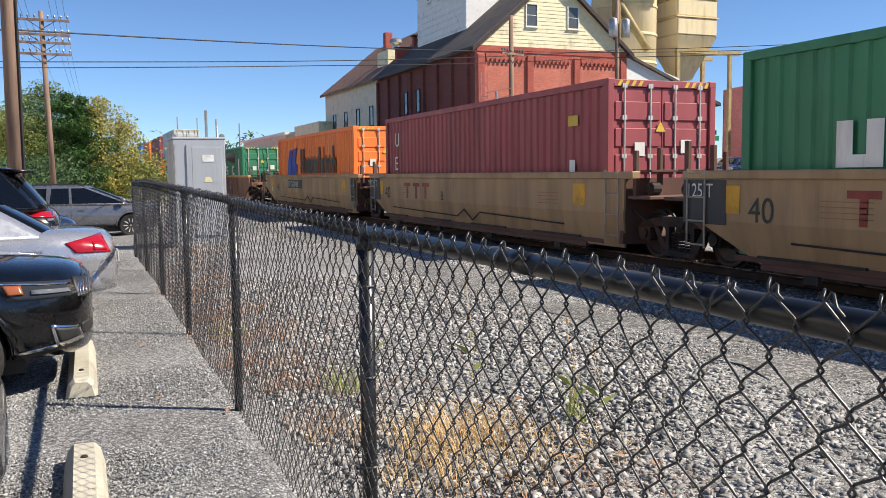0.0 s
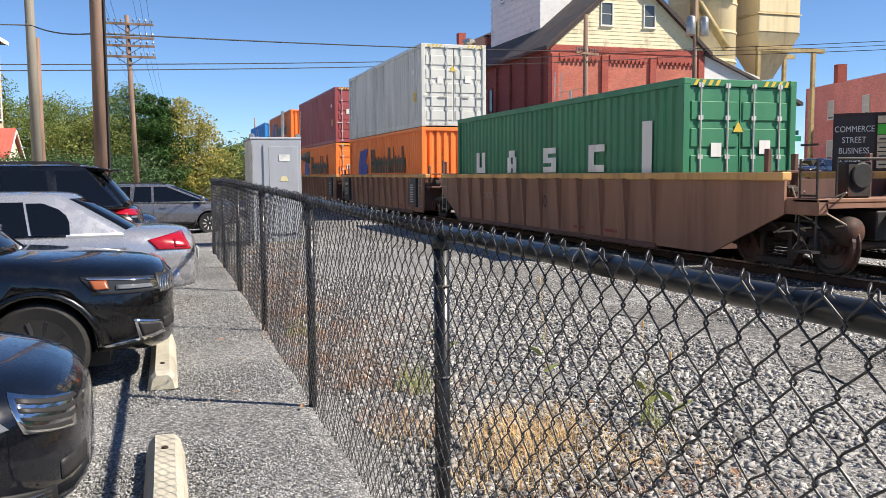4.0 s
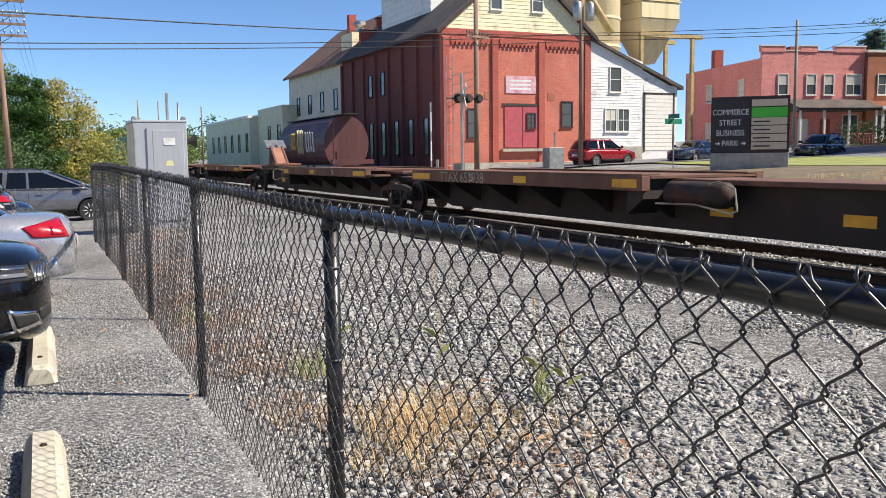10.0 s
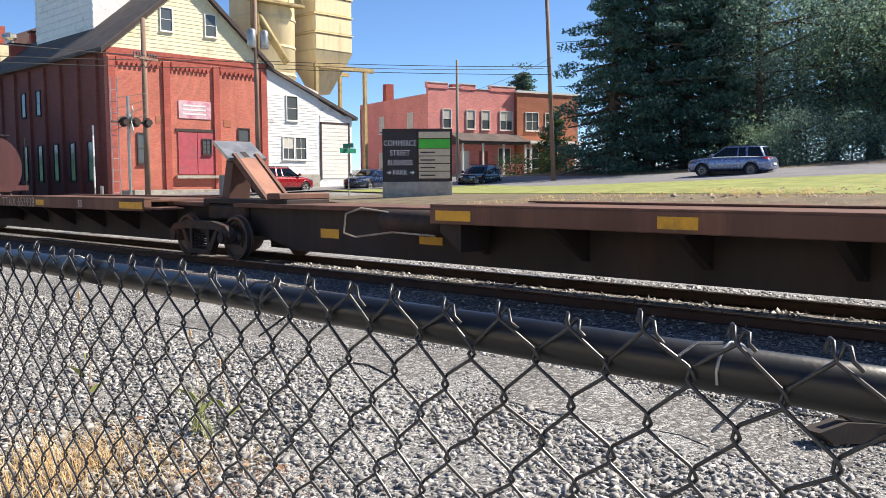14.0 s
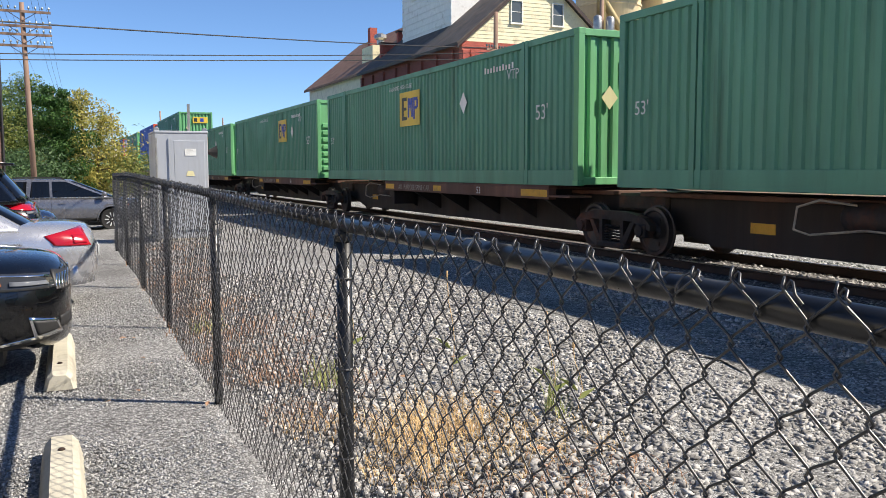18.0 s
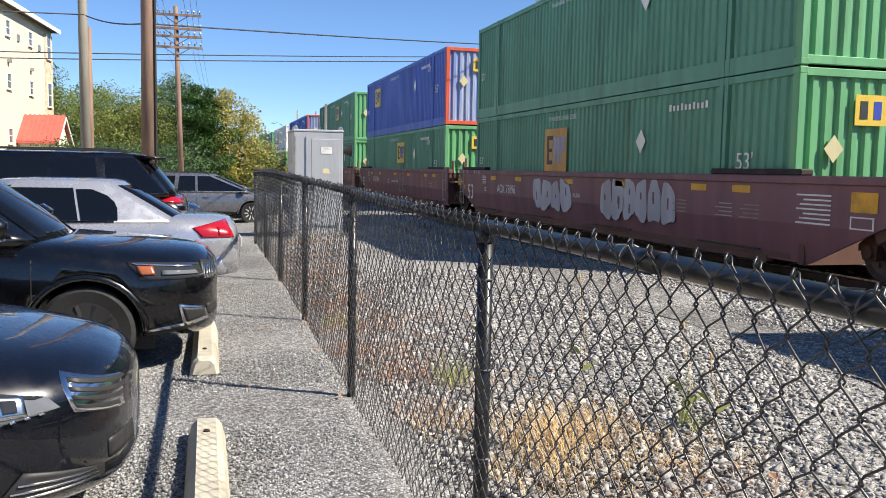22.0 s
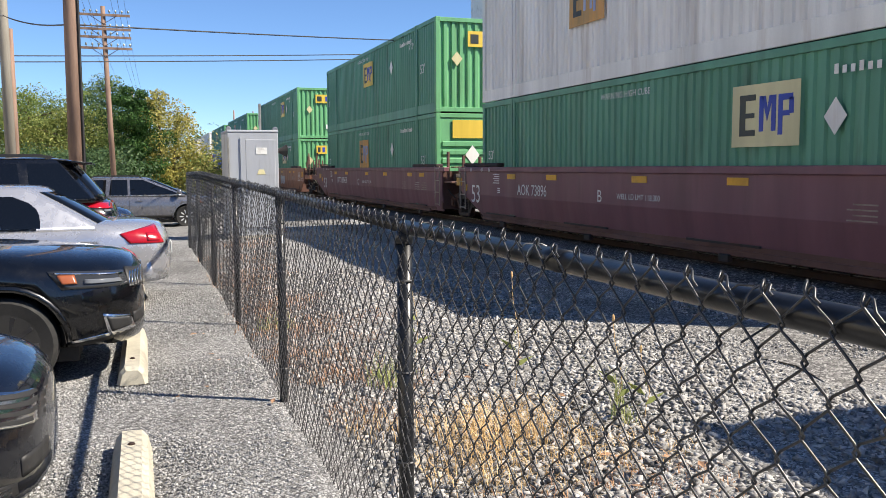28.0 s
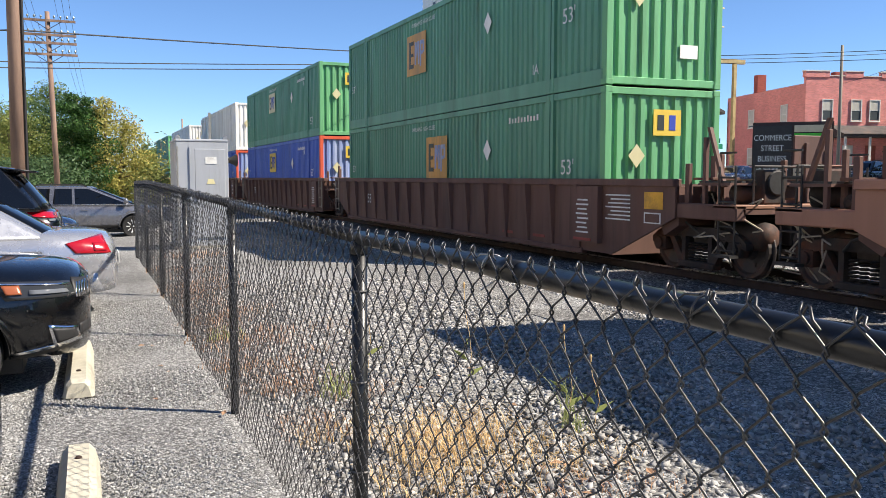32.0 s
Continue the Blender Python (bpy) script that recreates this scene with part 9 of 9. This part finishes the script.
# ---- car park furniture ----
def wheel_stop(y, label):
    w = thing("wheel_stop", label, "wheel stop", "concrete wheel stops", pose(-0.08, y, g(y) + 0.01, 0, 0, rnd.uniform(-1, 1)))
    prof = [(-0.115, 0), (0.115, 0), (0.09, 0.1), (0.055, 0.14), (-0.055, 0.14), (-0.09, 0.1)]
    secs = []
    for yy, k, dz in ((-0.92, 0.8, 0.8), (-0.88, 1, 1), (0.88, 1, 1), (0.92, 0.8, 0.8)):
        secs.append([(a * k, yy, b * dz) for a, b in prof])
    part("block", loft(secs), M_concrete, w)
    for yy in (-0.6, 0.6):
        part("pin", lathe_bm([(0.02, 0), (0.02, 0.146), (0.012, 0.152)], 10, c=(0, yy, 0)), M_rail, w, "rusty anchor pin")
    for i in range(22 if y < 9 else 0):
        for sx in (-1, 1):
            part("tread_ridge", prism_bm([(-0.85 + i * 0.078, 0), (-0.83 + i * 0.078, 0), (-0.80 + i * 0.078, 0.075), (-0.82 + i * 0.078, 0.075)], -0.003, 0.004, "x"), M_concrete, w, m=pose(sx * 0.106, 0, 0.01, 0, -sx * 14, 0))


for y in (4.48, 7.85, 11.25, 14.6, 18.0):
    wheel_stop(y, "cast concrete wheel stop on gravel")

cb = thing("signal_cabinet", "light grey steel railway signal cabinet with a door and conduit mast", "signal cabinet", m=pose(2.02, 21.0, -0.05))
M_cab = mat("light_grey_enamel", lin(172, 176, 182), 0.45, 0.2, var=0.06, dirt=lin(130, 128, 124), dirt_amount=0.15, streak=True)
part("body", box_bm(0.0, 1.2, 0.0, 1.5, 0.15, 2.62, bevel=0.015), M_cab, cb)
part("base", box_bm(-0.05, 1.25, -0.05, 1.55, -0.2, 0.15), M_conc_old, cb)
part("roof", box_bm(-0.012, 1.212, -0.012, 1.512, 2.62, 2.68, bevel=0.015), M_cab, cb)
dr_ = part("door", box_bm(0.42, 1.12, -0.035, -0.002, 0.35, 2.45, bevel=0.008), M_cab, cb, "grey cabinet door")
part("handle", box_bm(0.46, 0.5, -0.07, -0.035, 1.25, 1.45, bevel=0.006), M_steel, dr_)
part("louvre", box_bm(0.66, 0.92, -0.045, -0.035, 2.1, 2.26), M_white_mark, dr_)
part("warning_plate", prism_bm([(0.68, 1.62), (0.88, 1.62), (0.84, 1.74), (0.72, 1.74)], -0.042, -0.036, "y"), P_logocream, dr_)
part("edge_trim", box_bm(0.3, 0.42, -0.03, -0.002, 0.3, 2.5), M_cab, cb)
part("conduit", rod_bm((0.02, -0.05, 0.1), (0.02, -0.05, 2.5), 0.025, 8), M_galv, cb)
for x in (0.05, 1.15):
    part("lifting_eye", lathe_bm([(0.05, 0), (0.07, 0.03), (0.05, 0.06)], 12, "y", (x, 0.1, 2.7)), M_galv, cb)
part("mast", rod_bm((0.95, 1.3, 0), (0.95, 1.3, 3.4), 0.035, 8), M_galv, cb)
part("signal_horn", lathe_bm([(0.05, 0), (0.08, 0.1), (0.16, 0.25)], 14, "x", (1.25, 0.6, 2.2)), M_steel, cb)

# broken dark timber lying on the stones
for x, y, L, a in ((5.75, 1.6, 0.85, 58), (5.95, 1.42, 0.6, 48)):
    deb = thing("broken_timber", "charred splintered piece of old tie on the stones", "timber", "broken timbers", pose(x, y, ground_z(x, y) + 0.05, 4, 6, a))
    part("block", prism_bm([(-L / 2, -0.05), (L / 2 - 0.1, -0.06), (L / 2, 0.01), (L / 2 - 0.2, 0.07), (-L / 2 + 0.1, 0.05)], -0.09, 0.09, "x"), M_tie, deb)
    part("splinter", prism_bm([(-0.2, 0.05), (0.15, 0.07), (0.28, 0.13), (0.1, 0.09)], -0.05, 0.02, "x"), M_tie, deb)

# ---- weeds and dry grass along the fence ----
G_dry = leaf_mat("straw_blade", lin(204, 168, 114), lin(240, 210, 160), 0.25)
G_rust = leaf_mat("faded_straw_blade", lin(146, 108, 86), lin(204, 164, 128), 0.25)
G_green = leaf_mat("weed_blade", lin(136, 148, 84), lin(188, 192, 128), 0.3)


def tuft(r, x, y, n, h, spread, bend=0.6, width=0.004):
    """Bent grass blades as strips of three quads."""
    verts, faces = [], []
    for i in range(n):
        a = r.rand() * 6.283
        d = r.rand() ** 0.6 * spread
        px, py = x + math.cos(a) * d, y + math.sin(a) * d
        pz = ground_z(px, py)
        hh_ = h * (0.4 + 0.8 * r.rand())
        b = r.rand() * 6.283
        lean = bend * (0.3 + r.rand()) * hh_
        sx, sy = -math.sin(b) * width, math.cos(b) * width
        k0 = len(verts)
        for k in range(4):
            t = k / 3
            cx, cy = px + math.cos(b) * lean * t * t, py + math.sin(b) * lean * t * t
            cz = pz + hh_ * t * (1 - 0.35 * bend * t)
            w = 1 - 0.85 * t
            verts += [(cx - sx * w, cy - sy * w, cz), (cx + sx * w, cy + sy * w, cz)]
        faces += [(k0 + 2 * k, k0 + 2 * k + 1, k0 + 2 * k + 3, k0 + 2 * k + 2) for k in range(3)]
    return verts, faces


def grass(name, spots, material, label, seed):
    r = np.random.RandomState(seed)
    V, F = [], []
    for s_ in spots:
        v, f = tuft(r, *s_)
        k = len(V)
        V += v
        F += [tuple(i + k for i in q) for q in f]
    return tagged(raw(name, V, F, material), label, "grass", kind="stuff")


grass("dry_grass", [(1.95, 4.75, 230, 0.3, 0.34, 0.9, 0.0028), (2.25, 4.9, 170, 0.26, 0.4, 0.9, 0.0028), (1.7, 4.3, 190, 0.2, 0.36, 1.0, 0.0028), (2.35, 4.4, 150, 0.17, 0.42, 1.1, 0.0028), (1.5, 5.2, 90, 0.18, 0.3, 1.0, 0.0028), (2.0, 4.1, 160, 0.1, 0.55, 1.3, 0.003), (2.7, 4.3, 110, 0.1, 0.4, 1.3, 0.003)], G_dry, "dry straw-coloured grass clump by the fence", 11)
grass("dry_grass", [(1.9, 3.6, 240, 0.07, 0.5, 1.2), (2.5, 3.7, 240, 0.06, 0.5, 1.2), (1.5, 3.2, 160, 0.07, 0.35, 1.2), (1.4, 7.5, 150, 0.13, 0.4, 1.1), (1.35, 8.6, 180, 0.15, 0.5, 1.1), (1.5, 10.0, 170, 0.16, 0.5, 1.1), (1.4, 12.5, 170, 0.16, 0.6, 1.1), (1.6, 6.6, 130, 0.14, 0.4, 1.1), (2.2, 9.0, 110, 0.12, 0.6, 1.1), (1.6, 15, 150, 0.2, 0.7, 1.0), (2.0, 18, 150, 0.24, 0.8, 1.0)] + [(1.15 + 0.9 * rnd.random() ** 1.5, 5.2 + 0.27 * i, 70, 0.11, 0.28, 1.2, 0.003) for i in range(34)], G_rust, "flattened greyish dead grass by the fence", 12)
grass("green_weeds", [(1.75, 6.2, 60, 0.26, 0.16), (1.9, 6.4, 35, 0.2, 0.2), (2.98, 4.85, 16, 0.4, 0.07), (2.95, 4.75, 18, 0.2, 0.1), (0.62, 3.35, 60, 0.06, 0.1), (-0.45, 3.5, 60, 0.05, 0.15), (1.3, 8.8, 60, 0.2, 0.2), (2.2, 3.2, 40, 0.12, 0.1)], G_green, "green weeds in the gravel by the fence", 13)
for x, y, h in ((2.62, 5.75, 0.82), (2.95, 4.85, 0.62), (3.1, 4.75, 0.42), (2.2, 6.9, 0.7)):
    wd = thing("weed_stalk", "tall dry weed stalk with a seed head", "weed", "weed stalks", pose(x, y, ground_z(x, y)))
    bm = bmesh.new()
    prev = Vector((0, 0, 0))
    for i in range(1, 6):
        q = Vector((0.02 * math.sin(i), 0.03 * math.cos(i * 1.3), h * i / 5))
        add_rod(bm, prev, q, 0.0024, 5)
        prev = q
    part("stem", bm, G_dry, wd)
    part("seed_head", lathe_bm([(0.002, 0), (0.008, 0.02), (0.009, 0.045), (0.002, 0.06)], 8, c=tuple(prev)), G_dry, wd)
    for i in range(3):
        a = i * 2.1
        part("leaf", prism_bm([(0, 0), (0.05, 0.03), (0.16, 0.015), (0.05, -0.01)], -0.002, 0.002, "y"), G_green, wd, m=pose(0, 0, h * (0.2 + 0.15 * i), 0, -20, math.degrees(a)))
# fallen leaves
for i in range(26):
    x, y = rnd.uniform(0.1, 3.0), rnd.uniform(3.0, 9.0)
    lf = raw("fallen_leaf", [(-0.035, 0, 0), (0, -0.02, 0.006), (0.04, 0, 0.002), (0, 0.02, 0.008)], [(0, 1, 2, 3)], G_rust, m=pose(x, y, ground_z(x, y) + 0.035, rnd.uniform(-15, 15), rnd.uniform(-15, 15), rnd.uniform(0, 360)))
    tagged(lf, "curled brown fallen leaf on gravel", "leaf", "fallen leaves")
grass("bank_grass", [(24 + rnd.uniform(-3, 8), rnd.uniform(-8, 22), 75, 0.2, 0.9, 0.8, 0.012) for _ in range(150)], G_dry, "dry grass and scrub on the bank", 14)




# ---- everything that moves ----
def along(t):
    return table(t, RUN)


def motions():
    for ob, s, z in ROLLING:
        walk(ob, [(t, pose(TRACK_X, s - d, z)) for t, d in RUN])
    # wheels turn while their car is near
    for ob, y, s in WHEELS:
        rows = [(0.0, pose(0, y, 0.42))]
        for f in range(1, 961):
            t = f / 30
            here = s - along(t)
            if -12 < here < 42:
                rows.append((t, pose(0, y, 0.42, math.degrees(along(t) / 0.42) % 360)))
        if len(rows) > 1 and rows[-1][0] < 31.9:
            rows.append((32.0, rows[-1][1]))
        elif len(rows) == 1:
            rows.append((32.0, rows[0][1]))
        walk(ob, rows)


motions()
